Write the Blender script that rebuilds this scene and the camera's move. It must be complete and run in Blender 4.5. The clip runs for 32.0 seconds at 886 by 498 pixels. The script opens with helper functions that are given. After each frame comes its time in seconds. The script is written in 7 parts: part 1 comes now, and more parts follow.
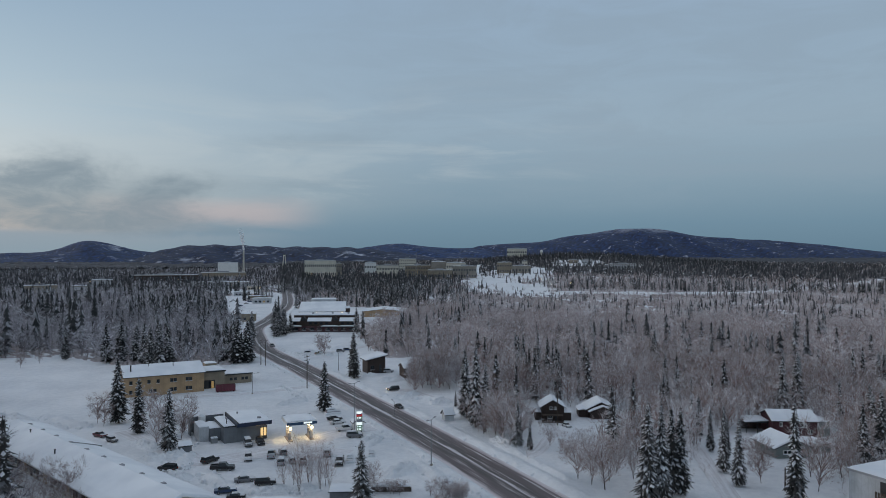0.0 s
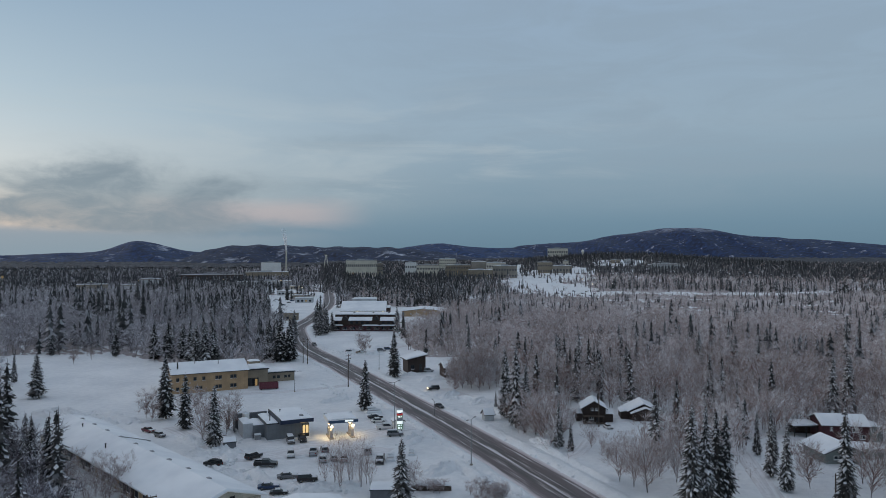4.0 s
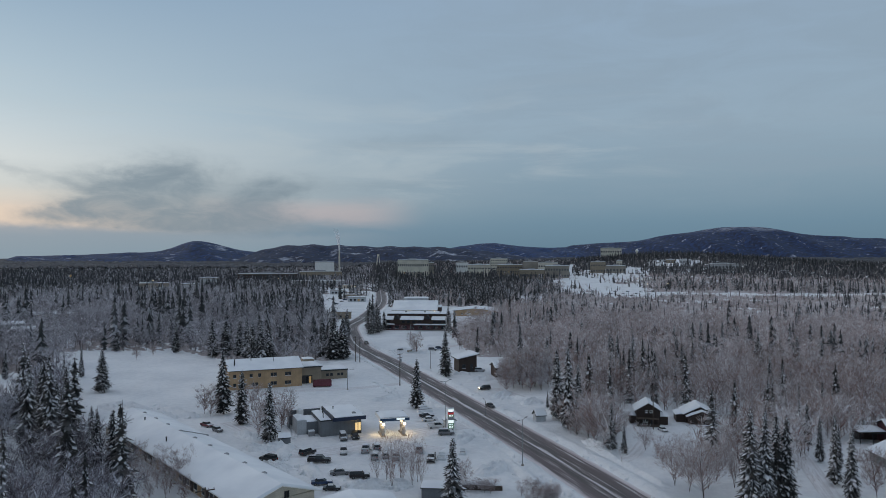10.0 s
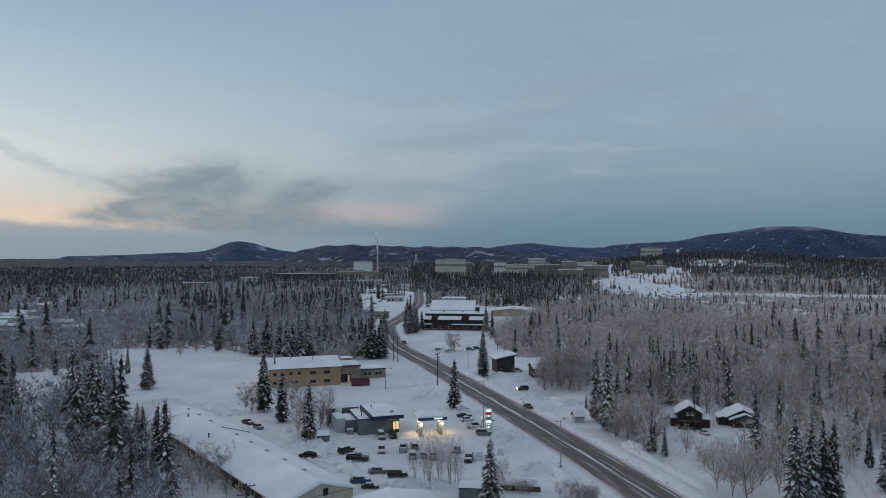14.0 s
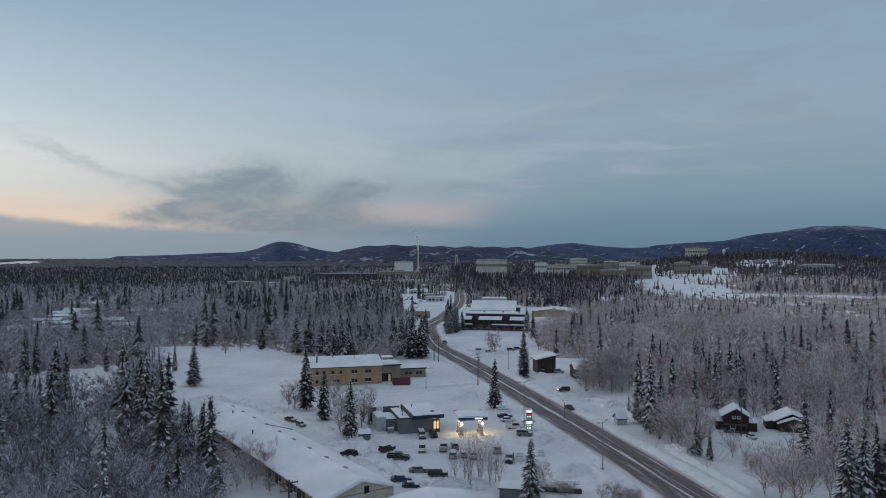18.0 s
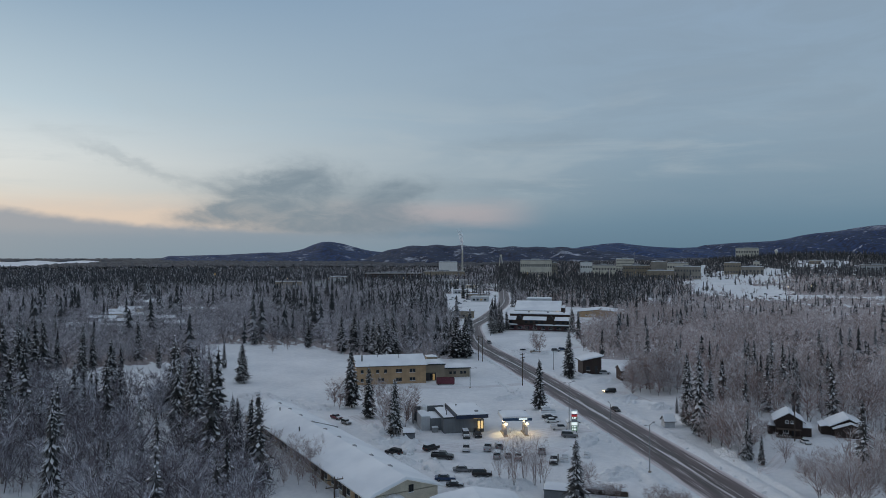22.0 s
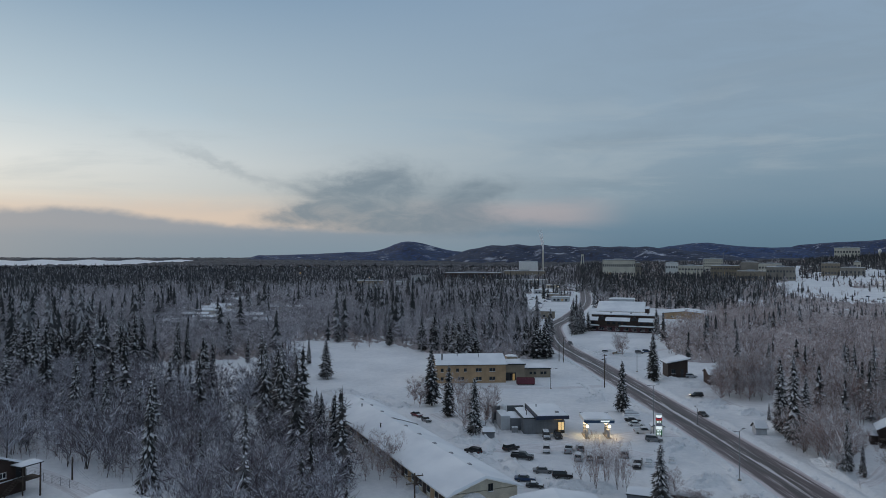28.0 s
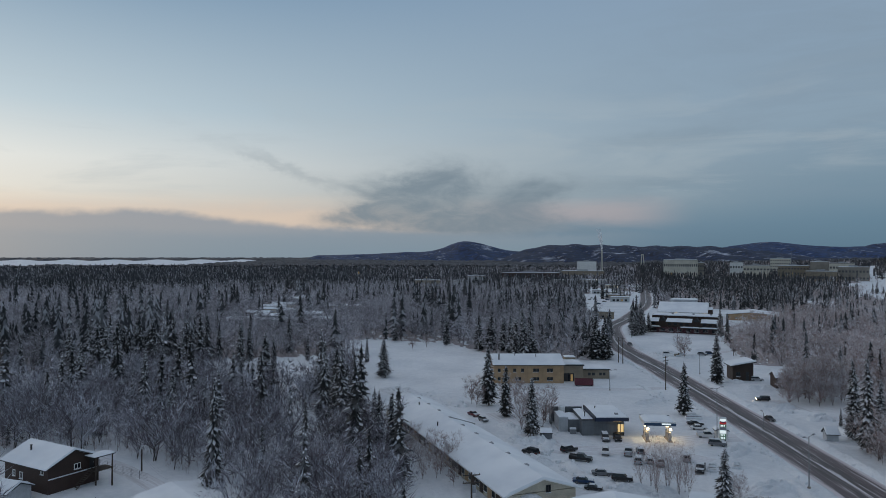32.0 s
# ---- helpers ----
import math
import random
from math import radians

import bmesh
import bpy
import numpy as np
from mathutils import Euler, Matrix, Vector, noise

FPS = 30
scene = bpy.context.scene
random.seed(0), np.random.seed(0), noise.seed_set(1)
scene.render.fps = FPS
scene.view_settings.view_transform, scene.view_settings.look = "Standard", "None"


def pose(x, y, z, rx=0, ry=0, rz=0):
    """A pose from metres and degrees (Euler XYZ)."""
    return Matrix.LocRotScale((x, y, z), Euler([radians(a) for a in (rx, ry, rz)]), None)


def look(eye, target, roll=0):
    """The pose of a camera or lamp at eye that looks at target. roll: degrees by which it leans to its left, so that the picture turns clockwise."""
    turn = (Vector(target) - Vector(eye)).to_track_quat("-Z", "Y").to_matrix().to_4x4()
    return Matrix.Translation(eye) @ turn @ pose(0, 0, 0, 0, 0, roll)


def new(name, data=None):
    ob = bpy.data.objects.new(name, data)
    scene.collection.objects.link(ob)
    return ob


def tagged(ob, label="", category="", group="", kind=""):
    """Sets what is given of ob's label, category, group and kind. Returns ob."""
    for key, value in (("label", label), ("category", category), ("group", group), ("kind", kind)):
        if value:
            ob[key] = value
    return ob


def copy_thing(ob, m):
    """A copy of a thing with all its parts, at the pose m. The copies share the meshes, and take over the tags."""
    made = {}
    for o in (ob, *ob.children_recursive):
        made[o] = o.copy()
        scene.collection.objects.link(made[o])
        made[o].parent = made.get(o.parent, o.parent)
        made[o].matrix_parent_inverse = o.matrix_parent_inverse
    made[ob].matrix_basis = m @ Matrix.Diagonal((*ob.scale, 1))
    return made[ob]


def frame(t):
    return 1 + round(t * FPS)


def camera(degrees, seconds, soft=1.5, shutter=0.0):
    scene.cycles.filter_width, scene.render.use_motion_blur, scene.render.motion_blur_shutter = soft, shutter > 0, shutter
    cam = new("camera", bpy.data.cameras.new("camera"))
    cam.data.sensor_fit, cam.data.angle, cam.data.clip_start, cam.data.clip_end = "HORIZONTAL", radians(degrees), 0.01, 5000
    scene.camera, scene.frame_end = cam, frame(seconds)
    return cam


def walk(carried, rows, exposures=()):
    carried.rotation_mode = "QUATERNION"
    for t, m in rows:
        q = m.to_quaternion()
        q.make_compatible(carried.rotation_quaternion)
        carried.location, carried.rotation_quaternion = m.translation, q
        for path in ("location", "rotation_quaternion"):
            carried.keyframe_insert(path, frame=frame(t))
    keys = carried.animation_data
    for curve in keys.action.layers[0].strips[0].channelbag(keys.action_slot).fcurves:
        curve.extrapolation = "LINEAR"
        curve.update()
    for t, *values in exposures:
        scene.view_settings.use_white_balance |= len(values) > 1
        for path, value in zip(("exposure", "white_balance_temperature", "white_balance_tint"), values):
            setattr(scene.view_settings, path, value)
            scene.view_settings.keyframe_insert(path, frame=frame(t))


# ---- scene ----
# The camera: a hovering drone 42 m above the ground that turns slowly to its left.
cam = camera(63.94, 32.0, 0.75)
ROWS = (  # seconds, x, y, z, pitch, roll, yaw
    (0, 0.00, 0.00, 42.00, 0.59, 0.05, 0.00),
    (1, 0.02, -0.03, 42.00, 0.59, 0.06, 0.82),
    (2, 0.04, -0.05, 41.99, 0.58, 0.06, 1.64),
    (3, 0.06, -0.07, 41.99, 0.58, 0.07, 2.46),
    (3.5, 0.07, -0.08, 41.99, 0.58, 0.06, 2.87),
    (5.5, 0.10, -0.12, 41.97, 0.57, 0.06, 4.23),
    (6, 0.11, -0.12, 41.97, 0.56, 0.06, 4.55),
    (7, 0.12, -0.14, 41.96, 0.56, 0.05, 5.26),
    (8, 0.14, -0.15, 41.95, 0.56, 0.05, 5.98),
    (9, 0.15, -0.16, 41.94, 0.56, 0.04, 6.68),
    (10, 0.17, -0.17, 41.93, 0.56, 0.04, 7.39),
    (11, 0.18, -0.18, 41.92, 0.56, 0.03, 8.14),
    (12, 0.19, -0.18, 41.91, 0.56, 0.03, 8.91),
    (13, 0.20, -0.19, 41.89, 0.56, 0.03, 9.67),
    (14, 0.21, -0.19, 41.88, 0.57, 0.03, 10.43),
    (14.5, 0.22, -0.19, 41.87, 0.57, 0.02, 10.83),
    (16.5, 0.24, -0.19, 41.83, 0.57, 0.02, 12.44),
    (17, 0.24, -0.19, 41.83, 0.58, 0.01, 12.86),
    (18, 0.25, -0.18, 41.81, 0.58, 0.01, 13.70),
    (19, 0.26, -0.17, 41.79, 0.58, -0.00, 14.51),
    (20, 0.26, -0.17, 41.76, 0.58, -0.01, 15.38),
    (21, 0.27, -0.15, 41.74, 0.58, -0.02, 16.32),
    (22, 0.27, -0.14, 41.72, 0.58, -0.03, 17.27),
    (23, 0.28, -0.13, 41.70, 0.58, -0.05, 18.27),
    (24, 0.28, -0.11, 41.67, 0.57, -0.06, 19.27),
    (25, 0.29, -0.10, 41.65, 0.57, -0.08, 20.38),
    (25.5, 0.29, -0.09, 41.63, 0.56, -0.09, 20.96),
    (27.5, 0.29, -0.04, 41.58, 0.55, -0.11, 23.18),
    (28, 0.29, -0.03, 41.56, 0.55, -0.12, 23.72),
    (29, 0.29, -0.01, 41.53, 0.54, -0.12, 24.78),
    (30, 0.29, 0.02, 41.50, 0.53, -0.12, 25.91),
    (31, 0.29, 0.05, 41.47, 0.53, -0.11, 27.10),
    (32, 0.29, 0.08, 41.44, 0.53, -0.08, 28.31),
)
walk(cam, [(t, pose(x, y, z, 90 + pitch, roll, yaw)) for t, x, y, z, pitch, roll, yaw in ROWS],
     ((0, 0.10, 6680, 10), (10, 0.07, 6650, 10), (19, -0.01, 6600, 10), (32, -0.15, 6500, 10)))


# ---- light: a winter sky just after sunset ----
def lin(r, g, b):
    """Linear colour from 8-bit display values."""
    return tuple(((c / 255 + 0.055) / 1.055) ** 2.4 if c > 10 else c / 255 / 12.92 for c in (r, g, b)) + (1.0,)


class Net:
    """Short writing for node trees."""

    def __init__(self, tree):
        self.tree = tree
        tree.nodes.clear()

    def add(self, kind, inputs=()):
        node = self.tree.nodes.new(kind)
        if kind == "ShaderNodeMix":
            node.data_type = "RGBA"
        if kind == "ShaderNodeMapRange":
            node.interpolation_type = "SMOOTHSTEP"
        for slot, value in dict(inputs).items():
            if isinstance(value, bpy.types.NodeSocket):
                self.tree.links.new(value, node.inputs[slot])
            else:
                node.inputs[slot].default_value = value
        return node

    def math(self, op, a, b=0.0, clamp=False):
        node = self.add("ShaderNodeMath", {0: a, 1: b})
        node.operation, node.use_clamp = op, clamp
        return node.outputs[0]

    def mix(self, fac, a, b, blend="MIX"):
        node = self.add("ShaderNodeMix", {0: fac, 6: a, 7: b})
        node.blend_type = blend
        return node.outputs[2]

    def smooth(self, value, lo, hi, out0=0.0, out1=1.0):
        return self.add("ShaderNodeMapRange", {0: value, 1: lo, 2: hi, 3: out0, 4: out1}).outputs[0]

    def ramp(self, value, stops):
        node = self.add("ShaderNodeValToRGB", {0: value})
        marks = node.color_ramp.elements
        while len(marks) < len(stops):
            marks.new(0.5)
        for mark, (place, colour) in zip(marks, stops):
            mark.position, mark.color = place, colour
        return node.outputs[0]

    def noise(self, vector, scale, detail=4.0, rough=0.55, distort=0.0):
        return self.add("ShaderNodeTexNoise", {"Vector": vector, "Scale": scale, "Detail": detail, "Roughness": rough, "Distortion": distort}).outputs[0]


def make_sky():
    world = bpy.data.worlds.new("winter_dusk")
    scene.world = world
    world.use_nodes = True
    n = Net(world.node_tree)
    coord = n.add("ShaderNodeTexCoord").outputs["Generated"]
    axes = n.add("ShaderNodeSeparateXYZ", {0: coord}).outputs
    az = n.math("MULTIPLY", n.math("ARCTAN2", axes[0], axes[1]), 57.2958)
    flat = n.math("SQRT", n.math("ADD", n.math("MULTIPLY", axes[0], axes[0]), n.math("MULTIPLY", axes[1], axes[1])))
    el = n.math("MULTIPLY", n.math("ARCTAN2", axes[2], flat), 57.2958)
    u = n.math("MULTIPLY", el, 1 / 90)
    d = 1 / 90
    # towards the set sun (az -80) and away from it
    sunward = n.ramp(u, [(0.0, lin(124, 147, 168)), (2.0 * d, lin(148, 164, 182)), (4.2 * d, lin(230, 227, 218)), (7 * d, lin(232, 235, 232)),
                         (11 * d, lin(194, 212, 222)), (20 * d, lin(130, 160, 186)), (34 * d, lin(138, 159, 182)), (55 * d, lin(167, 174, 188)), (1.0, lin(176, 180, 192))])
    away = n.ramp(u, [(0.0, lin(92, 122, 142)), (2.5 * d, lin(103, 133, 154)), (6 * d, lin(126, 150, 168)), (10 * d, lin(141, 163, 181)),
                      (20 * d, lin(140, 163, 186)), (34 * d, lin(132, 152, 176)), (55 * d, lin(167, 174, 188)), (1.0, lin(176, 180, 192))])
    west = n.math("ABSOLUTE", n.math("SUBTRACT", n.math("MODULO", n.math("ADD", az, 620.0), 360.0), 180.0))  # degrees from az -80
    turn = n.smooth(west, 8.0, 84.0)
    sky = n.mix(turn, sunward, away)
    # noise fields in degrees, stretched along the horizon
    def field(ka, ke, scale, detail=5.0, rough=0.6, distort=0.0, seed=0.0):
        return n.noise(n.add("ShaderNodeCombineXYZ", {0: n.math("MULTIPLY", az, ka), 1: n.math("MULTIPLY", el, ke), 2: seed}).outputs[0], scale, detail, rough, distort)

    def shifted(value, noise_out, reach):
        return n.math("ADD", value, n.math("MULTIPLY", n.math("SUBTRACT", noise_out, 0.5), reach))

    # thin streaked veil high in the north-east, thickening away from the glow
    ribs = field(0.05, 0.22, 1.6, 6.0, 0.62, 0.8, 3.0)
    veil = n.math("MULTIPLY", n.smooth(ribs, 0.36, 0.66), n.math("MULTIPLY", n.smooth(el, 2.5, 7.0), n.smooth(az, -26.0, 6.0)))
    sky = n.mix(n.math("MULTIPLY", veil, 0.42), sky, lin(133, 152, 169))
    pale = n.math("MULTIPLY", n.smooth(field(0.05, 0.3, 1.3, 5.0, 0.6, 0.6, 8.0), 0.46, 0.68), n.math("MULTIPLY", n.smooth(el, 3.0, 5.5), n.smooth(el, 15.0, 9.0)))
    sky = n.mix(n.math("MULTIPLY", n.math("MULTIPLY", pale, n.smooth(az, 20.0, 0.0)), 0.32), sky, lin(176, 188, 195))
    # the peach light low in the west
    low = shifted(el, field(0.07, 0.3, 1.5, 5.0, 0.6, 0.6, 1.0), 1.6)
    west_glow = n.math("MULTIPLY", n.math("MULTIPLY", n.smooth(low, 1.2, 2.2), n.smooth(low, 5.2, 2.6)), n.smooth(az, -17.0, -40.0))
    sky = n.mix(n.math("MULTIPLY", west_glow, 0.8), sky, lin(228, 206, 186))
    pink = n.math("MULTIPLY", n.math("MULTIPLY", n.smooth(low, 1.9, 3.0), n.smooth(low, 4.9, 3.6)), n.math("MULTIPLY", n.smooth(az, -29.0, -21.0), n.smooth(az, -8.0, -15.0)))
    sky = n.mix(n.math("MULTIPLY", pink, 0.6), sky, lin(184, 172, 174))
    # the torn grey cloud bank: lobes with their own tilt, their rims warped by noise
    warp_a = shifted(shifted(az, field(0.16, 0.3, 1.0, 5.0, 0.65, 0.4, 11.0), 8.0), field(0.6, 1.1, 1.0, 4.0, 0.6, 0.0, 12.0), 1.6)
    warp_e = shifted(shifted(el, field(0.14, 0.3, 1.0, 5.0, 0.65, 0.4, 21.0), 2.6), field(0.5, 1.2, 1.0, 4.0, 0.6, 0.0, 22.0), 0.9)
    mass = 0.0
    for mid_az, mid_el, wide, high, tilt, deep in ((-30.4, 3.9, 5.6, 1.7, 0.0, 1.0), (-28.8, 6.2, 4.4, 1.6, 0.10, 0.8), (-21.4, 4.7, 3.2, 1.5, 0.2, 0.8), (-24.0, 2.4, 9.0, 1.0, 0.0, 0.8),
                                                   (-35.0, 3.2, 4.0, 0.8, 0.1, 0.5), (-41.0, 6.8, 6.0, 0.7, -0.32, 0.42), (-10.0, 9.0, 8.0, 0.9, 0.07, 0.36), (-13.0, 5.6, 7.0, 0.7, 0.03, 0.3)):
        da = n.math("SUBTRACT", warp_a, mid_az)
        de = n.math("SUBTRACT", n.math("SUBTRACT", warp_e, mid_el), n.math("MULTIPLY", da, tilt))
        fall = n.math("ADD", n.math("POWER", n.math("DIVIDE", da, wide), 2.0), n.math("POWER", n.math("DIVIDE", de, high), 2.0))
        mass = n.math("ADD", mass, n.math("MULTIPLY", n.math("EXPONENT", n.math("MULTIPLY", fall, -1.0)), deep))
    inner = field(0.3, 0.8, 1.0, 5.0, 0.6, 0.5, 31.0)
    cloud = n.math("MULTIPLY", n.smooth(mass, 0.05, 0.95), n.smooth(inner, 0.25, 0.65, 0.65, 1.0))
    sky = n.mix(n.math("MULTIPLY", cloud, 0.92), sky, lin(119, 136, 150))
    # the flat blue-grey bank along the western horizon
    top = n.smooth(az, -52.0, -30.0, 3.3, 1.7)
    rise = n.math("SUBTRACT", shifted(shifted(el, field(0.1, 0.2, 1.0, 5.0, 0.6, 0.3, 41.0), 1.5), field(0.5, 0.8, 1.0, 3.0, 0.6, 0.0, 42.0), 0.5), top)
    bank = n.math("MULTIPLY", n.smooth(rise, 0.35, -0.35), n.smooth(az, -8.0, -24.0))
    sky = n.mix(n.math("MULTIPLY", bank, 0.9), sky, n.mix(n.smooth(el, 0.0, 3.0), lin(128, 149, 164), lin(139, 151, 165)))
    # the thin upper air adds its own scattered blue
    air = n.add("ShaderNodeTexSky")
    air.sky_type, air.sun_disc, air.sun_elevation, air.sun_rotation = "NISHITA", False, radians(8.0), radians(-75.0)
    sky = n.mix(0.004, sky, air.outputs[0], "ADD")
    back = n.add("ShaderNodeBackground", {"Color": sky, "Strength": 1.0})
    n.tree.links.new(back.outputs[0], n.add("ShaderNodeOutputWorld").inputs[0])


make_sky()
sun = new("sun", bpy.data.lights.new("sun", "SUN"))
sun.data.energy, sun.data.angle, sun.data.color = 0.8, radians(30), (1.0, 0.84, 0.72)
az_sun = radians(-75)
sun.matrix_world = look((math.sin(az_sun) * 900, math.cos(az_sun) * 900, 140), (0, 0, 0))
scene.view_settings.exposure = 0.0


# ---- materials ----
def material(name, build):
    m = bpy.data.materials.new(name)
    m.use_nodes = True
    n = Net(m.node_tree)
    shader = n.add("ShaderNodeBsdfPrincipled")
    build(n, shader)
    n.tree.links.new(shader.outputs[0], n.add("ShaderNodeOutputMaterial").inputs[0])
    return m


def place(n):
    return n.add("ShaderNodeTexCoord").outputs["Object"]


def bump(n, shader, height, strength, distance):
    node = n.add("ShaderNodeBump", {"Height": height, "Strength": strength, "Distance": distance})
    n.tree.links.new(node.outputs[0], shader.inputs["Normal"])


def painted(name, rgb, rough=0.6, spread=0.12, scale=1.5, metal=0.0, relief=0.0):
    """A painted or weathered surface: large stains over fine grain."""
    def build(n, s):
        p = place(n)
        big, fine = n.noise(p, scale * 0.3, 5.0, 0.6), n.noise(p, scale * 6.0, 3.0, 0.6)
        tone = n.math("ADD", n.math("MULTIPLY", big, 0.7), n.math("MULTIPLY", fine, 0.3))
        dark = tuple(c * (1 - spread * 2) for c in rgb) + (1.0,)
        light = tuple(min(1, c * (1 + spread)) for c in rgb) + (1.0,)
        n.tree.links.new(n.mix(n.smooth(tone, 0.3, 0.7), dark, light), s.inputs["Base Color"])
        s.inputs["Roughness"].default_value, s.inputs["Metallic"].default_value = rough, metal
        if relief:
            bump(n, s, fine, 0.5, relief)
    return material(name, build)


def snow_build(n, s):
    p = place(n)
    drift, lumps, fine = n.noise(p, 0.05, 4.0), n.noise(p, 0.6, 7.0, 0.7), n.noise(p, 3.5, 4.0)
    tone = n.math("ADD", n.math("MULTIPLY", drift, 0.55), n.math("MULTIPLY", lumps, 0.45))
    n.tree.links.new(n.mix(n.smooth(tone, 0.32, 0.66), (0.68, 0.72, 0.76, 1), (0.87, 0.90, 0.925, 1)), s.inputs["Base Color"])
    s.inputs["Roughness"].default_value = 0.75
    bump(n, s, n.math("ADD", lumps, n.math("MULTIPLY", fine, 0.25)), 0.9, 0.8)


def road_build(n, s):
    """Packed snow and bare asphalt: wheel tracks run along the road (x across in metres, y along)."""
    uv = n.add("ShaderNodeUVMap").outputs[0]
    axes = n.add("ShaderNodeSeparateXYZ", {0: uv}).outputs
    wob = n.noise(n.add("ShaderNodeCombineXYZ", {0: n.math("MULTIPLY", axes[0], 0.9), 1: n.math("MULTIPLY", axes[1], 0.05), 2: 0.0}).outputs[0], 1.2, 5.0, 0.65)
    streak = n.noise(n.add("ShaderNodeCombineXYZ", {0: n.math("MULTIPLY", axes[0], 3.0), 1: n.math("MULTIPLY", axes[1], 0.025), 2: 3.0}).outputs[0], 1.6, 4.0, 0.6)
    drift = n.math("MULTIPLY", n.math("SUBTRACT", wob, 0.5), 1.6)
    across = n.math("ADD", axes[0], drift)
    lane = n.math("ABSOLUTE", across)
    bare = n.math("MULTIPLY", n.smooth(lane, 0.1, 0.7), n.smooth(lane, 5.6, 4.3))
    seam = n.math("MULTIPLY", n.smooth(n.math("ABSOLUTE", n.math("SUBTRACT", across, 3.9)), 0.5, 0.1), n.smooth(streak, 0.4, 0.55))
    amount = n.math("ADD", n.math("MULTIPLY", bare, 0.74), n.math("MULTIPLY", n.math("SUBTRACT", n.math("ADD", wob, streak), 1.0), 2.6))
    amount = n.math("SUBTRACT", amount, n.math("MULTIPLY", seam, 0.45))
    base = n.ramp(n.smooth(amount, 0.0, 0.85), [(0.0, (0.62, 0.61, 0.63, 1)), (0.3, (0.33, 0.295, 0.29, 1)), (0.65, (0.145, 0.124, 0.12, 1)), (1.0, (0.075, 0.066, 0.064, 1))])
    brown = n.math("MULTIPLY", n.smooth(n.math("ABSOLUTE", n.math("SUBTRACT", lane, 3.4)), 1.9, 0.6), n.smooth(amount, 0.1, 0.4))
    base = n.mix(n.math("MULTIPLY", brown, 0.38), base, (0.165, 0.122, 0.127, 1))
    dirty = n.smooth(lane, 4.3, 5.4)
    base = n.mix(n.math("MULTIPLY", dirty, n.smooth(streak, 0.35, 0.6, 0.35, 0.9)), base, (0.56, 0.50, 0.51, 1))
    outer = n.smooth(n.math("ADD", n.math("ABSOLUTE", axes[0]), n.math("MULTIPLY", drift, 0.8)), 5.3, 6.3)
    base = n.mix(outer, base, (0.74, 0.75, 0.78, 1))
    n.tree.links.new(base, s.inputs["Base Color"])
    s.inputs["Roughness"].default_value = 0.6
    bump(n, s, n.noise(uv, 3.0, 4.0), 0.4, 0.05)


def island_build(stops, rough=0.8, own=0.5):
    """Colour by piece and by tree: own is the share of the tree's own tone against that of each twig or frond."""
    def build(n, s):
        r = n.add("ShaderNodeNewGeometry").outputs["Random Per Island"]
        tree = n.add("ShaderNodeAttribute")
        tree.attribute_name = "tone"
        blend = n.math("ADD", n.math("MULTIPLY", tree.outputs["Fac"], own), n.math("MULTIPLY", r, 1 - own))
        value = n.smooth(blend, 0.12, 0.88) if own else r
        patch = n.noise(place(n), 0.045, 4.0, 0.65)
        shade = n.smooth(patch, 0.32, 0.68, 0.85, 1.15)
        tint = n.add("ShaderNodeCombineXYZ", {0: shade, 1: shade, 2: shade}).outputs[0]
        n.tree.links.new(n.mix(1.0, n.ramp(value, stops), tint, "MULTIPLY"), s.inputs["Base Color"])
        s.inputs["Roughness"].default_value = rough
    return build


def wall_build(rgb, pitch, depth=0.012, vertical=True):
    """Sheet or board siding: shallow grooves at real spacing, with stains."""
    def build(n, s):
        p = place(n)
        axes = n.add("ShaderNodeSeparateXYZ", {0: p}).outputs
        along = n.math("ADD", axes[0], axes[1]) if vertical else axes[2]
        groove = n.smooth(n.math("ABSOLUTE", n.math("SUBTRACT", n.math("FRACT", n.math("DIVIDE", along, pitch)), 0.5)), 0.40, 0.48)
        stain = n.noise(p, 0.35, 5.0, 0.65)
        fine = n.noise(p, 5.0, 3.0)
        tone = n.math("ADD", n.math("MULTIPLY", stain, 0.75), n.math("MULTIPLY", fine, 0.25))
        base = n.mix(n.smooth(tone, 0.3, 0.72), tuple(c * 0.72 for c in rgb) + (1,), tuple(c * 1.1 for c in rgb) + (1,))
        base = n.mix(n.math("MULTIPLY", groove, 0.18), base, tuple(c * 0.4 for c in rgb) + (1,))
        n.tree.links.new(base, s.inputs["Base Color"])
        s.inputs["Roughness"].default_value = 0.7
        bump(n, s, n.math("SUBTRACT", 1.0, groove), 0.6, depth)
    return material("siding", build)


def glow_material(name, rgb, strength):
    def build(n, s):
        s.inputs["Base Color"].default_value = tuple(c * 0.3 for c in rgb) + (1,)
        s.inputs["Emission Color"].default_value = rgb + (1,)
        s.inputs["Emission Strength"].default_value = strength
    return material(name, build)


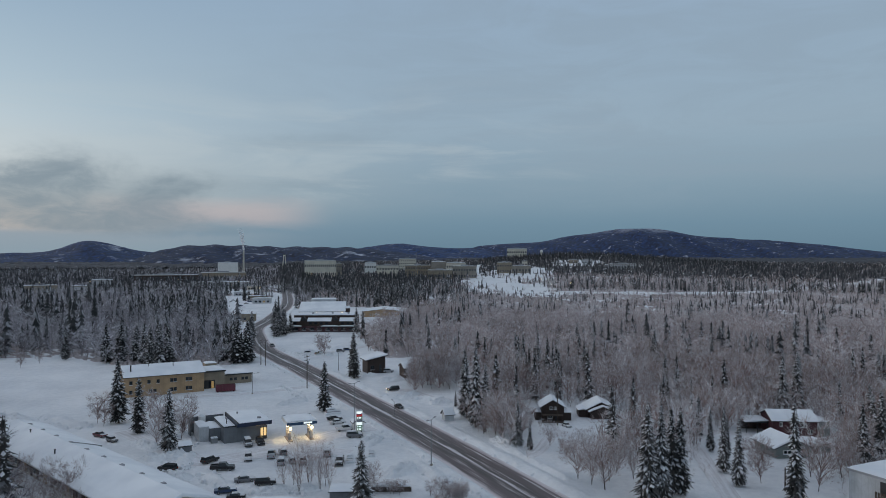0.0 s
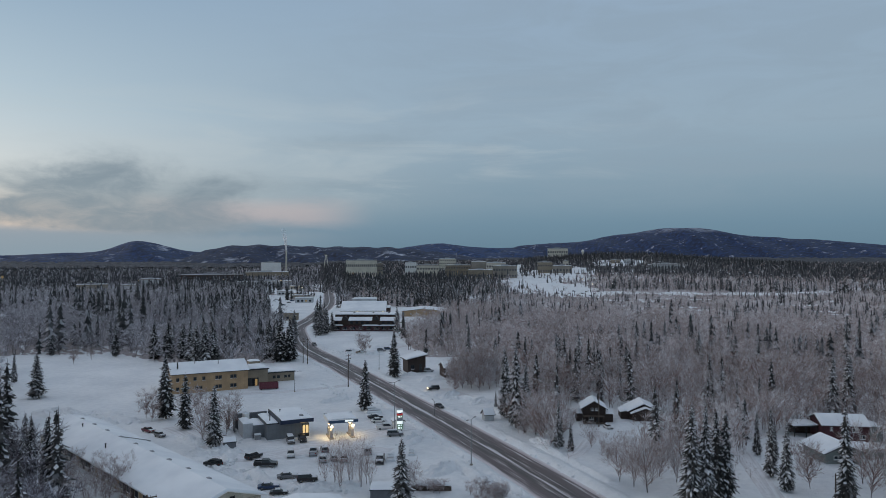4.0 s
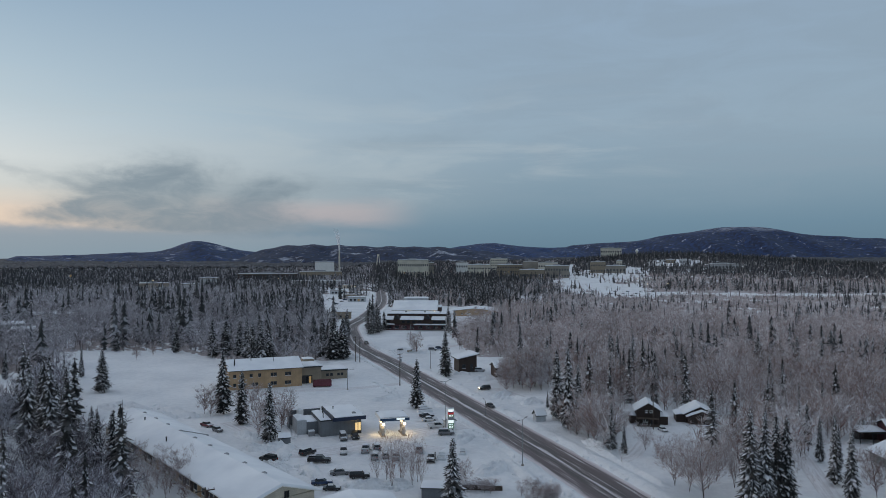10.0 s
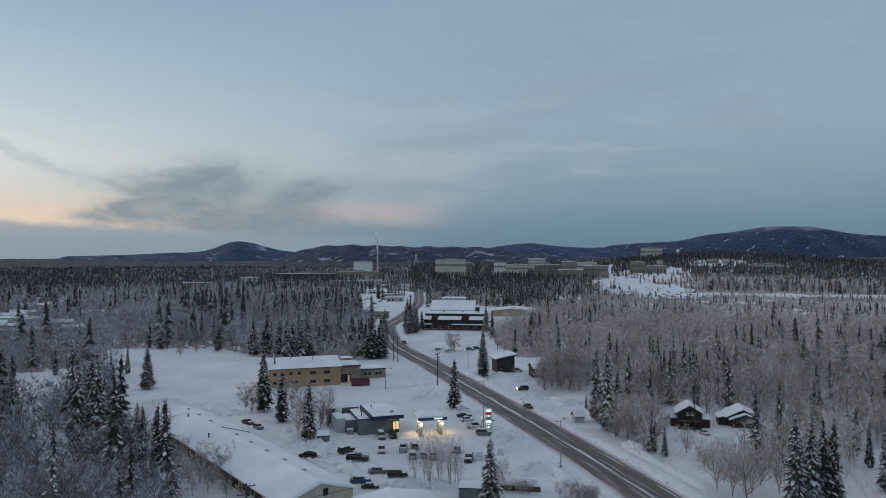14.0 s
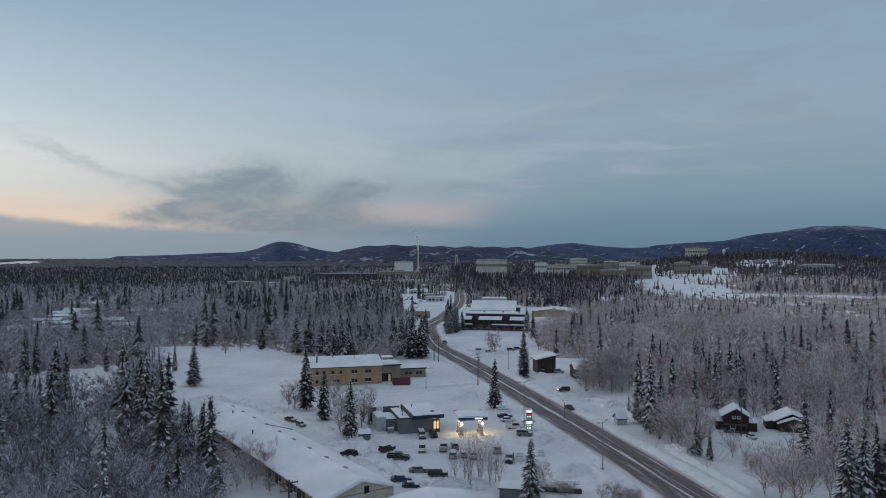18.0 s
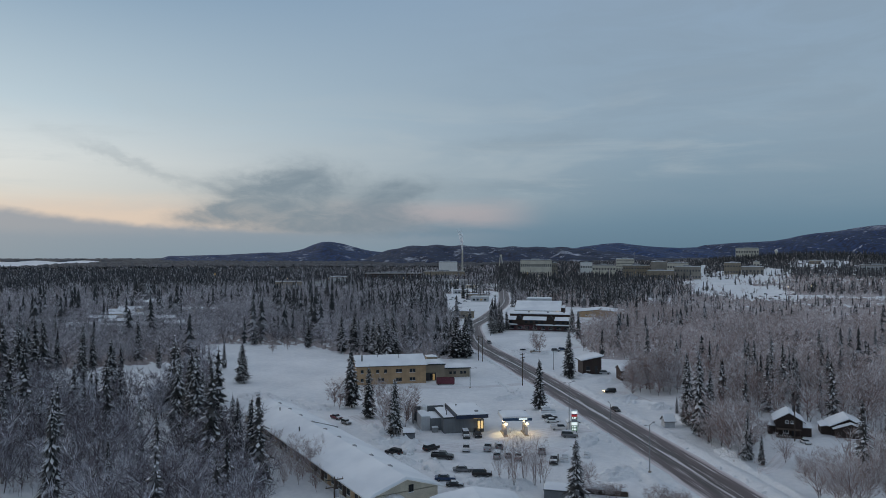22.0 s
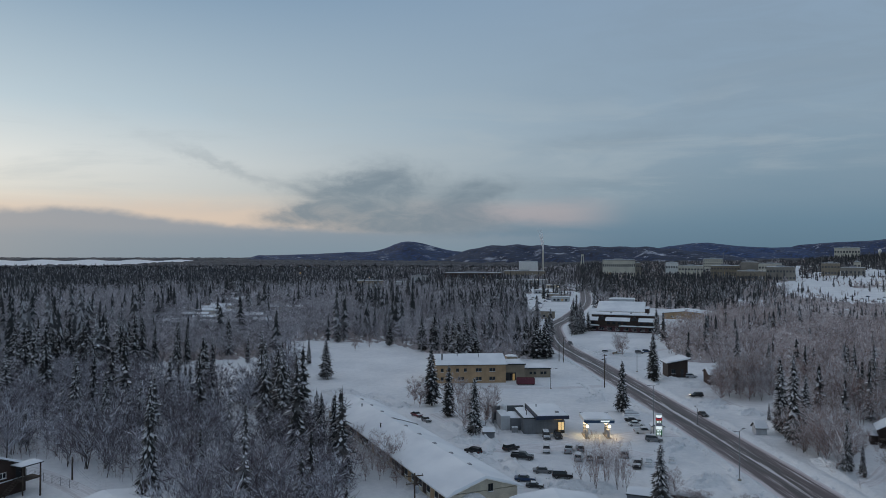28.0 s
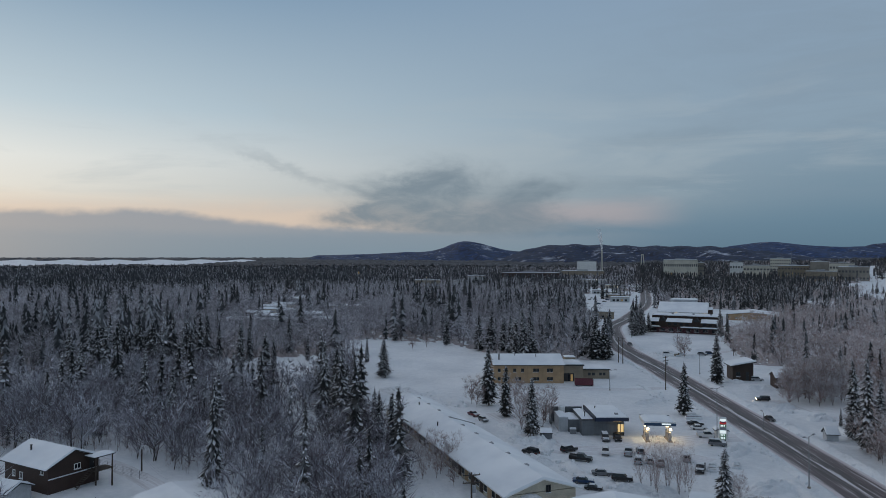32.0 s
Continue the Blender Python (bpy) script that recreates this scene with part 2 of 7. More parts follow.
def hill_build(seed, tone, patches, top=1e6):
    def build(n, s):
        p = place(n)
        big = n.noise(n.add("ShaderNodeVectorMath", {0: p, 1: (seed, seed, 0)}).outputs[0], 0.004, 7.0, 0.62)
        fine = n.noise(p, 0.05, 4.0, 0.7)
        # tone already holds the blue of distance haze, painted into the forest colour
        hazed_woods = n.mix(n.smooth(fine, 0.35, 0.7), tuple(c * 0.25 for c in tone) + (1,), tuple(c * (0.75, 0.95, 1.2)[k] for k, c in enumerate(tone)) + (1,))
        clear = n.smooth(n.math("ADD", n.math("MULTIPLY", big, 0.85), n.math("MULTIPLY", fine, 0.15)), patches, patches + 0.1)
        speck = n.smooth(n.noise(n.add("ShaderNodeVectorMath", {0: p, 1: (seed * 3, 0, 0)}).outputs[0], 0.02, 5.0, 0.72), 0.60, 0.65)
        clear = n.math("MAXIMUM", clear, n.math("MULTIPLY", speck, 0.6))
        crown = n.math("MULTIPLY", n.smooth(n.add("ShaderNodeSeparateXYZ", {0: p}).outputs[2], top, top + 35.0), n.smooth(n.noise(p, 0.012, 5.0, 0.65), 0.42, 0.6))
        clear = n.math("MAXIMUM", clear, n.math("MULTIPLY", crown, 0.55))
        n.tree.links.new(n.mix(clear, hazed_woods, (0.5, 0.54, 0.62, 1)), s.inputs["Base Color"])
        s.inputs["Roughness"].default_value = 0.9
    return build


SNOW = material("snow", snow_build)
def roof_snow_build(n, s):
    p = place(n)
    drift, fine = n.noise(p, 0.12, 3.0), n.noise(p, 1.5, 4.0)
    n.tree.links.new(n.mix(n.smooth(drift, 0.3, 0.7), (0.72, 0.765, 0.81, 1), (0.85, 0.89, 0.92, 1)), s.inputs["Base Color"])
    s.inputs["Roughness"].default_value = 0.7
    bump(n, s, n.math("ADD", drift, n.math("MULTIPLY", fine, 0.1)), 0.5, 0.25)


ROOF_SNOW = material("roof_snow", roof_snow_build)
ROAD = material("road_surface", road_build)
NEEDLES = material("needles", island_build([(0.0, (0.016, 0.018, 0.018, 1)), (0.55, (0.038, 0.035, 0.032, 1)), (0.8, (0.08, 0.076, 0.074, 1)), (1.0, (0.30, 0.31, 0.33, 1))]))
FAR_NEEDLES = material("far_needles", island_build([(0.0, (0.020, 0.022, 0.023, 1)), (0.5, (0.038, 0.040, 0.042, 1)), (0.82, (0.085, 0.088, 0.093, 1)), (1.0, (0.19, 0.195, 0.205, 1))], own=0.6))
# greyer copy of the tree snow: haze's lower contrast put into the colour
HAZED_TREE_SNOW = material("hazed_tree_snow", island_build([(0.0, (0.20, 0.205, 0.22, 1)), (1.0, (0.50, 0.51, 0.54, 1))]))
TREE_SNOW = material("tree_snow", island_build([(0.0, (0.52, 0.54, 0.58, 1)), (1.0, (0.84, 0.85, 0.88, 1))]))
BARK = painted("bark", (0.13, 0.115, 0.11), 0.9, 0.3, 4.0)
TWIGS = material("frosted_twigs", island_build([(0.0, (0.18, 0.112, 0.100, 1)), (0.5, (0.325, 0.226, 0.21, 1)), (0.85, (0.41, 0.37, 0.365, 1)), (1.0, (0.60, 0.58, 0.60, 1))], own=0.65))
# paler far copies of twigs and frost, with distance haze in their colour
HAZED_TWIGS = material("hazed_twigs", island_build([(0.0, (0.20, 0.145, 0.138, 1)), (0.5, (0.40, 0.315, 0.305, 1)), (1.0, (0.66, 0.59, 0.585, 1))], own=0.72))
HAZED_FROST = material("hazed_frost", island_build([(0.0, (0.40, 0.375, 0.37, 1)), (0.6, (0.58, 0.57, 0.59, 1)), (1.0, (0.82, 0.82, 0.86, 1))], own=0.7))
# western twigs and frost: the backlit side's blue shade put into the colour
WEST_SHADE_TWIGS = material("west_shade_twigs", island_build([(0.0, (0.080, 0.064, 0.074, 1)), (0.5, (0.165, 0.150, 0.172, 1)), (0.85, (0.30, 0.295, 0.335, 1)), (1.0, (0.53, 0.54, 0.60, 1))], own=0.65))
FAR_SHADE_FROST = material("far_shade_frost", island_build([(0.0, (0.28, 0.272, 0.295, 1)), (0.6, (0.45, 0.445, 0.475, 1)), (1.0, (0.76, 0.76, 0.81, 1))], own=0.7))
# distant needles lifted towards an even grey, standing in for haze
HAZED_NEEDLES = material("hazed_needles", island_build([(0.0, (0.030, 0.032, 0.036, 1)), (0.7, (0.055, 0.057, 0.064, 1)), (1.0, (0.12, 0.122, 0.132, 1))], own=0.6))
WEST_SHADE_FROST = material("west_shade_frost", island_build([(0.0, (0.21, 0.205, 0.23, 1)), (0.5, (0.40, 0.405, 0.45, 1)), (1.0, (0.76, 0.78, 0.84, 1))]))
FAR_SHADE_TWIGS = material("far_shade_twigs", island_build([(0.0, (0.12, 0.108, 0.118, 1)), (0.5, (0.265, 0.252, 0.272, 1)), (1.0, (0.52, 0.52, 0.57, 1))], own=0.7))
FROST = material("hoar_frost", island_build([(0.0, (0.33, 0.30, 0.295, 1)), (0.5, (0.53, 0.515, 0.53, 1)), (1.0, (0.80, 0.80, 0.83, 1))]))
YELLOW_WALL = wall_build((0.47, 0.315, 0.18), 1.2)
TAN_WALL = wall_build((0.30, 0.25, 0.185), 0.6)
CREAM_WALL = wall_build((0.62, 0.56, 0.45), 0.3, vertical=False)
GREY_WALL = wall_build((0.17, 0.185, 0.20), 0.9)
PALE_WALL = wall_build((0.50, 0.52, 0.54), 0.6)
LOG_WALL = wall_build((0.045, 0.028, 0.022), 0.25, 0.05, vertical=False)
BROWN_WALL = wall_build((0.055, 0.032, 0.024), 0.3)
RED_WALL = wall_build((0.085, 0.026, 0.032), 0.3)
MINT_WALL = wall_build((0.20, 0.235, 0.225), 0.25, vertical=False)
WHITE_PAINT = painted("white_paint", (0.80, 0.80, 0.78), 0.5, 0.06)
GREY_PAINT = painted("grey_paint", (0.30, 0.31, 0.33), 0.5, 0.12)
DARK_TRIM = painted("dark_trim", (0.03, 0.032, 0.036), 0.5, 0.2)
NAVY = painted("navy_fascia", (0.012, 0.026, 0.065), 0.4, 0.12)
RED_PAINT = painted("red_paint", (0.15, 0.032, 0.048), 0.5, 0.15)
CONCRETE = painted("concrete", (0.30, 0.27, 0.23), 0.85, 0.15, 0.3)
PALE_CONCRETE = painted("pale_concrete", (0.68, 0.64, 0.54), 0.85, 0.1, 0.3)
WOOD = painted("weathered_wood", (0.085, 0.064, 0.05), 0.85, 0.25, 3.0)
STEEL = painted("galvanised_steel", (0.28, 0.29, 0.30), 0.45, 0.12, 3.0, 0.7)
RUBBER = painted("rubber", (0.02, 0.02, 0.02), 0.8, 0.1)
LAMP = glow_material("lamp_glow", (1.0, 0.74, 0.40), 5.0)
SHOP_GLOW = glow_material("shop_glow", (1.0, 0.72, 0.34), 0.75)
WINDOW_GLOW = glow_material("window_glow", (1.0, 0.66, 0.27), 0.2)
SIGN_WHITE = glow_material("sign_white", (0.80, 0.92, 0.95), 0.9)
SIGN_GREEN = glow_material("sign_green", (0.03, 0.20, 0.08), 0.3)
SIGN_RED = glow_material("sign_red", (0.75, 0.05, 0.06), 0.35)
SIGN_BLUE = glow_material("sign_blue", (0.03, 0.09, 0.20), 0.12)


def glass_build(n, s):
    s.inputs["Base Color"].default_value = (0.02, 0.025, 0.03, 1)
    s.inputs["Roughness"].default_value = 0.08


GLASS = material("dark_glass", glass_build)


def packed_build(n, s):
    """Snow pressed by wheels: faint parallel tracks along the strip (x across in metres, y along)."""
    uv = n.add("ShaderNodeUVMap").outputs[0]
    axes = n.add("ShaderNodeSeparateXYZ", {0: uv}).outputs
    long_ = n.add("ShaderNodeCombineXYZ", {0: n.math("MULTIPLY", axes[0], 1.6), 1: n.math("MULTIPLY", axes[1], 0.06), 2: 7.0}).outputs[0]
    rut, clod = n.noise(long_, 1.5, 5.0, 0.65, 0.4), n.noise(uv, 1.2, 5.0, 0.7)
    tone = n.math("ADD", n.math("MULTIPLY", rut, 0.65), n.math("MULTIPLY", clod, 0.35))
    n.tree.links.new(n.mix(n.smooth(tone, 0.36, 0.62), (0.58, 0.58, 0.60, 1), (0.78, 0.80, 0.83, 1)), s.inputs["Base Color"])
    s.inputs["Roughness"].default_value = 0.7
    bump(n, s, tone, 0.9, 0.3)


PACKED = material("packed_snow", packed_build)

# ---- mesh helpers ----
class Shape:
    """Collects faces for one mesh."""

    def __init__(self):
        self.v, self.f = [], []

    def add(self, verts, faces):
        k = len(self.v)
        self.v += [tuple(p) for p in verts]
        self.f += [tuple(i + k for i in face) for face in faces]
        return self

    def box(self, x0, x1, y0, y1, z0, z1, c=0.0):
        """A box, with its upper edges cut by c."""
        if c <= 0:
            v = [(x, y, z) for z in (z0, z1) for y in (y0, y1) for x in (x0, x1)]
            return self.add(v, [(0, 2, 3, 1), (4, 5, 7, 6), (0, 1, 5, 4), (1, 3, 7, 5), (3, 2, 6, 7), (2, 0, 4, 6)])
        rings = [((x0, x1, y0, y1), z0), ((x0, x1, y0, y1), z1 - c), ((x0 + c, x1 - c, y0 + c, y1 - c), z1)]
        v = [p for (a, b, e, d), z in rings for p in ((a, e, z), (b, e, z), (b, d, z), (a, d, z))]
        f = [(3, 2, 1, 0), (8, 9, 10, 11)]
        for r in (0, 4):
            f += [(r + i, r + (i + 1) % 4, r + 4 + (i + 1) % 4, r + 4 + i) for i in range(4)]
        return self.add(v, f)

    def tube(self, a, b, ra, rb=None, n=8, cap=True):
        a, b = Vector(a), Vector(b)
        rb = ra if rb is None else rb
        d = (b - a).normalized()
        s = d.orthogonal().normalized()
        t = d.cross(s)
        ring = [(math.cos(i * math.tau / n), math.sin(i * math.tau / n)) for i in range(n)]
        v = [a + (s * p + t * q) * ra for p, q in ring] + [b + (s * p + t * q) * rb for p, q in ring]
        f = [(i, (i + 1) % n, n + (i + 1) % n, n + i) for i in range(n)]
        if cap:
            f += [tuple(range(n - 1, -1, -1)), tuple(range(n, 2 * n))]
        return self.add(v, f)

    def prism(self, outline, y0, y1):
        """An outline in x and z (counter-clockwise seen from -y), drawn out from y0 to y1."""
        n = len(outline)
        v = [(x, y0, z) for x, z in outline] + [(x, y1, z) for x, z in outline]
        f = [tuple(range(n)), tuple(range(2 * n - 1, n - 1, -1))]
        f += [(i, n + i, n + (i + 1) % n, (i + 1) % n) for i in range(n)]
        return self.add(v, f)

    def mesh(self, name, mats, idx=None):
        me = bpy.data.meshes.new(name)
        me.from_pydata(self.v, [], self.f)
        for m in mats:
            me.materials.append(m)
        if idx is not None:
            me.polygons.foreach_set("material_index", idx)
        me.update()
        return me


def thing(name, x, y, rot, label, category, group="", z=None):
    ob = new(name)
    ob.empty_display_size = 0.5
    ob.matrix_world = pose(x, y, ground_z(x, y) if z is None else z, 0, 0, rot)
    return tagged(ob, label, category, group)


def part(name, shape, mat, parent, label=""):
    ob = new(name, shape.mesh(name, [mat]) if isinstance(shape, Shape) else shape)
    ob.parent = parent
    return tagged(ob, label)


def structure(name, me, label, category):
    return tagged(new(name, me), label, category, "", "structure")


def vstep(x, lo, hi):
    t = np.clip((x - lo) / (hi - lo), 0, 1)
    return t * t * (3 - 2 * t)


# ---- ground ----
def vground(x, y):
    az, r = np.degrees(np.arctan2(x, y)), np.hypot(x, y)
    top = (18 + 22 * np.exp(-((az - 11) / 8.5) ** 2)) * vstep(az, -16, -10) * (1 - vstep(az, 45, 75))
    return top * vstep(r, 900, 1560) * (1 - 0.6 * vstep(r, 1900, 2800)) + 23 * vstep(r, 2000, 4900)


def ground_z(x, y):
    return float(vground(np.array(float(x)), np.array(float(y))))


def quads(nx, ny, wrap=False):
    i, j = np.meshgrid(np.arange(nx if wrap else nx - 1), np.arange(ny - 1), indexing="ij")
    k = (i + 1) % nx
    return np.stack([i * ny + j, k * ny + j, k * ny + j + 1, i * ny + j + 1], -1).reshape(-1, 4)


def fast_mesh(name, v, f, mats, idx=None, smooth=False, tone=None):
    """A mesh from arrays: v (n, 3), f (m, 3 or 4), tone (n) for each tree's own shade."""
    me = bpy.data.meshes.new(name)
    me.vertices.add(len(v))
    me.vertices.foreach_set("co", np.ascontiguousarray(v, dtype=np.float32).ravel())
    k = f.shape[1]
    me.loops.add(f.size)
    me.loops.foreach_set("vertex_index", np.ascontiguousarray(f, dtype=np.int32).ravel())
    me.polygons.add(len(f))
    me.polygons.foreach_set("loop_start", np.arange(0, f.size, k, dtype=np.int32))
    me.polygons.foreach_set("loop_total", np.full(len(f), k, dtype=np.int32))
    for m in mats:
        me.materials.append(m)
    if idx is not None:
        me.polygons.foreach_set("material_index", np.ascontiguousarray(idx, dtype=np.int32))
    me.update(calc_edges=True)
    me.polygons.foreach_set("use_smooth", np.full(len(f), smooth))
    if tone is not None:
        me.attributes.new("tone", "FLOAT", "POINT").data.foreach_set("value", np.ascontiguousarray(tone, dtype=np.float32))
    return me


def make_ground():
    az = np.radians(np.arange(0, 360, 0.75))
    r = np.concatenate([[0.01], np.geomspace(20, 4950, 120)])
    a, q = np.meshgrid(az, r, indexing="ij")
    x, y = np.sin(a) * q, np.cos(a) * q
    v = np.stack([x, y, vground(x, y)], -1).reshape(-1, 3)
    f = quads(len(az), len(r), True)[:, ::-1]
    structure("ground", fast_mesh("ground", v, f, [SNOW], smooth=True), "snow-covered ground of lots, fields and forest", "ground")


make_ground()

# ---- the road ----
ROAD_LINE = ((57.5, 19), (36, 75), (10.7, 134.7), (-9.4, 177.7), (-32.1, 224.2), (-54.2, 268.8), (-81.2, 321.6), (-99, 373.9), (-109.8, 414.5), (-114, 462),
             (-122, 525), (-138, 629), (-176, 800), (-196, 880), (-238, 950), (-330, 1010), (-460, 1060))


def spline(points, each):
    """Evenly dense points on a smooth curve through the given ones."""
    p = np.array([2 * np.array(points[0]) - points[1], *points, 2 * np.array(points[-1]) - points[-2]], float)
    out = []
    for i in range(1, len(p) - 2):
        n = max(2, int(np.linalg.norm(p[i + 1] - p[i]) / each))
        t = (np.arange(n) / n)[:, None]
        a, b, c, d = p[i - 1], p[i], p[i + 1], p[i + 2]
        out.append(0.5 * (2 * b + (c - a) * t + (2 * a - 5 * b + 4 * c - d) * t ** 2 + (3 * b - a - 3 * c + d) * t ** 3))
    out.append(p[-2:-1])
    return np.concatenate(out)


MIDDLE = spline(ROAD_LINE, 3.0)


def sides(line):
    d = np.gradient(line, axis=0)
    d /= np.linalg.norm(d, axis=1)[:, None]
    return np.stack([d[:, 1], -d[:, 0]], -1)


def ribbon(name, line, offsets, lifts, mat, lumpy=0.0, seed=1):
    """A strip along a line: offsets to the right and heights over the ground. Its UV map holds metres across and along."""
    rng = np.random.default_rng(seed)
    n = sides(line)
    s = np.concatenate([[0], np.cumsum(np.linalg.norm(np.diff(line, axis=0), axis=1))])
    v, uv = [], []
    for i, (p, q) in enumerate(zip(line, n)):
        ends = min(1.0, s[i] / 3.0, (s[-1] - s[i]) / 3.0) if lumpy else 1.0
        swell = ends + ends * lumpy * (noise.noise((s[i] * 0.11, seed * 9.0, 0)) + 0.6 * noise.noise((s[i] * 0.45, seed * 5.0, 3)))
        for o, h in zip(offsets, lifts):
            w = o + (lumpy * 0.5 * noise.noise((s[i] * 0.3, o, seed)) if lumpy else 0)
            x, y = p + q * w
            v.append((x, y, ground_z(x, y) + (h * max(0.15 * ends, swell) - 0.1 * (1 - ends) if h > 0.1 else h)))
            uv.append((o, s[i]))
    f = quads(len(line), len(offsets))[:, ::-1]
    me = fast_mesh(name, np.array(v), f, [mat], smooth=True)
    layer = me.uv_layers.new(name="along")
    flat = np.array(uv)[f.ravel()].astype(np.float32)
    layer.data.foreach_set("uv", flat.ravel())
    return me


structure("road", ribbon("road", MIDDLE, (-6.5, -5.0, -2.5, 0, 2.5, 5.0, 6.3), (0.03, 0.07, 0.08, 0.1, 0.08, 0.07, 0.05), ROAD), "two-lane asphalt road with packed snow and bare wheel tracks", "road")
for k, (off, up) in enumerate((((-8.6, -7.6, -6.8, -6.2, -5.7), (-0.1, 0.25, 0.4, 0.3, 0.02)), ((5.9, 6.6, 7.5, 8.7, 10.4), (0.02, 0.35, 0.7, 0.5, -0.1)))):
    structure("snow_bank", ribbon("snow_bank", MIDDLE[18:], off, up, SNOW, 0.9, k + 2), "ploughed ridge of lumpy snow along the road", "snow bank")


# ---- far hills ----
def bell(a, mid, left, right):
    return np.exp(-((a - mid) / np.where(a < mid, left, right)) ** 2)


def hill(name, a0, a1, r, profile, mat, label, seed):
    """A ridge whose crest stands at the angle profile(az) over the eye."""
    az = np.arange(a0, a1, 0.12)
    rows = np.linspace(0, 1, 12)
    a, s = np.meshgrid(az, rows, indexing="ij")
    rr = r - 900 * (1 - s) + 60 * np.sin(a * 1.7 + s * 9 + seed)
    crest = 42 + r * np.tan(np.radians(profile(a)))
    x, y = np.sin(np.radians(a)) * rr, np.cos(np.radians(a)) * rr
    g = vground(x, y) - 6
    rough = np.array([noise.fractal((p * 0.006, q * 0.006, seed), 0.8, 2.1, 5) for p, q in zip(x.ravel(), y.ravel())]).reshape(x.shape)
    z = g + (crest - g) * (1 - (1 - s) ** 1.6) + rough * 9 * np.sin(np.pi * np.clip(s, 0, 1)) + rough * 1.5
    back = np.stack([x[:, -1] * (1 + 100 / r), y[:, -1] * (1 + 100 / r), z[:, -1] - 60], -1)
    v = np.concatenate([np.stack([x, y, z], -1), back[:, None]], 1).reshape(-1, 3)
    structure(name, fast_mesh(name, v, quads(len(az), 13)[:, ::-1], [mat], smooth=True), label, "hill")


# the blue in these tones is aerial haze put into the base colour
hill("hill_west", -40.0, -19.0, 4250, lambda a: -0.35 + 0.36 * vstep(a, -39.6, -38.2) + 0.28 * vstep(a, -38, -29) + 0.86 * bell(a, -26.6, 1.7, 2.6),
     material("west_hill_hazed_woods", hill_build(3.0, (0.024, 0.060, 0.150), 0.60)), "low wooded hill with snowy clearings on the horizon", 1.0)
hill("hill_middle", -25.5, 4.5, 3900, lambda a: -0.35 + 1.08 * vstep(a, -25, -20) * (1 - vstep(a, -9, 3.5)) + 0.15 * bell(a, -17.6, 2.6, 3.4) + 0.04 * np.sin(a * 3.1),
     material("middle_hill_hazed_woods", hill_build(40.0, (0.021, 0.041, 0.094), 0.57)), "long dark wooded ridge dotted with snowy clearings", 2.0)
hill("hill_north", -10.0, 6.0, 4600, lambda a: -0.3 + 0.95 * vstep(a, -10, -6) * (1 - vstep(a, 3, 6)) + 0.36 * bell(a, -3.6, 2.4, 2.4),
     material("north_hill_hazed_woods", hill_build(80.0, (0.031, 0.073, 0.176), 0.63)), "wooded hill behind the campus, coloured haze blue", 3.0)
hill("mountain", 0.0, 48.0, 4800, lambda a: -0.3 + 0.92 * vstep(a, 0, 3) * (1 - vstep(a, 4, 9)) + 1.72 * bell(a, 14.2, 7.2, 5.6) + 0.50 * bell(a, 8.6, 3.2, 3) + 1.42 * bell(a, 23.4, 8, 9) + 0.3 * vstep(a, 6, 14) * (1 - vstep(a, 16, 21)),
     material("mountain_hazed_woods", hill_build(120.0, (0.026, 0.056, 0.137), 0.64, 175.0)), "broad mountain with a bare snowy top, coloured haze blue", 4.0)


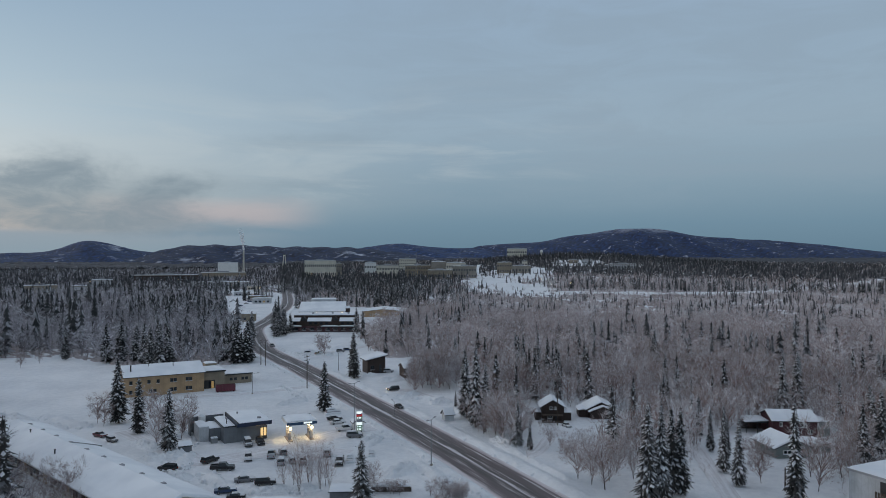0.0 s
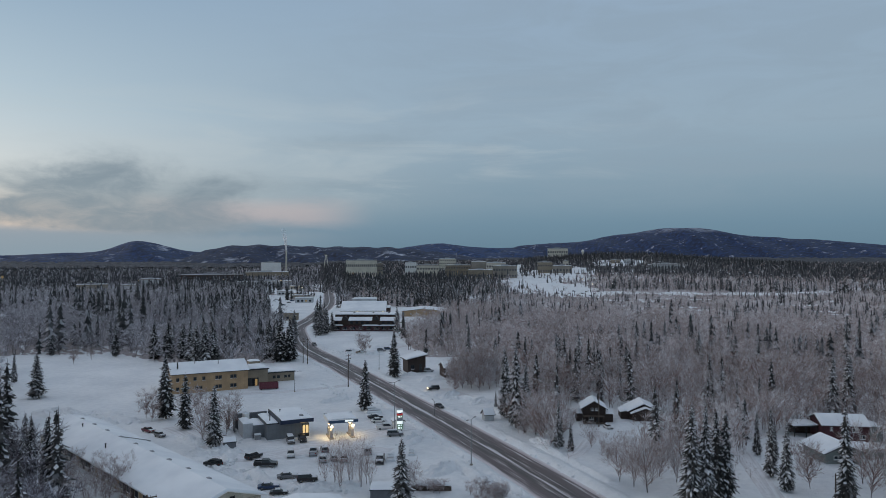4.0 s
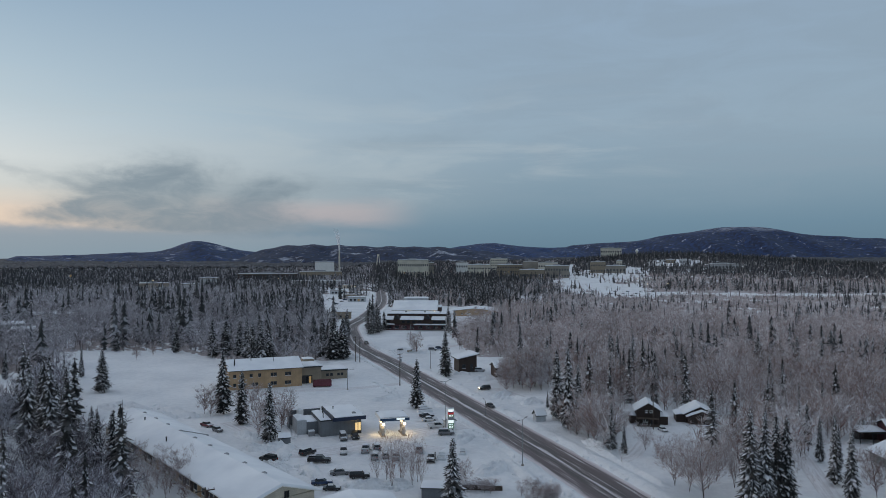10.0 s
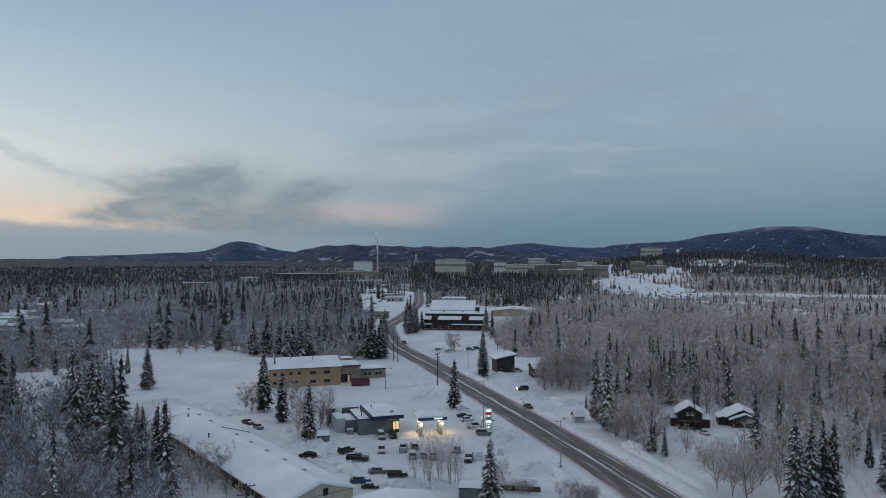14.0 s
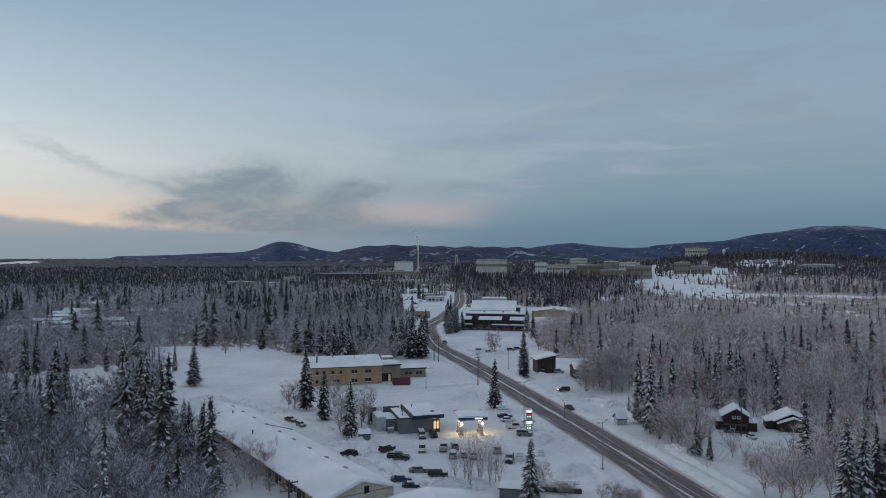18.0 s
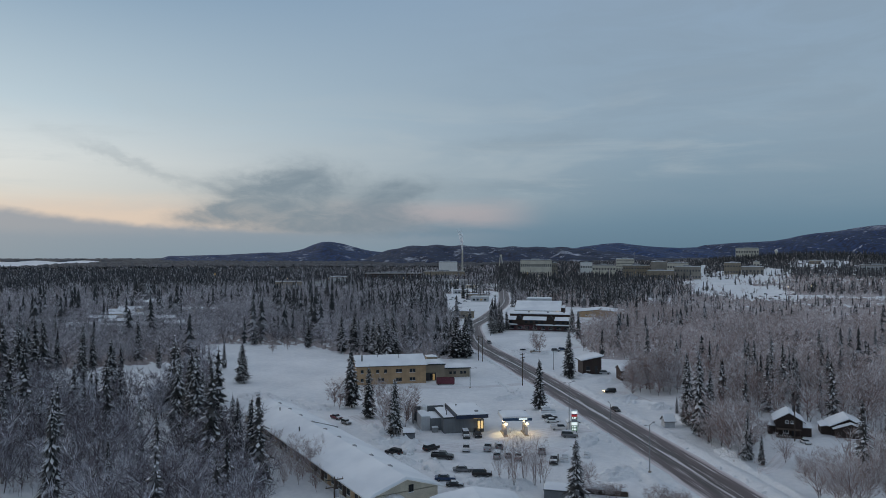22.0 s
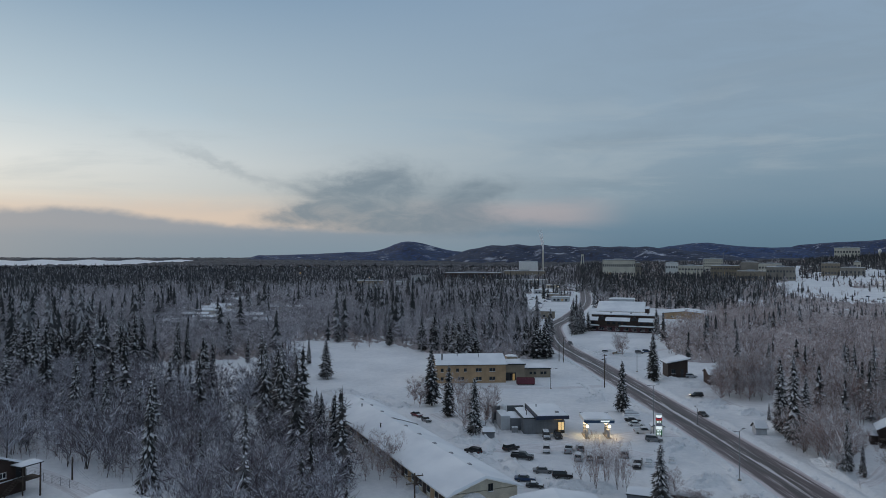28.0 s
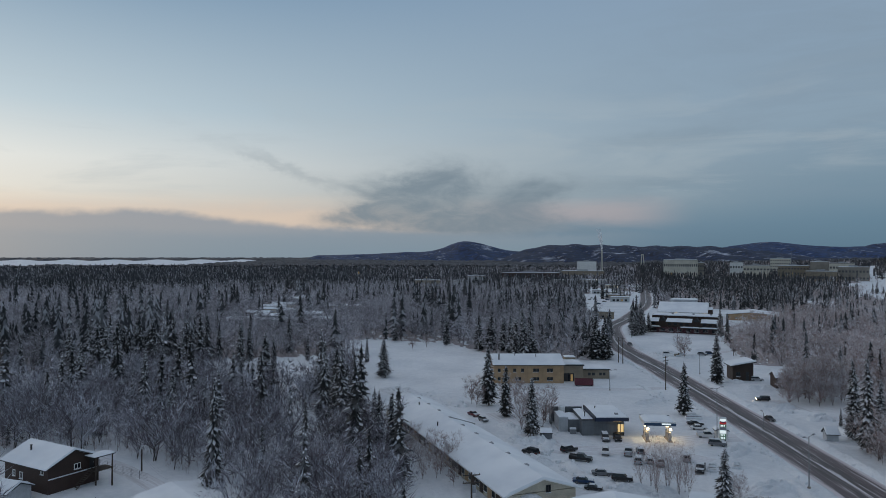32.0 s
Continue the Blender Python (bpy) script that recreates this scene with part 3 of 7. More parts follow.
# ---- forest ----
def spruce(rng, tiers, fronds, split, snow):
    """Arrays of a spruce 1 m tall: ragged tiers of drooping fronds, some laden with snow. Materials: 0 needles, 1 snow, 2 bark."""
    v, f, m = [], [], []

    def kite(base, tip, width, sag, mat, lift=0.0):
        d = tip - base
        side = np.array([-d[1], d[0], 0])
        side = side / (np.linalg.norm(side) + 1e-9) * width
        mid = base + d * 0.55 + (0, 0, sag)
        k = len(v)
        v.extend([base + (0, 0, lift), mid + side + (0, 0, lift - width * 0.5), tip + (0, 0, lift), mid - side + (0, 0, lift - width * 0.5), mid + (0, 0, lift + width * 0.25)])
        for tri in ((0, 1, 4), (1, 2, 4), (2, 3, 4), (3, 0, 4)) if split > 1 and width > 0.006 else ((0, 1, 2), (0, 2, 3)):
            f.append(tuple(k + i for i in tri))
            m.append(mat)

    def skirt(h, drop, reach, points, snowy):
        """A ragged drooping ring of boughs round the stem."""
        k = len(v)
        turn = rng.uniform(0, math.tau)
        v.append(np.array([lean[0] * h, lean[1] * h, min(1.0, h + drop * 0.55)]))
        for i in range(points * 2):
            R = reach * (rng.uniform(0.8, 1.25) if i % 2 == 0 else rng.uniform(0.42, 0.66))
            a = turn + i * math.pi / points + rng.uniform(-0.15, 0.15)
            v.append(np.array([lean[0] * h + math.cos(a) * R, lean[1] * h + math.sin(a) * R, h - drop * rng.uniform(0.3, 0.7) * (1.0 if i % 2 == 0 else 0.5)]))
        for i in range(points):
            laden = 1 if rng.random() < snowy else 0
            for j in (2 * i, 2 * i - 1):
                f.append((k, k + 1 + j % (points * 2), k + 1 + (j + 1) % (points * 2)))
                m.append(laden)

    lean = rng.normal(0, 0.01, 2)
    if fronds < 6:
        for t in range(tiers):
            h = 0.10 + 0.88 * (t + rng.uniform(-0.2, 0.2)) / tiers
            reach = 0.135 * (1 - h) ** 0.8 * rng.uniform(0.8, 1.2) + 0.012
            skirt(h, 1.1 / tiers + 0.02, reach * (0.8 if h < 0.2 else 1.0), fronds, snow)
        return np.array(v), np.array(f), np.array(m)
    for t in range(tiers // 2):
        h = 0.09 + 0.88 * t / (tiers // 2)
        skirt(h, 2.0 / tiers + 0.01, 0.062 * (1 - h) ** 0.75 + 0.006, 7, 0.18)
    for t in range(tiers):
        h = 0.07 + 0.91 * (t + rng.uniform(-0.3, 0.3)) / tiers
        h = min(max(h, 0.05), 0.985)
        reach = 0.118 * (1 - h) ** 0.75 * (0.75 + 0.5 * rng.random()) + 0.012
        if h < 0.16:
            reach *= 0.8
        for k in range(fronds):
            if rng.random() < 0.13:
                continue
            a = (k + rng.uniform(-0.4, 0.4)) * math.tau / fronds + t * 2.4
            R = reach * rng.uniform(0.6, 1.2)
            base = np.array([lean[0] * h, lean[1] * h, h + 0.012])
            tip = base + (math.cos(a) * R, math.sin(a) * R, -R * rng.uniform(0.25, 0.75) - 0.008)
            w = R * rng.uniform(0.16, 0.28) * (0.58 if tiers > 30 else 1.2) + 0.003
            kite(base, tip, w, R * 0.10, 0)
            if split > 1:
                for g in (-0.6, 0.6):
                    a2 = a + g * rng.uniform(0.6, 1.3)
                    b2 = base + (tip - base) * 0.35
                    kite(b2, b2 + np.array([math.cos(a2) * R * 0.5, math.sin(a2) * R * 0.5, -R * rng.uniform(0.25, 0.6)]), w * 0.6, 0.0, 0)
            if rng.random() < snow:
                s0, s1 = rng.uniform(0.05, 0.4), rng.uniform(0.75, 1.02)
                kite(base + (tip - base) * s0, base + (tip - base) * s1, w * (rng.uniform(0.6, 1.2) if tiers > 30 else rng.uniform(0.35, 0.85)), R * 0.07, 1, 0.003 + 0.04 * R)
    k = len(v)
    for z, r in ((0.0, 0.012), (0.5, 0.007), (1.0, 0.001)):
        v.extend(np.array([math.cos(i * 2.094) * r, math.sin(i * 2.094) * r, z]) for i in range(3))
    for z in (0, 3):
        for i in range(3):
            j = (i + 1) % 3
            f.extend([(k + z + i, k + z + j, k + z + 3 + j), (k + z + i, k + z + 3 + j, k + z + 3 + i)])
            m.extend([2, 2])
    return np.array(v), np.array(f), np.array(m)


def birch(rng, limbs, twigs, thick, frost):
    """Arrays of a bare deciduous tree 1 m tall: a few stems, arching limbs and clumps of frosted twigs. Materials: 0 twigs, 1 frost, 2 bark."""
    v, f, m = [], [], []

    def sliver(a, b, w, mat):
        d = b - a
        s = np.cross(d, rng.normal(0, 1, 3))
        s = s / (np.linalg.norm(s) + 1e-9) * w
        k = len(v)
        v.extend([a - s, a + s, b])
        f.append((k, k + 1, k + 2))
        m.append(mat)

    stems = int(rng.integers(1, 4)) if limbs > 9 else 1
    feet = [(rng.normal(0, 0.05, 2), rng.normal(0, 0.13 if stems > 1 else 0.05, 2)) for _ in range(stems)]

    def stem(i, h):
        a, b = feet[i]
        return np.array([a[0] * 0.3 + b[0] * h, a[1] * 0.3 + b[1] * h, h])

    for i in range(stems):
        side = np.array([0.006, 0.0, 0.0]) if rng.random() < 0.5 else np.array([0.0, 0.006, 0.0])
        for q in (side, side[[1, 0, 2]]):
            k = len(v)
            v.extend([stem(i, 0) - q, stem(i, 0) + q, stem(i, 0.8)])
            f.append((k, k + 1, k + 2))
            m.append(2)
    for i in range(limbs):
        s = int(rng.integers(0, stems))
        h = 0.16 + 0.62 * (i + rng.random()) / limbs
        a = rng.uniform(0, math.tau)
        span = 0.07 + 0.17 * math.sin(math.pi * (0.12 + 0.72 * h)) * rng.uniform(0.6, 1.25)
        base = stem(s, h * 0.62)
        heart = stem(s, h) + (math.cos(a) * span, math.sin(a) * span, rng.uniform(0.05, 0.2))
        heart[2] = min(heart[2], 0.93)
        sliver(base, heart, thick * (1.5 if limbs > 18 else 0.8), 1 if rng.random() < frost * 0.8 else 0)
        puff = rng.uniform(0.085, 0.15)
        for j in range(twigs):
            u = rng.normal(0, 1, 3)
            u = u / np.linalg.norm(u)
            p = heart + u * puff * rng.uniform(0.0, 0.6)
            q = p + (u * (0.85, 0.85, 0.7) + (math.cos(a) * 0.3, math.sin(a) * 0.3, 0.75)) * puff * rng.uniform(0.5, 1.1)
            sliver(p, q, thick * rng.uniform(0.5, 1.2), 1 if rng.random() < frost * (0.75 + 0.5 * (u[2] > 0)) else 0)
    return np.array(v), np.array(f), np.array(m)


def plant(name, kinds, xs, ys, heights, pick, mats, label, rng, spread=1.0):
    """Joins many copies of a few tree shapes into one mesh."""
    V, F, M, T, k = [], [], [], [], 0
    for i, (tv, tf, tm) in enumerate(kinds):
        on = np.where(pick == i)[0]
        if not len(on):
            continue
        a = rng.uniform(0, math.tau, len(on))
        h = heights[on]
        wide = h * rng.uniform(0.8, 1.25, len(on)) * spread
        c, s = np.cos(a) * wide, np.sin(a) * wide
        x = tv[None, :, 0] * c[:, None] - tv[None, :, 1] * s[:, None] + xs[on][:, None]
        y = tv[None, :, 0] * s[:, None] + tv[None, :, 1] * c[:, None] + ys[on][:, None]
        z = tv[None, :, 2] * h[:, None] + vground(xs[on], ys[on])[:, None] - 0.15
        V.append(np.stack([x, y, z], -1).reshape(-1, 3))
        F.append((tf[None] + (np.arange(len(on)) * len(tv))[:, None, None] + k).reshape(-1, 3))
        M.append(np.tile(tm, len(on)))
        T.append(np.repeat(np.clip(rng.normal(0.5, 0.27, len(on)), 0, 1), len(tv)))
        k += len(on) * len(tv)
    me = fast_mesh(name, np.concatenate(V), np.concatenate(F), mats, np.concatenate(M), tone=np.concatenate(T))
    return tagged(new(name, me), label, "forest", "", "stuff")


CLEARINGS = (  # open ground in the plan: outlines in metres
    ((45, 60), (-30, 95), (-59, 110), (-91, 139), (-104, 146), (-121, 172), (-140, 190), (-150, 214), (-180, 250), (-205, 283), (-195, 290), (-160, 296), (-128, 274), (-100, 262), (-82, 272), (-72, 292), (0, 150)),
    ((-86, 340), (-98, 392), (-84, 402), (-46, 398), (-38, 335), (-26, 292), (4, 296), (12, 262), (10, 225), (5, 190), (9, 160), (-25, 205)),
    ((14, 150), (20, 172), (22, 200), (34, 198), (50, 192), (51, 172), (38, 162), (30, 150), (24, 140)),
    ((23, 191), (33, 182), (30, 157), (29, 137), (24, 132), (21, 149), (18, 156), (19, 175)),
    ((46, 118), (56, 156), (61, 166), (68, 167), (74, 173), (90, 173), (90, 160), (80, 146), (76, 140), (66, 120)),
    ((-230, 50), (-176, 75), (-153, 87.5), (-134, 99), (-103, 95), (-84, 91), (-66, 60)),
    ((-211, 202), (-190, 182), (-177, 165), (-160, 158), (-146, 157), (-134, 168), (-157, 215), (-180, 235)),
    ((-251, 148), (-232, 152), (-185, 124), (-192, 118), (-212, 125)),
    ((-128, 146), (-119, 149), (-104, 137), (-95, 127), (-93, 121), (-104, 120)),
    ((-122, 480), (-142, 600), (-150, 640), (-186, 640), (-178, 600), (-140, 455)),
    ((-148, 446), (-110, 446), (-112, 482), (-148, 482)),
    ((-90, 392), (-120, 560), (-80, 590), (-20, 545), (-30, 470), (-45, 395)),
)


HOMES = ((-419, 497, 26, 10), (-424, 521, 14, 12), (-350, 391, 20, 7), (-313, 347, 17, 6), (-290, 325, 18, 6), (-313, 321, 14, 6), (-324, 440, 30, 8), (-269, 349, 16, 7),
         (-331, 388, 17, 6), (-351, 296, 15, 7), (-432, 341, 18, 8), (-443, 372, 18, 8), (-366, 412, 18, 6), (-335, 362, 17, 6), (-375, 433, 18, 6), (-300, 372, 17, 6))  # x, y, length, width


def inside(x, y, outline):
    hit = np.zeros(x.shape, bool)
    for (x0, y0), (x1, y1) in zip(outline, outline[1:] + outline[:1]):
        cross = ((y0 > y) != (y1 > y)) & (x < (x1 - x0) * (y - y0) / (y1 - y0 + 1e-9) + x0)
        hit ^= cross
    return hit


def vnoise(x, y, scale, seed):
    """Smooth noise on arrays, 0 to 1."""
    rng = np.random.default_rng(seed)
    table = rng.random((64, 64))
    u, w = x / scale + 1000, y / scale + 1000
    i, j = np.floor(u).astype(int), np.floor(w).astype(int)
    s, t = u - i, w - j
    s, t = s * s * (3 - 2 * s), t * t * (3 - 2 * t)
    g = lambda a, b: table[a % 64, b % 64]
    return (g(i, j) * (1 - s) + g(i + 1, j) * s) * (1 - t) + (g(i, j + 1) * (1 - s) + g(i + 1, j + 1) * s) * t


def open_ground(x, y):
    """Where no trees stand."""
    az, r = np.degrees(np.arctan2(x, y)), np.hypot(x, y)
    bare = np.zeros(x.shape, bool)
    for outline in CLEARINGS:
        bare |= inside(x, y, outline)
    near = np.full(x.shape, 1e9)
    for p in MIDDLE[::2]:
        near = np.minimum(near, np.hypot(x - p[0], y - p[1]))
    bare |= near < np.where(r < 560, 10.5, np.where(r < 820, 7.5, 3.0))
    bare |= (az > -17.2) & (az < -12.8) & (r > 540) & (r < 1060) & (vnoise(x, y, 26, 31) > 0.42)
    bare |= (az > 0.9 + 2.6 * vstep(r, 900, 740) + 2.0 * vnoise(x, y, 40, 91)) & (az < 7.6 + 2.4 * vnoise(x, y, 32, 92)) & (r > 720) & (r < 1130 + 90 * vnoise(x, y, 30, 93)) & (vnoise(x * 0.6, y, 18, 5) > 0.30)
    bare |= (az > 8) & (az < 21) & (r > 770 + 40 * (vnoise(x, y, 30, 41) - 0.3)) & (r < 865 + 50 * (vnoise(x, y, 25, 42) - 0.6))
    bare |= (az > 6) & (az < 20) & (r > 640) & (r < 740) & (vnoise(x * 0.35, y, 9, 6) > 0.80)
    bare |= (az > 20) & (az < 32) & (np.abs(r - 850 - (az - 20) ** 2 * 2.4) < 30)
    bare |= (az > 3.8) & (az < 8.2) & (r >= 1180) & (r < 1260) & (vnoise(x, y, 16, 8) > 0.25)
    bare |= (az > 9.2) & (az < 12.4) & (r > 1290) & (r < 1400) & (vnoise(x * 0.5, y, 18, 53) > 0.35)
    for p in HOMES:
        bare |= np.hypot(x - p[0] * 0.985, y - p[1] * 0.985) < p[2] * 0.5 + 5
    bare |= (az > -1.5) & (az < 0.6) & (r > 590) & (r < 740) & (vnoise(x, y, 22, 71) > 0.3)
    bare |= (az > -0.5) & (az < 5.0) & (r > 960) & (r < 1090) & (vnoise(x * 0.5, y, 20, 72) > 0.35)
    bare |= (np.abs(az - 3.0 + 0.25 * np.sin(r / 90)) < 0.15) & (r > 1150) & (r < 1440)
    bare |= (az > 9) & (az < 30) & (r > 420) & (r < 700) & (vnoise(x * 0.5, y, 14, 9) > 0.84)
    return bare


def scatter(cell, r0, r1, rng, a0=-63.0, a1=35.0):
    n = int(2 * r1 / cell)
    i, j = np.meshgrid(np.arange(n), np.arange(n // 2 + 8), indexing="ij")
    x = (i - n / 2 + rng.random(i.shape)) * cell
    y = (j + rng.random(i.shape)) * cell
    az, r = np.degrees(np.arctan2(x, y)), np.hypot(x, y)
    on = (r > r0) & (r < r1) & (az > a0) & (az < a1)
    x, y = x[on], y[on]
    keep = ~open_ground(x, y)
    return x[keep], y[keep]


def sow(name, cell, r0, r1, spruces, birches, seed, label, tall=1.0, spread=1.0):
    rng = np.random.default_rng(seed)
    x, y = scatter(cell, r0, r1, rng)
    az, r = np.degrees(np.arctan2(x, y)), np.hypot(x, y)
    grove = vnoise(x, y, 45, 21) * 0.6 + vnoise(x, y, 17, 22) * 0.4
    share = np.clip(0.20 + 4.0 * (grove - 0.5), 0.015, 0.92)  # of spruce
    share = np.where((az > -9) & (r < 560), 0.015 + 0.3 * vstep(grove, 0.62, 0.78), share)  # birch slope beside the cabins
    share = np.where((az > 2) & (r >= 500) & (r < 900), 0.18 + 0.4 * vstep(grove, 0.45, 0.65), share)  # low bog forest
    share = np.where((az > -12) & (r > 880), 0.75, share)  # campus hill
    share = np.where((az > -13) & (az < -0.8) & (r > 700), 0.8, share)
    share = np.where((az > 2) & (r > 900) & (r < 1120), 0.30, share)
    share = np.where((az > 2) & (r >= 1120), 0.95, share)
    share = np.where((az > 0.8) & (az < 9) & (r > 560) & (r < 1010), 0.4, share)
    share = np.where((az < -30) & (r < 250), share * 0.25, share)
    share = np.where((az < -12) & (r > 650), np.clip(share + 0.2 * vstep(r, 650, 900) + 0.5 * vstep(az, -26, -42) * vstep(r, 650, 950) * (0.4 + vnoise(x, y, 60, 61)), 0, 0.9), share)
    share = np.where((az < -24) & (r > 370) & (r < 900), share * 0.3, share)
    share = np.where((az >= -24) & (az < -16) & (r < 640), share * 0.75, share)
    fir = rng.random(len(x)) < share
    h = np.where(fir, rng.uniform(7.5, 16.5, len(x)), rng.uniform(5.5, 11.5, len(x))) * tall
    h = np.where((az < -26) & (r < 700), h * np.where(fir, 1.45, 1.15), h)
    h = np.where((az >= -26) & (az < -9) & (r < 560), h * np.where(fir, 1.12, 1.1), h)
    h = np.where((az > 2) & (r > 470) & (r < 880), h * np.where(fir, 0.52, 0.66), h)
    h = np.where(r < 100, h * 0.7, h)
    h = np.where((az > -14) & (az < 2) & (r > 560) & fir, h * 0.95, h)
    h = np.where((az > 2) & (r > 1000) & fir, h * 0.78, h)
    thin = rng.random(len(x)) < np.where((az > 6) & (r > 470) & (r < 700), 0.85, 1.0)
    thin &= ~((r < 152) & (az > -31) & ~(fir & (az > 24)))
    # birches west of this bearing take the copies with shade in their colour
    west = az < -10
    for kind, on, shapes, mats in (("spruce", fir & thin, spruces, [NEEDLES, TREE_SNOW, BARK] if r0 < 200 else [FAR_NEEDLES if r0 < 900 else HAZED_NEEDLES, HAZED_TREE_SNOW, BARK]), ("birch", ~fir & thin & ~west, birches, [TWIGS, FROST, BARK] if r0 < 200 else [HAZED_TWIGS, HAZED_FROST, BARK]),
                                   ("birch", ~fir & thin & west, birches, [WEST_SHADE_TWIGS, WEST_SHADE_FROST, BARK] if r0 < 200 else [FAR_SHADE_TWIGS, FAR_SHADE_FROST, BARK])):
        if on.any():
            pick = rng.integers(0, len(shapes), on.sum())
            plant(kind + "_" + name, shapes, x[on], y[on], h[on], pick, mats, label % kind, rng, spread * (1.5 if kind == "birch" and r0 > 200 else 1.2))


def make_forest():
    rng = np.random.default_rng(7)
    s_near = [spruce(rng, 22, 7, 1, 0.5) for _ in range(5)]
    s_mid = [spruce(rng, 11, 5, 1, snow) for snow in (0.05, 0.15, 0.25, 0.4)]
    s_far = [spruce(rng, 7, 4, 1, snow) for snow in (0.03, 0.12, 0.22)]
    s_dist = [spruce(rng, 4, 3, 1, 0.04) for _ in range(3)]
    b_near = [birch(rng, 22, 14, 0.0056, 0.48) for _ in range(6)]
    b_mid = [birch(rng, 13, 8, 0.0085, 0.42) for _ in range(6)]
    b_far = [birch(rng, 7, 5, 0.020, 0.42) for _ in range(4)]
    b_dist = [birch(rng, 5, 3, 0.045, 0.4) for _ in range(3)]
    sow("wood", 4.4, 82, 270, s_near, b_near, 11, "frosted %s wood around the lots and yards")
    sow("forest", 5.5, 270, 540, s_mid, b_mid, 12, "dense frosted %s forest")
    sow("far_forest", 7.2, 540, 1000, s_far, b_far, 13, "far %s forest under snow")
    sow("hill_forest", 8.6, 1000, 1420, s_dist, b_dist, 15, "dark %s forest on and below the hill")
    sow("ridge_forest", 11.5, 1420, 1800, s_dist, b_dist, 16, "dark %s forest along the ridge", spread=1.1)
    sow("distant_forest", 21.0, 1800, 2500, s_dist, b_dist, 14, "distant dark %s forest", spread=1.6)
    s_belt = [spruce(rng, 8, 4, 1, 0.05) for _ in range(3)]
    for a0, a1, r0, r1, cell in ((3.3, 9.5, 1402, 1548, 6.0), (9.0, 24.0, 1440, 1560, 7.0), (-11.2, -1.5, 1030, 1105, 9.0), (-11.0, -2.5, 780, 1030, 17.0)):
        x, y = scatter(cell, r0, r1, rng, a0, a1)
        plant("spruce_belt", s_belt, x, y, rng.uniform(9, 18, len(x)) - (2 if r0 > 1400 else 0), rng.integers(0, 3, len(x)), [FAR_NEEDLES, HAZED_TREE_SNOW, BARK], "belt of tall dark spruces before the campus", rng, 0.9)
    b_low = [birch(rng, 8, 8, 0.0065, 0.32) for _ in range(5)]
    x, y = scatter(3.3, 82, 280, rng)
    x, y = x[np.hypot(x, y) > 140], y[np.hypot(x, y) > 140]
    plant("undergrowth", b_low, x, y, rng.uniform(1.6, 4.0, len(x)), rng.integers(0, 5, len(x)), [TWIGS, FROST, BARK], "low frosted brush below the trees", rng, 1.4)
    x, y = scatter(2.1, 92, 215, rng, -67.0, -33.0)
    keep = vnoise(x, y, 13, 81) > 0.33
    x, y = x[keep], y[keep]
    plant("undergrowth", b_low, x, y, rng.uniform(1.3, 4.0, len(x)), rng.integers(0, 5, len(x)), [WEST_SHADE_TWIGS, WEST_SHADE_FROST, BARK], "dense frosted willow brush beside the lane", rng, 1.5)
    # closed thickets of young trees between the taller ones
    az, r = np.radians(np.arange(-63, 35, 0.25)), np.geomspace(270, 2380, 300)
    a, q = np.meshgrid(az, r, indexing="ij")
    a, q = a + rng.uniform(-0.0015, 0.0015, q.shape), q * (1 + rng.uniform(-0.002, 0.002, q.shape))
    x, y = np.sin(a) * q, np.cos(a) * q
    spike = rng.random(q.shape) ** 1.5
    z = vground(x, y) + spike * np.where(q < 540, 2.2, 2.8) * (0.5 + vnoise(x, y, 30, 4)) - 0.4
    shut = ~open_ground(x.ravel(), y.ravel())
    rim = ~shut.reshape(q.shape)
    for axis in (0, 1):
        rim = rim | np.roll(rim, 1, axis) | np.roll(rim, -1, axis)
    z = np.where(rim, vground(x, y) - 0.4, z)
    f = quads(len(az), len(r))[:, ::-1]
    f = f[shut[f].all(1)]
    deg = np.degrees(a).ravel()
    dark = ((deg > -13) & (deg < -0.8) & (q.ravel() > 1020)) | ((deg >= 0.8) & (q.ravel() > 1120)) | ((deg < -20) & (q.ravel() > 900 + 500 * vnoise(x.ravel(), y.ravel(), 90, 62)))
    points = np.stack([x, y, z], -1).reshape(-1, 3)
    for name, on, mat, label in (("thicket", ~dark[f[:, 0]], THICKET, "frosted thicket of young trees and brush"), ("spruce_thicket", dark[f[:, 0]], DARK_THICKET, "dark thicket of young spruces")):
        used, flat = np.unique(f[on], return_inverse=True)
        tagged(new(name, fast_mesh(name, points[used], flat.reshape(-1, 4), [mat])), label, "thicket", "", "stuff")
    # a jagged canopy where single trees can no longer be told apart
    az, r = np.radians(np.arange(-66, 38, 0.18)), np.geomspace(2350, 4850, 60)
    a, q = np.meshgrid(az, r, indexing="ij")
    q = q + rng.uniform(-12, 12, q.shape)
    x, y = np.sin(a) * q, np.cos(a) * q
    deg = np.degrees(a)
    tall = rng.uniform(3, 10, q.shape) * np.where(q > 4300, 0.4, 1.0)
    flats = (deg < -44.5 - 3.0 * np.sin(q * 0.003)) & (q > 2600 + 110 * np.sin(deg * 1.3)) & (q < 3900 + 200 * np.sin(deg * 2.1))
    z = vground(x, y) + np.where(flats, -3, tall)
    me = fast_mesh("horizon_forest", np.stack([x, y, z], -1).reshape(-1, 3), quads(len(az), len(r))[:, ::-1], [FAR_WOODS_SHEET])
    tagged(new("horizon_forest", me), "flat dark forest reaching to the horizon", "forest", "", "stuff")


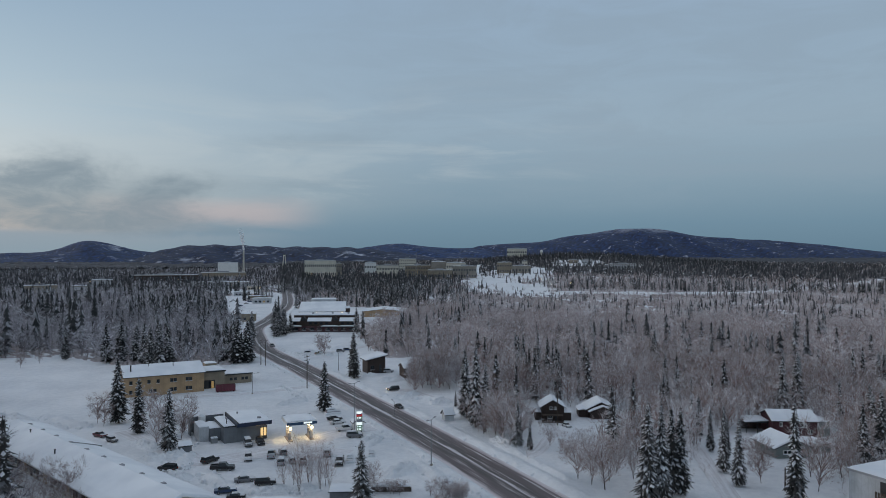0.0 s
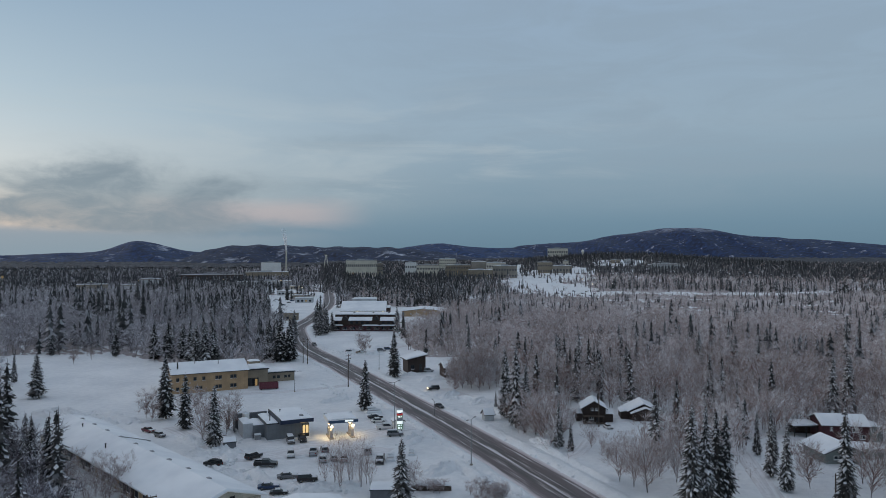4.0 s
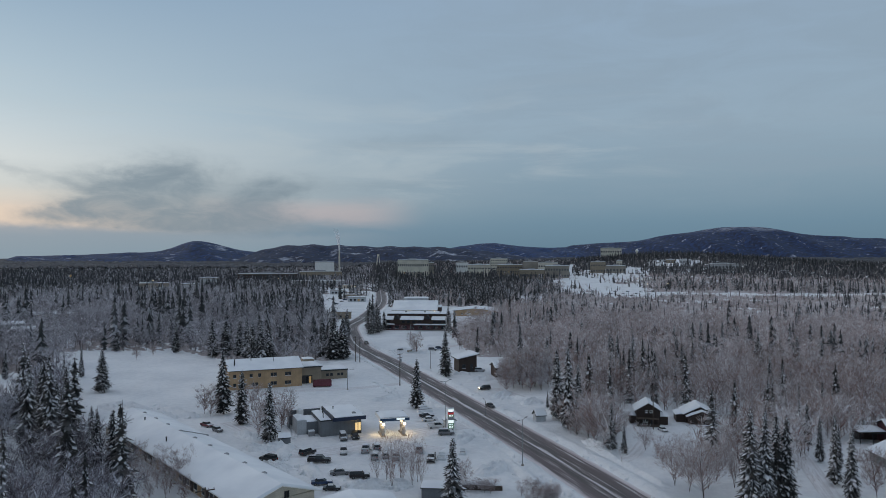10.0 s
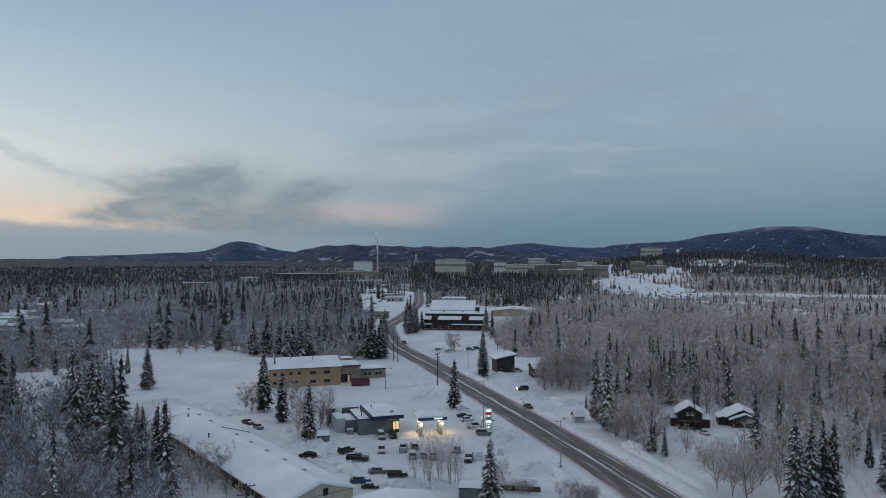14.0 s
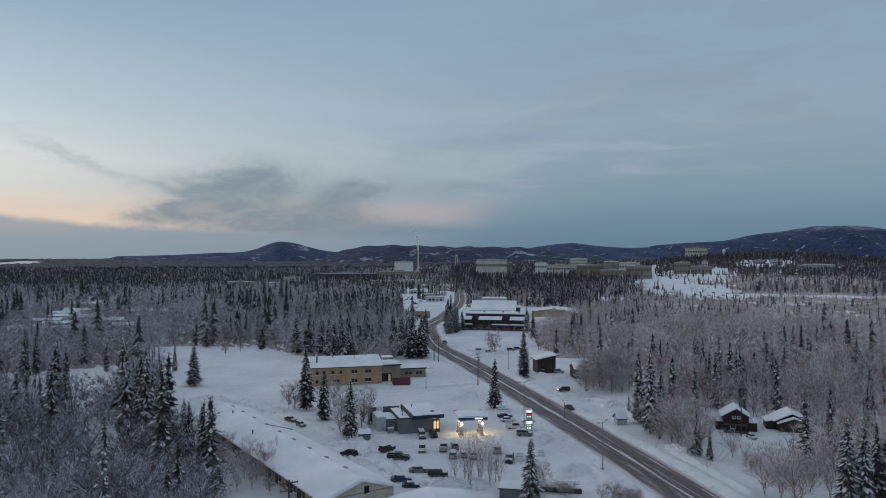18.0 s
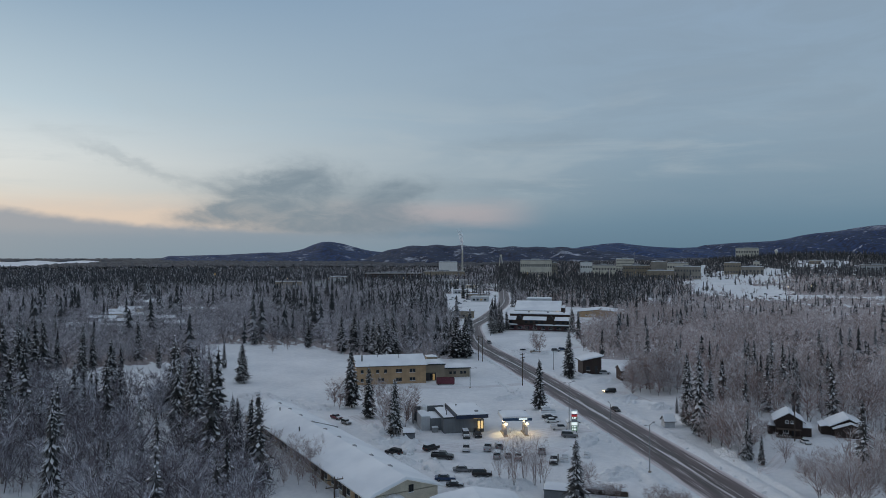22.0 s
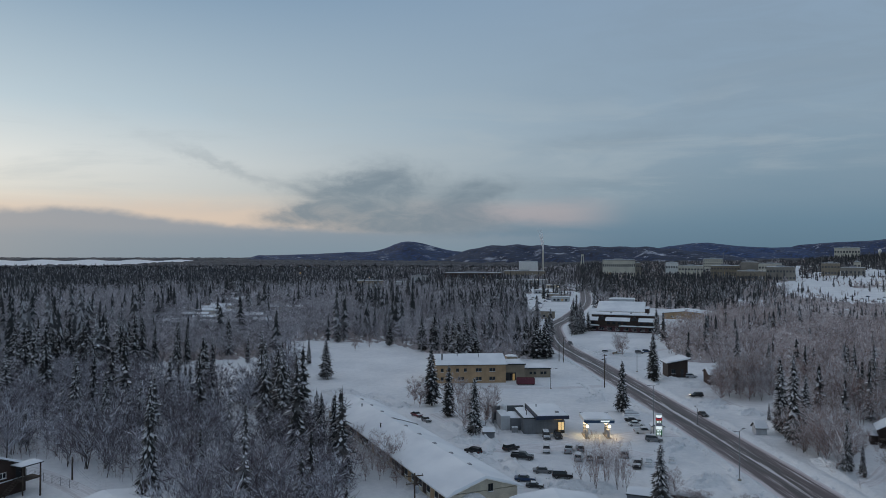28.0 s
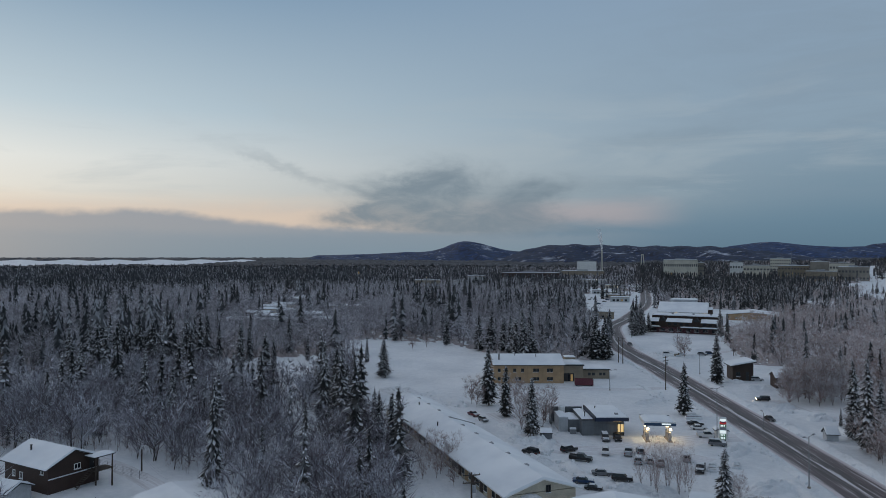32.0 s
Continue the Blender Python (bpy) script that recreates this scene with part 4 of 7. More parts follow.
def sheet_build(n, s):
    p = place(n)
    tone = n.math("ADD", n.math("MULTIPLY", n.noise(p, 0.006, 5.0, 0.65), 0.6), n.math("MULTIPLY", n.noise(p, 0.09, 3.0, 0.7), 0.4))
    n.tree.links.new(n.mix(n.smooth(tone, 0.38, 0.66), (0.022, 0.027, 0.034, 1), (0.085, 0.092, 0.108, 1)), s.inputs["Base Color"])
    s.inputs["Roughness"].default_value = 0.9


def thicket_build(n, s, stops=((0.32, (0.20, 0.165, 0.160, 1)), (0.48, (0.34, 0.305, 0.305, 1)), (0.58, (0.48, 0.465, 0.475, 1)), (0.70, (0.70, 0.70, 0.73, 1)))):
    p = place(n)
    axes = n.add("ShaderNodeSeparateXYZ", {0: p}).outputs
    stretched = n.add("ShaderNodeCombineXYZ", {0: axes[0], 1: n.math("MULTIPLY", axes[1], 0.5), 2: axes[2]}).outputs[0]
    tone = n.math("ADD", n.math("MULTIPLY", n.noise(stretched, 0.018, 4.0, 0.6), 0.55), n.math("MULTIPLY", n.noise(p, 0.9, 4.0, 0.7), 0.45))
    base = n.ramp(tone, stops)
    n.tree.links.new(base, s.inputs["Base Color"])
    s.inputs["Roughness"].default_value = 0.9


THICKET = material("frosted_thicket", thicket_build)
DARK_THICKET = material("spruce_thicket", lambda n, s: thicket_build(n, s, ((0.36, (0.045, 0.044, 0.045, 1)), (0.52, (0.10, 0.097, 0.098, 1)), (0.62, (0.15, 0.148, 0.155, 1)), (0.72, (0.30, 0.30, 0.32, 1)))))
FAR_WOODS_SHEET = material("horizon_woods", sheet_build)
make_forest()

# ---- buildings ----
def face_box(face, L, W, u0, u1, z0, z1, out, deep, c=0.0):
    """A box on one face of a block L by W about the origin: u along the face, out in front of it and deep behind it."""
    if face == "S":
        return Shape().box(u0, u1, -W / 2 - out, -W / 2 + deep, z0, z1, c)
    if face == "N":
        return Shape().box(-u1, -u0, W / 2 - deep, W / 2 + out, z0, z1, c)
    if face == "E":
        return Shape().box(L / 2 - deep, L / 2 + out, u0, u1, z0, z1, c)
    return Shape().box(-L / 2 - out, -L / 2 + deep, -u1, -u0, z0, z1, c)


def window(parent, face, L, W, u, z, w, h, frame_mat=WHITE_PAINT, pane_mat=GLASS):
    rim = Shape()
    for a, b, lo, hi in ((u - w / 2, u - w / 2 + 0.1, z, z + h), (u + w / 2 - 0.1, u + w / 2, z, z + h), (u - w / 2 + 0.1, u + w / 2 - 0.1, z, z + 0.1),
                         (u - w / 2 + 0.1, u + w / 2 - 0.1, z + h - 0.1, z + h), (u - 0.05, u + 0.05, z + 0.1, z + h - 0.1)):
        one = face_box(face, L, W, a, b, lo, hi, 0.07, 0.04)
        rim.add(one.v, one.f)
    ob = part("window", rim, frame_mat, parent)
    part("pane", face_box(face, L, W, u - w / 2 + 0.1, u + w / 2 - 0.1, z + 0.1, z + h - 0.1, 0.025, 0.04), pane_mat, ob, "lit yellow pane" if pane_mat in (WINDOW_GLOW, SHOP_GLOW) else "")
    part("sill", face_box(face, L, W, u - w / 2 - 0.05, u + w / 2 + 0.05, z - 0.1, z - 0.005, 0.16, 0.02), SNOW, ob, "sill with a cap of snow")
    return ob


def door(parent, face, L, W, u, w=1.0, h=2.05, mat=DARK_TRIM, base=0.15):
    ob = part("door", face_box(face, L, W, u - w / 2, u + w / 2, base, base + h, 0.05, 0.05), mat, parent)
    part("handle", face_box(face, L, W, u + w / 2 - 0.2, u + w / 2 - 0.1, base + 0.95, base + 1.1, 0.12, -0.052), STEEL, ob)
    return ob


def walls(parent, L, W, h, mat, z0=0.0, thick=0.22):
    t = thick
    for box in ((-L / 2, L / 2, -W / 2, -W / 2 + t), (-L / 2, L / 2, W / 2 - t, W / 2), (-L / 2, -L / 2 + t, -W / 2 + t, W / 2 - t), (L / 2 - t, L / 2, -W / 2 + t, W / 2 - t)):
        part("wall", Shape().box(*box, z0 - 0.4, h), mat, parent)


def lumpy_snow(outline, y0, y1, thick, seed, amp=0.1):
    """A snow blanket over a roof line (x, z from one eave to the other), rounded at its rims, along y."""
    rng = random.Random(seed)
    pts = []
    for (xa, za), (xb, zb) in zip(outline, outline[1:]):
        n = max(2, int(abs(xb - xa) / 1.2))
        pts += [(xa + (xb - xa) * i / n, za + (zb - za) * i / n) for i in range(n)]
    pts.append(outline[-1])
    ys = [y0, y0 + 0.18] + [y0 + 0.18 + (y1 - y0 - 0.36) * i / max(2, int((y1 - y0) / 1.5)) for i in range(1, max(2, int((y1 - y0) / 1.5)))] + [y1 - 0.18, y1]
    s = Shape()
    nx = len(pts)
    top, low = [], []
    for j, y in enumerate(ys):
        edge_y = 0.25 if j in (0, len(ys) - 1) else 1.0
        for i, (x, z) in enumerate(pts):
            edge = 0.3 if i in (0, nx - 1) else 1.0
            top.append((x, y, z + thick * min(edge, edge_y) + (rng.uniform(-amp, amp) * thick if edge * edge_y == 1 else 0)))
            low.append((x, y, z))
    n = len(top)
    f = []
    for j in range(len(ys) - 1):
        for i in range(nx - 1):
            a = j * nx + i
            f.append((a, a + 1, a + nx + 1, a + nx))
            f.append((n + a + nx, n + a + nx + 1, n + a + 1, n + a))
    rim = [i for i in range(nx)] + [j * nx + nx - 1 for j in range(1, len(ys))] + [(len(ys) - 1) * nx + i for i in range(nx - 2, -1, -1)] + [j * nx for j in range(len(ys) - 2, 0, -1)]
    for a, b in zip(rim, rim[1:] + rim[:1]):
        f.append((b, a, n + a, n + b))
    return s.add(top + low, f)


def gable_roof(parent, L, W, eave, ridge, over, mat, seed, along="x", snow=0.35, gable_mat=None, shift=0.0):
    """A pitched roof with its ridge along x or y: boards under a blanket of snow, and the two gables."""
    span, run = (W, L) if along == "x" else (L, W)
    drop = (ridge - eave) / (span / 2) * over
    line = [(-span / 2 - over, eave - drop), (shift, ridge), (span / 2 + over, eave - drop)]
    y0, y1 = -run / 2 - over * 0.7, run / 2 + over * 0.7
    board = Shape().prism([(x, z + 0.03) for x, z in line] + [(x, z + 0.18) for x, z in reversed(line)], y0, y1)
    cover = lumpy_snow([(x, z + 0.184) for x, z in line], y0 + 0.05, y1 - 0.05, snow, seed)
    ends = []
    for y in (-run / 2, run / 2 - 0.2):
        ends.append(Shape().prism([(-span / 2, eave + 0.002), (span / 2, eave + 0.002), (shift, ridge)], y, y + 0.2))
    if along == "x":
        for s in (board, cover, *ends):
            s.v = [(y, -x, z) for x, y, z in s.v]
    roof = part("roof", board, mat, parent)
    part("snow_cover", cover, ROOF_SNOW, roof, "thick smooth blanket of snow")
    for s in ends:
        part("gable", s, gable_mat or mat, parent)
    return roof


def flat_roof(parent, x0, x1, y0, y1, z, trim, seed, over=0.3, fascia=0.35, snow=0.25):
    roof = part("roof", Shape().box(x0 - over, x1 + over, y0 - over, y1 + over, z, z + fascia), trim, parent)
    cover = lumpy_snow([(x0 - over + 0.08, z + fascia + 0.004), (x1 + over - 0.08, z + fascia + 0.004)], y0 - over + 0.08, y1 + over - 0.08, snow, seed)
    part("snow_cover", cover, ROOF_SNOW, roof, "smooth layer of snow")
    return roof


def chimney(parent, x, y, z0, z1, r=0.15, mat=STEEL):
    return part("chimney", Shape().tube((x, y, z0), (x, y, z1), r, r, 8).tube((x, y, z1), (x, y, z1 + 0.15), r * 1.6, r * 1.2, 8), mat, parent)


def house(name, x, y, rot, L, W, eave, ridge, wall, label, seed, along="x", over=0.6, windows=(), doors=(), category="house", trim=DARK_TRIM, z=None, group=""):
    h = thing(name, x, y, rot, label, category, group, z)
    walls(h, L, W, eave, wall)
    gable_roof(h, L, W, eave, ridge, over, trim, seed, along, gable_mat=wall)
    for w in windows:
        window(h, w[0], L, W, *w[1:5], pane_mat=w[5] if len(w) > 5 else GLASS)
    for d in doors:
        door(h, d[0], L, W, *d[1:])
    return h


# the yellow two-storey block with its entrance and annexe
def yellow_building():
    ang = radians(29)
    ex, ey = Vector((math.cos(ang), math.sin(ang))), Vector((-math.sin(ang), math.cos(ang)))
    corner = Vector((-94.6, 211.0))
    c = corner + ex * 11.4 + ey * 8
    b = thing("apartment_building", c.x, c.y, 29, "two-storey yellow building with a low snowy roof and a brown entrance", "building")
    L, W = 22.8, 16.0
    walls(b, L, W, 5.9, YELLOW_WALL)
    gable_roof(b, L, W, 6.0, 8.1, 0.7, DARK_TRIM, 3, "x", 0.3, YELLOW_WALL)
    for u in (-9.6, -7.2, -4.6, -2.0, 1.9, 2.9, 6.4, 7.4):
        window(b, "S", L, W, u, 3.7, 0.9, 1.1, DARK_TRIM, WINDOW_GLOW if u in (-7.2,) else GLASS)
    for u in (-9.6, -4.0, -2.9, 1.9, 2.9, 6.4, 7.4):
        window(b, "S", L, W, u, 0.9, 0.9, 1.1, DARK_TRIM)
    for x, y in ((-4, -2), (3, -3), (8, 1)):
        part("vent", Shape().tube((x, y, 6.8), (x, y, 8.9), 0.12), STEEL, b)
    part("chimney", Shape().box(-9.6, -9.2, -5.2, -4.8, 6.4, 9.2), DARK_TRIM, b)
    # entrance block, set back
    ent = part("entrance_block", Shape().box(11.5, 18.4, -4.6, 5.0, -0.3, 5.2), TAN_WALL, b, "brown-tan entrance block with lit doors")
    part("entrance_roof", Shape().box(11.2, 18.7, -5.0, 5.2, 5.2, 5.6), DARK_TRIM, ent)
    part("snow_cover", lumpy_snow([(11.3, 5.604), (18.6, 5.604)], -4.9, 5.1, 0.3, 5), ROOF_SNOW, ent)
    # flat dark panel on the wall stands in for a shaded entrance recess
    part("entrance_shade_panel", Shape().box(11.8, 15.4, -4.66, -4.58, 0.1, 2.7), DARK_TRIM, ent)
    for u, m in ((13.4, GLASS), (14.3, WINDOW_GLOW)):
        part("glass_door", Shape().box(u, u + 0.7, -4.72, -4.67, 0.15, 2.3), m, ent, "lit glass door" if m is WINDOW_GLOW else "dark glass door")
    part("stair_tower", Shape().box(14.2, 17.8, 5.0, 9.0, 0, 6.6), TAN_WALL, b)
    part("tower_snow", lumpy_snow([(14.1, 6.604), (17.9, 6.604)], 4.9, 9.1, 0.3, 6), ROOF_SNOW, b)
    ann = part("annexe", Shape().box(18.41, 28.4, 0.8, 9.0, -0.3, 2.9), TAN_WALL, b, "single-storey tan annexe")
    part("annexe_roof", Shape().box(18.42, 28.7, 0.4, 9.3, 2.9, 3.25), DARK_TRIM, ann)
    part("snow_cover", lumpy_snow([(18.5, 3.254), (28.6, 3.254)], 0.5, 9.2, 0.3, 7), ROOF_SNOW, ann)
    for u in (21.2, 22.6, 25.0, 26.2):
        part("window", Shape().box(u, u + 0.9, 0.74, 0.82, 1.1, 2.0), GLASS, ann)
    # open-topped trailer beside the entrance
    t = thing("trailer", -67.8, 221.6, 22, "red open-topped steel container standing in the snow", "container")
    part("floor_pan", Shape().box(-2.9, 2.9, -1.1, 1.1, 0.25, 0.4), RED_PAINT, t)
    for bx in ((-2.9, 2.9, -1.1, -1.0), (-2.9, 2.9, 1.0, 1.1), (-2.9, -2.8, -0.99, 0.99), (2.8, 2.9, -0.99, 0.99)):
        part("side_panel", Shape().box(*bx, 0.41, 2.1), RED_PAINT, t)
    for k in range(7):
        part("rib", Shape().box(-2.8 + k * 0.9, -2.68 + k * 0.9, -1.18, -1.102, 0.3, 2.1), RED_PAINT, t)
    part("snow_load", lumpy_snow([(-2.78, 0.6), (2.78, 0.6)], -0.98, 0.98, 0.7, 8), ROOF_SNOW, t)
    for k in (-2.4, 2.4):
        part("skid", Shape().box(k - 0.2, k + 0.2, -1.0, 1.0, 0.0, 0.249), DARK_TRIM, t)


yellow_building()


def store():
    s = thing("petrol_station_shop", -49.0, 159.8, 29, "grey flat-roofed petrol station shop with a navy fascia and lit corner", "shop")
    part("wall", Shape().box(-0.2, 2.6, 0, 11.2, -0.2, 3.5), GREY_WALL, s)
    low = part("low_roof", Shape().box(-0.35, 2.6, -0.1, 11.3, 3.5, 3.75), DARK_TRIM, s)
    part("snow_cover", lumpy_snow([(-0.25, 3.754), (2.3, 3.754)], 0.0, 11.2, 0.22, 12), ROOF_SNOW, low)
    part("wall", Shape().box(2.62, 9.4, 0.0, 11.6, -0.2, 3.5), GREY_WALL, s)
    main = part("roof", Shape().box(2.5, 10.3, -1.2, 12.0, 3.5, 4.35), NAVY, s, "navy fascia round the flat roof")
    part("snow_cover", lumpy_snow([(2.75, 4.354), (10.2, 4.354)], -1.1, 11.9, 0.22, 13), ROOF_SNOW, main)
    part("parapet", Shape().box(2.5, 2.74, -1.2, 12.0, 4.352, 4.58), DARK_TRIM, main)
    glass = part("shop_front", Shape().box(7.9, 9.45, -0.06, -0.004, 0.8, 2.6), SHOP_GLOW, s, "lit shop window")
    for u in (7.9, 8.65, 9.4):
        part("mullion", Shape().box(u - 0.07, u + 0.07, -0.12, -0.064, 0.0, 3.0), DARK_TRIM, glass)
    part("dado", Shape().box(7.9, 9.45, -0.1, -0.004, -0.2, 0.69), DARK_TRIM, glass)
    part("soffit_lamp", Shape().box(6.8, 8.6, -0.9, -0.5, 3.4, 3.49), SHOP_GLOW, main, "lit soffit panel")
    blk = part("store_room", Shape().box(-2.7, -0.21, 3.4, 10.5, -0.2, 2.9), GREY_WALL, s)
    part("snow_cover", lumpy_snow([(-2.65, 2.904), (-0.25, 2.904)], 3.45, 10.4, 0.25, 14), ROOF_SNOW, blk)
    box = part("cold_store", Shape().box(-4.9, -2.72, 3.9, 10.6, -0.2, 3.3), PALE_WALL, s, "pale metal cold store")
    part("snow_cover", lumpy_snow([(-4.85, 3.304), (-2.75, 3.304)], 3.95, 10.5, 0.25, 15), ROOF_SNOW, box)
    tank = part("tank", Shape().tube((-2.9, 11.6, 0), (-2.9, 11.6, 4.2), 0.85, 0.85, 16), WHITE_PAINT, s, "white upright tank")
    part("tank_top", Shape().tube((-2.9, 11.6, 4.2), (-2.9, 11.6, 4.7), 0.85, 0.3, 16), SNOW, tank)
    part("back_wall", Shape().box(-5.6, 2.4, 13.0, 13.3, -0.2, 3.9), GREY_WALL, s)
    part("side_fence", Shape().box(-5.7, -5.5, 10.7, 13.2, -0.2, 3.8), GREY_WALL, s)
    for x, y in ((0.8, 2.0), (1.8, 7.5), (4.5, 8.0)):
        part("vent_pipe", Shape().tube((x, y, 3.5), (x, y, 5.0), 0.1).tube((x, y, 5.0), (x, y, 5.12), 0.2), DARK_TRIM, s)
    part("roof_unit", Shape().box(7.6, 8.4, 1.0, 1.8, 4.36, 4.9, 0.06), STEEL, s)
    bin_ = thing("propane_cabinet", -51.6, 160.4, 29, "small grey cabinet beside the shop wall", "cabinet")
    part("body", Shape().box(-0.7, 0.7, -0.4, 0.4, 0, 1.1, 0.04), GREY_PAINT, bin_)
    part("snow_cap", Shape().box(-0.72, 0.72, -0.42, 0.42, 1.104, 1.4, 0.12), SNOW, bin_)
    for u in (-0.35, 0.35):
        part("door", Shape().box(u - 0.33, u + 0.33, -0.43, -0.402, 0.1, 1.0), STEEL, bin_)


store()


def canopy():
    c = thing("petrol_canopy", -33.3, 164.6, 22, "white and blue petrol canopy with snow and lit pumps", "canopy")
    part("deck", Shape().box(-3.8, 3.8, -3.9, 3.9, 4.1, 4.72), WHITE_PAINT, c)
    for bx, m in (((-3.9, 3.9, -4.0, -3.905), SIGN_BLUE), ((-3.9, 3.9, 3.905, 4.0), SIGN_BLUE), ((-3.9, -3.805, -3.9, 3.9), WHITE_PAINT), ((3.805, 3.9, -3.9, 3.9), WHITE_PAINT)):
        part("fascia", Shape().box(*bx, 4.05, 4.95), m, c, "blue lit fascia" if m is SIGN_BLUE else "white fascia")
    part("fascia_stripe", Shape().box(-3.9, 3.9, -4.03, -4.003, 4.72, 4.95), WHITE_PAINT, c)
    part("sign_panel", Shape().box(0.4, 2.6, -4.05, -4.004, 4.3, 4.66), SIGN_WHITE, c, "small lit panel on the fascia")
    part("snow_cover", lumpy_snow([(-3.78, 4.724), (3.78, 4.724)], -3.88, 3.88, 0.34, 17), ROOF_SNOW, c)
    for u in (-2.8, 2.8):
        island = part("island", Shape().box(u - 0.6, u + 0.6, -3.0, 3.0, -0.1, 0.18, 0.05), CONCRETE, c)
        for v in (-1.6, 1.6):
            part("post", Shape().box(u - 0.15, u + 0.15, v + 0.55, v + 0.85, 0.18, 4.1), GREY_PAINT, island)
            pump = part("pump", Shape().box(u - 0.35, u + 0.35, v - 0.45, v + 0.45, 0.18, 2.1, 0.08), GREY_PAINT, c, "grey fuel pump")
            part("screen", Shape().box(u - 0.38, u - 0.352, v - 0.3, v + 0.3, 1.2, 1.8), GLASS, pump)
            part("nozzle", Shape().tube((u + 0.4, v, 1.3), (u + 0.4, v - 0.3, 0.9), 0.04), RUBBER, pump)
        for v in (-2.7, 1.2):
            part("floodlight_stem", Shape().tube((u, v, 3.301), (u, v, 4.1), 0.05, 0.05, 6), STEEL, c)
            part("floodlight", Shape().box(u - 0.3, u + 0.3, v - 0.3, v + 0.3, 2.75, 3.3, 0.1), LAMP, c, "bright warm floodlight under the canopy")
    lights = ((-2.8, -0.6), (2.8, -0.6))
    base = pose(-33.3, 164.6, 0, 0, 0, 22)
    for u, v in lights:
        lamp = new("canopy_light", bpy.data.lights.new("canopy_light", "AREA"))
        lamp.data.shape, lamp.data.size, lamp.data.size_y = "RECTANGLE", 0.8, 4.0
        lamp.data.energy, lamp.data.color = 95, (1.0, 0.70, 0.34)
        lamp.matrix_world = base @ pose(u, v, 2.6)


canopy()
canopy_root = bpy.data.objects["petrol_canopy"]
canopy_root.matrix_world = canopy_root.matrix_world @ Matrix.Diagonal((0.88, 0.9, 0.95, 1))


def price_sign():
    s = thing("price_sign", -19.9, 168.6, 20, "tall lit station sign with red, white and green panels", "sign")
    part("pole", Shape().box(-0.75, -0.5, -0.15, 0.15, -0.3, 6.6), DARK_TRIM, s)
    part("pole", Shape().box(0.5, 0.75, -0.15, 0.15, -0.3, 6.6), DARK_TRIM, s)
    part("cabinet", Shape().box(-0.9, 0.9, -0.25, 0.25, 0.9, 6.8, 0.05), WHITE_PAINT, s)
    for z0, z1, m, lab in ((5.9, 6.65, SIGN_WHITE, "white lit panel"), (5.15, 5.85, SIGN_RED, "red chevron panel"), (4.4, 5.1, SIGN_GREEN, "dark green panel"),
                           (3.5, 4.3, GREY_PAINT, "grey panel"), (2.6, 3.45, SIGN_WHITE, "white lit price panel"), (1.9, 2.5, SIGN_GREEN, "green lit price panel"), (1.0, 1.8, SIGN_GREEN, "green lit price panel")):
        p = part("panel", Shape().box(-0.8, 0.8, -0.29, -0.254, z0, z1), m, s, lab)
        if m is SIGN_GREEN:
            for k in range(3):
                part("digit_bar", Shape().box(-0.6 + k * 0.42, -0.3 + k * 0.42, -0.31, -0.292, z0 + 0.12, z1 - 0.12), SIGN_WHITE, p)
    part("chevron", Shape().prism([(-0.75, 5.8), (0, 5.5), (0.75, 5.8), (0.75, 6.05), (0, 5.75), (-0.75, 6.05)], -0.325, -0.3), SIGN_BLUE, s, "blue chevron")
    part("snow_cap", Shape().box(-0.92, 0.92, -0.27, 0.27, 6.804, 7.05, 0.1), SNOW, s)


price_sign()
sign_root = bpy.data.objects["price_sign"]
sign_root.matrix_world = sign_root.matrix_world @ Matrix.Diagonal((0.85, 0.85, 0.80, 1))


def long_building():
    b = thing("motel_block", -68.0, 134.8, -42.0, "long low cream building under a broad snowy roof", "building")
    L, W = 74.0, 12.4
    walls(b, L, W, 2.9, CREAM_WALL)
    gable_roof(b, L, W, 3.0, 5.0, 0.95, WHITE_PAINT, 21, "x", 0.35, CREAM_WALL)
    # glazed and boarded long side
    for k in range(20):
        u = -34 + k * 3.5
        part("bay_panel", Shape().box(u, u + 1.6, -W / 2 - 0.07, -W / 2 - 0.004, 0.2, 2.6), YELLOW_WALL if k % 3 == 0 else BROWN_WALL, b, "boarded panel between the windows")
        window(b, "S", L, W, u + 2.5, 0.9, 1.2, 1.3, DARK_TRIM)
    window(b, "E", L, W, 1.1, 2.75, 0.9, 1.2, DARK_TRIM)
    porch = part("porch_roof", Shape().prism([(-2.0, 2.1), (2.0, 2.1), (1.5, 2.6), (0, 2.95), (-1.5, 2.6)], 0, 2.0), SNOW, b, "snow-laden porch hood")
    porch.matrix_local = pose(L / 2 + 2.0, -2.4, 0, 0, 0, 90)
    for u in (-4.2, -0.6):
        part("porch_post", Shape().box(L / 2 + 1.8, L / 2 + 1.95, u, u + 0.15, -0.3, 2.1), WHITE_PAINT, b)
    for k in range(9):
        part("roof_vent", Shape().box(-31 + k * 7.6, -30.2 + k * 7.6, 0.2, 0.9, 5.02, 5.55, 0.08), GREY_PAINT, b)
    for x, y, z in ((-24, -1.5, 5.6), (-5, -3.4, 5.2)):
        chimney(b, x, y, 4.0, z, 0.13, DARK_TRIM)
    part("snow_guard", Shape().tube((-8.0, 0.4, 5.4), (-8.0, 6.6, 3.42), 0.16, 0.16, 6), STEEL, b, "thin ridge across the roof")


long_building()

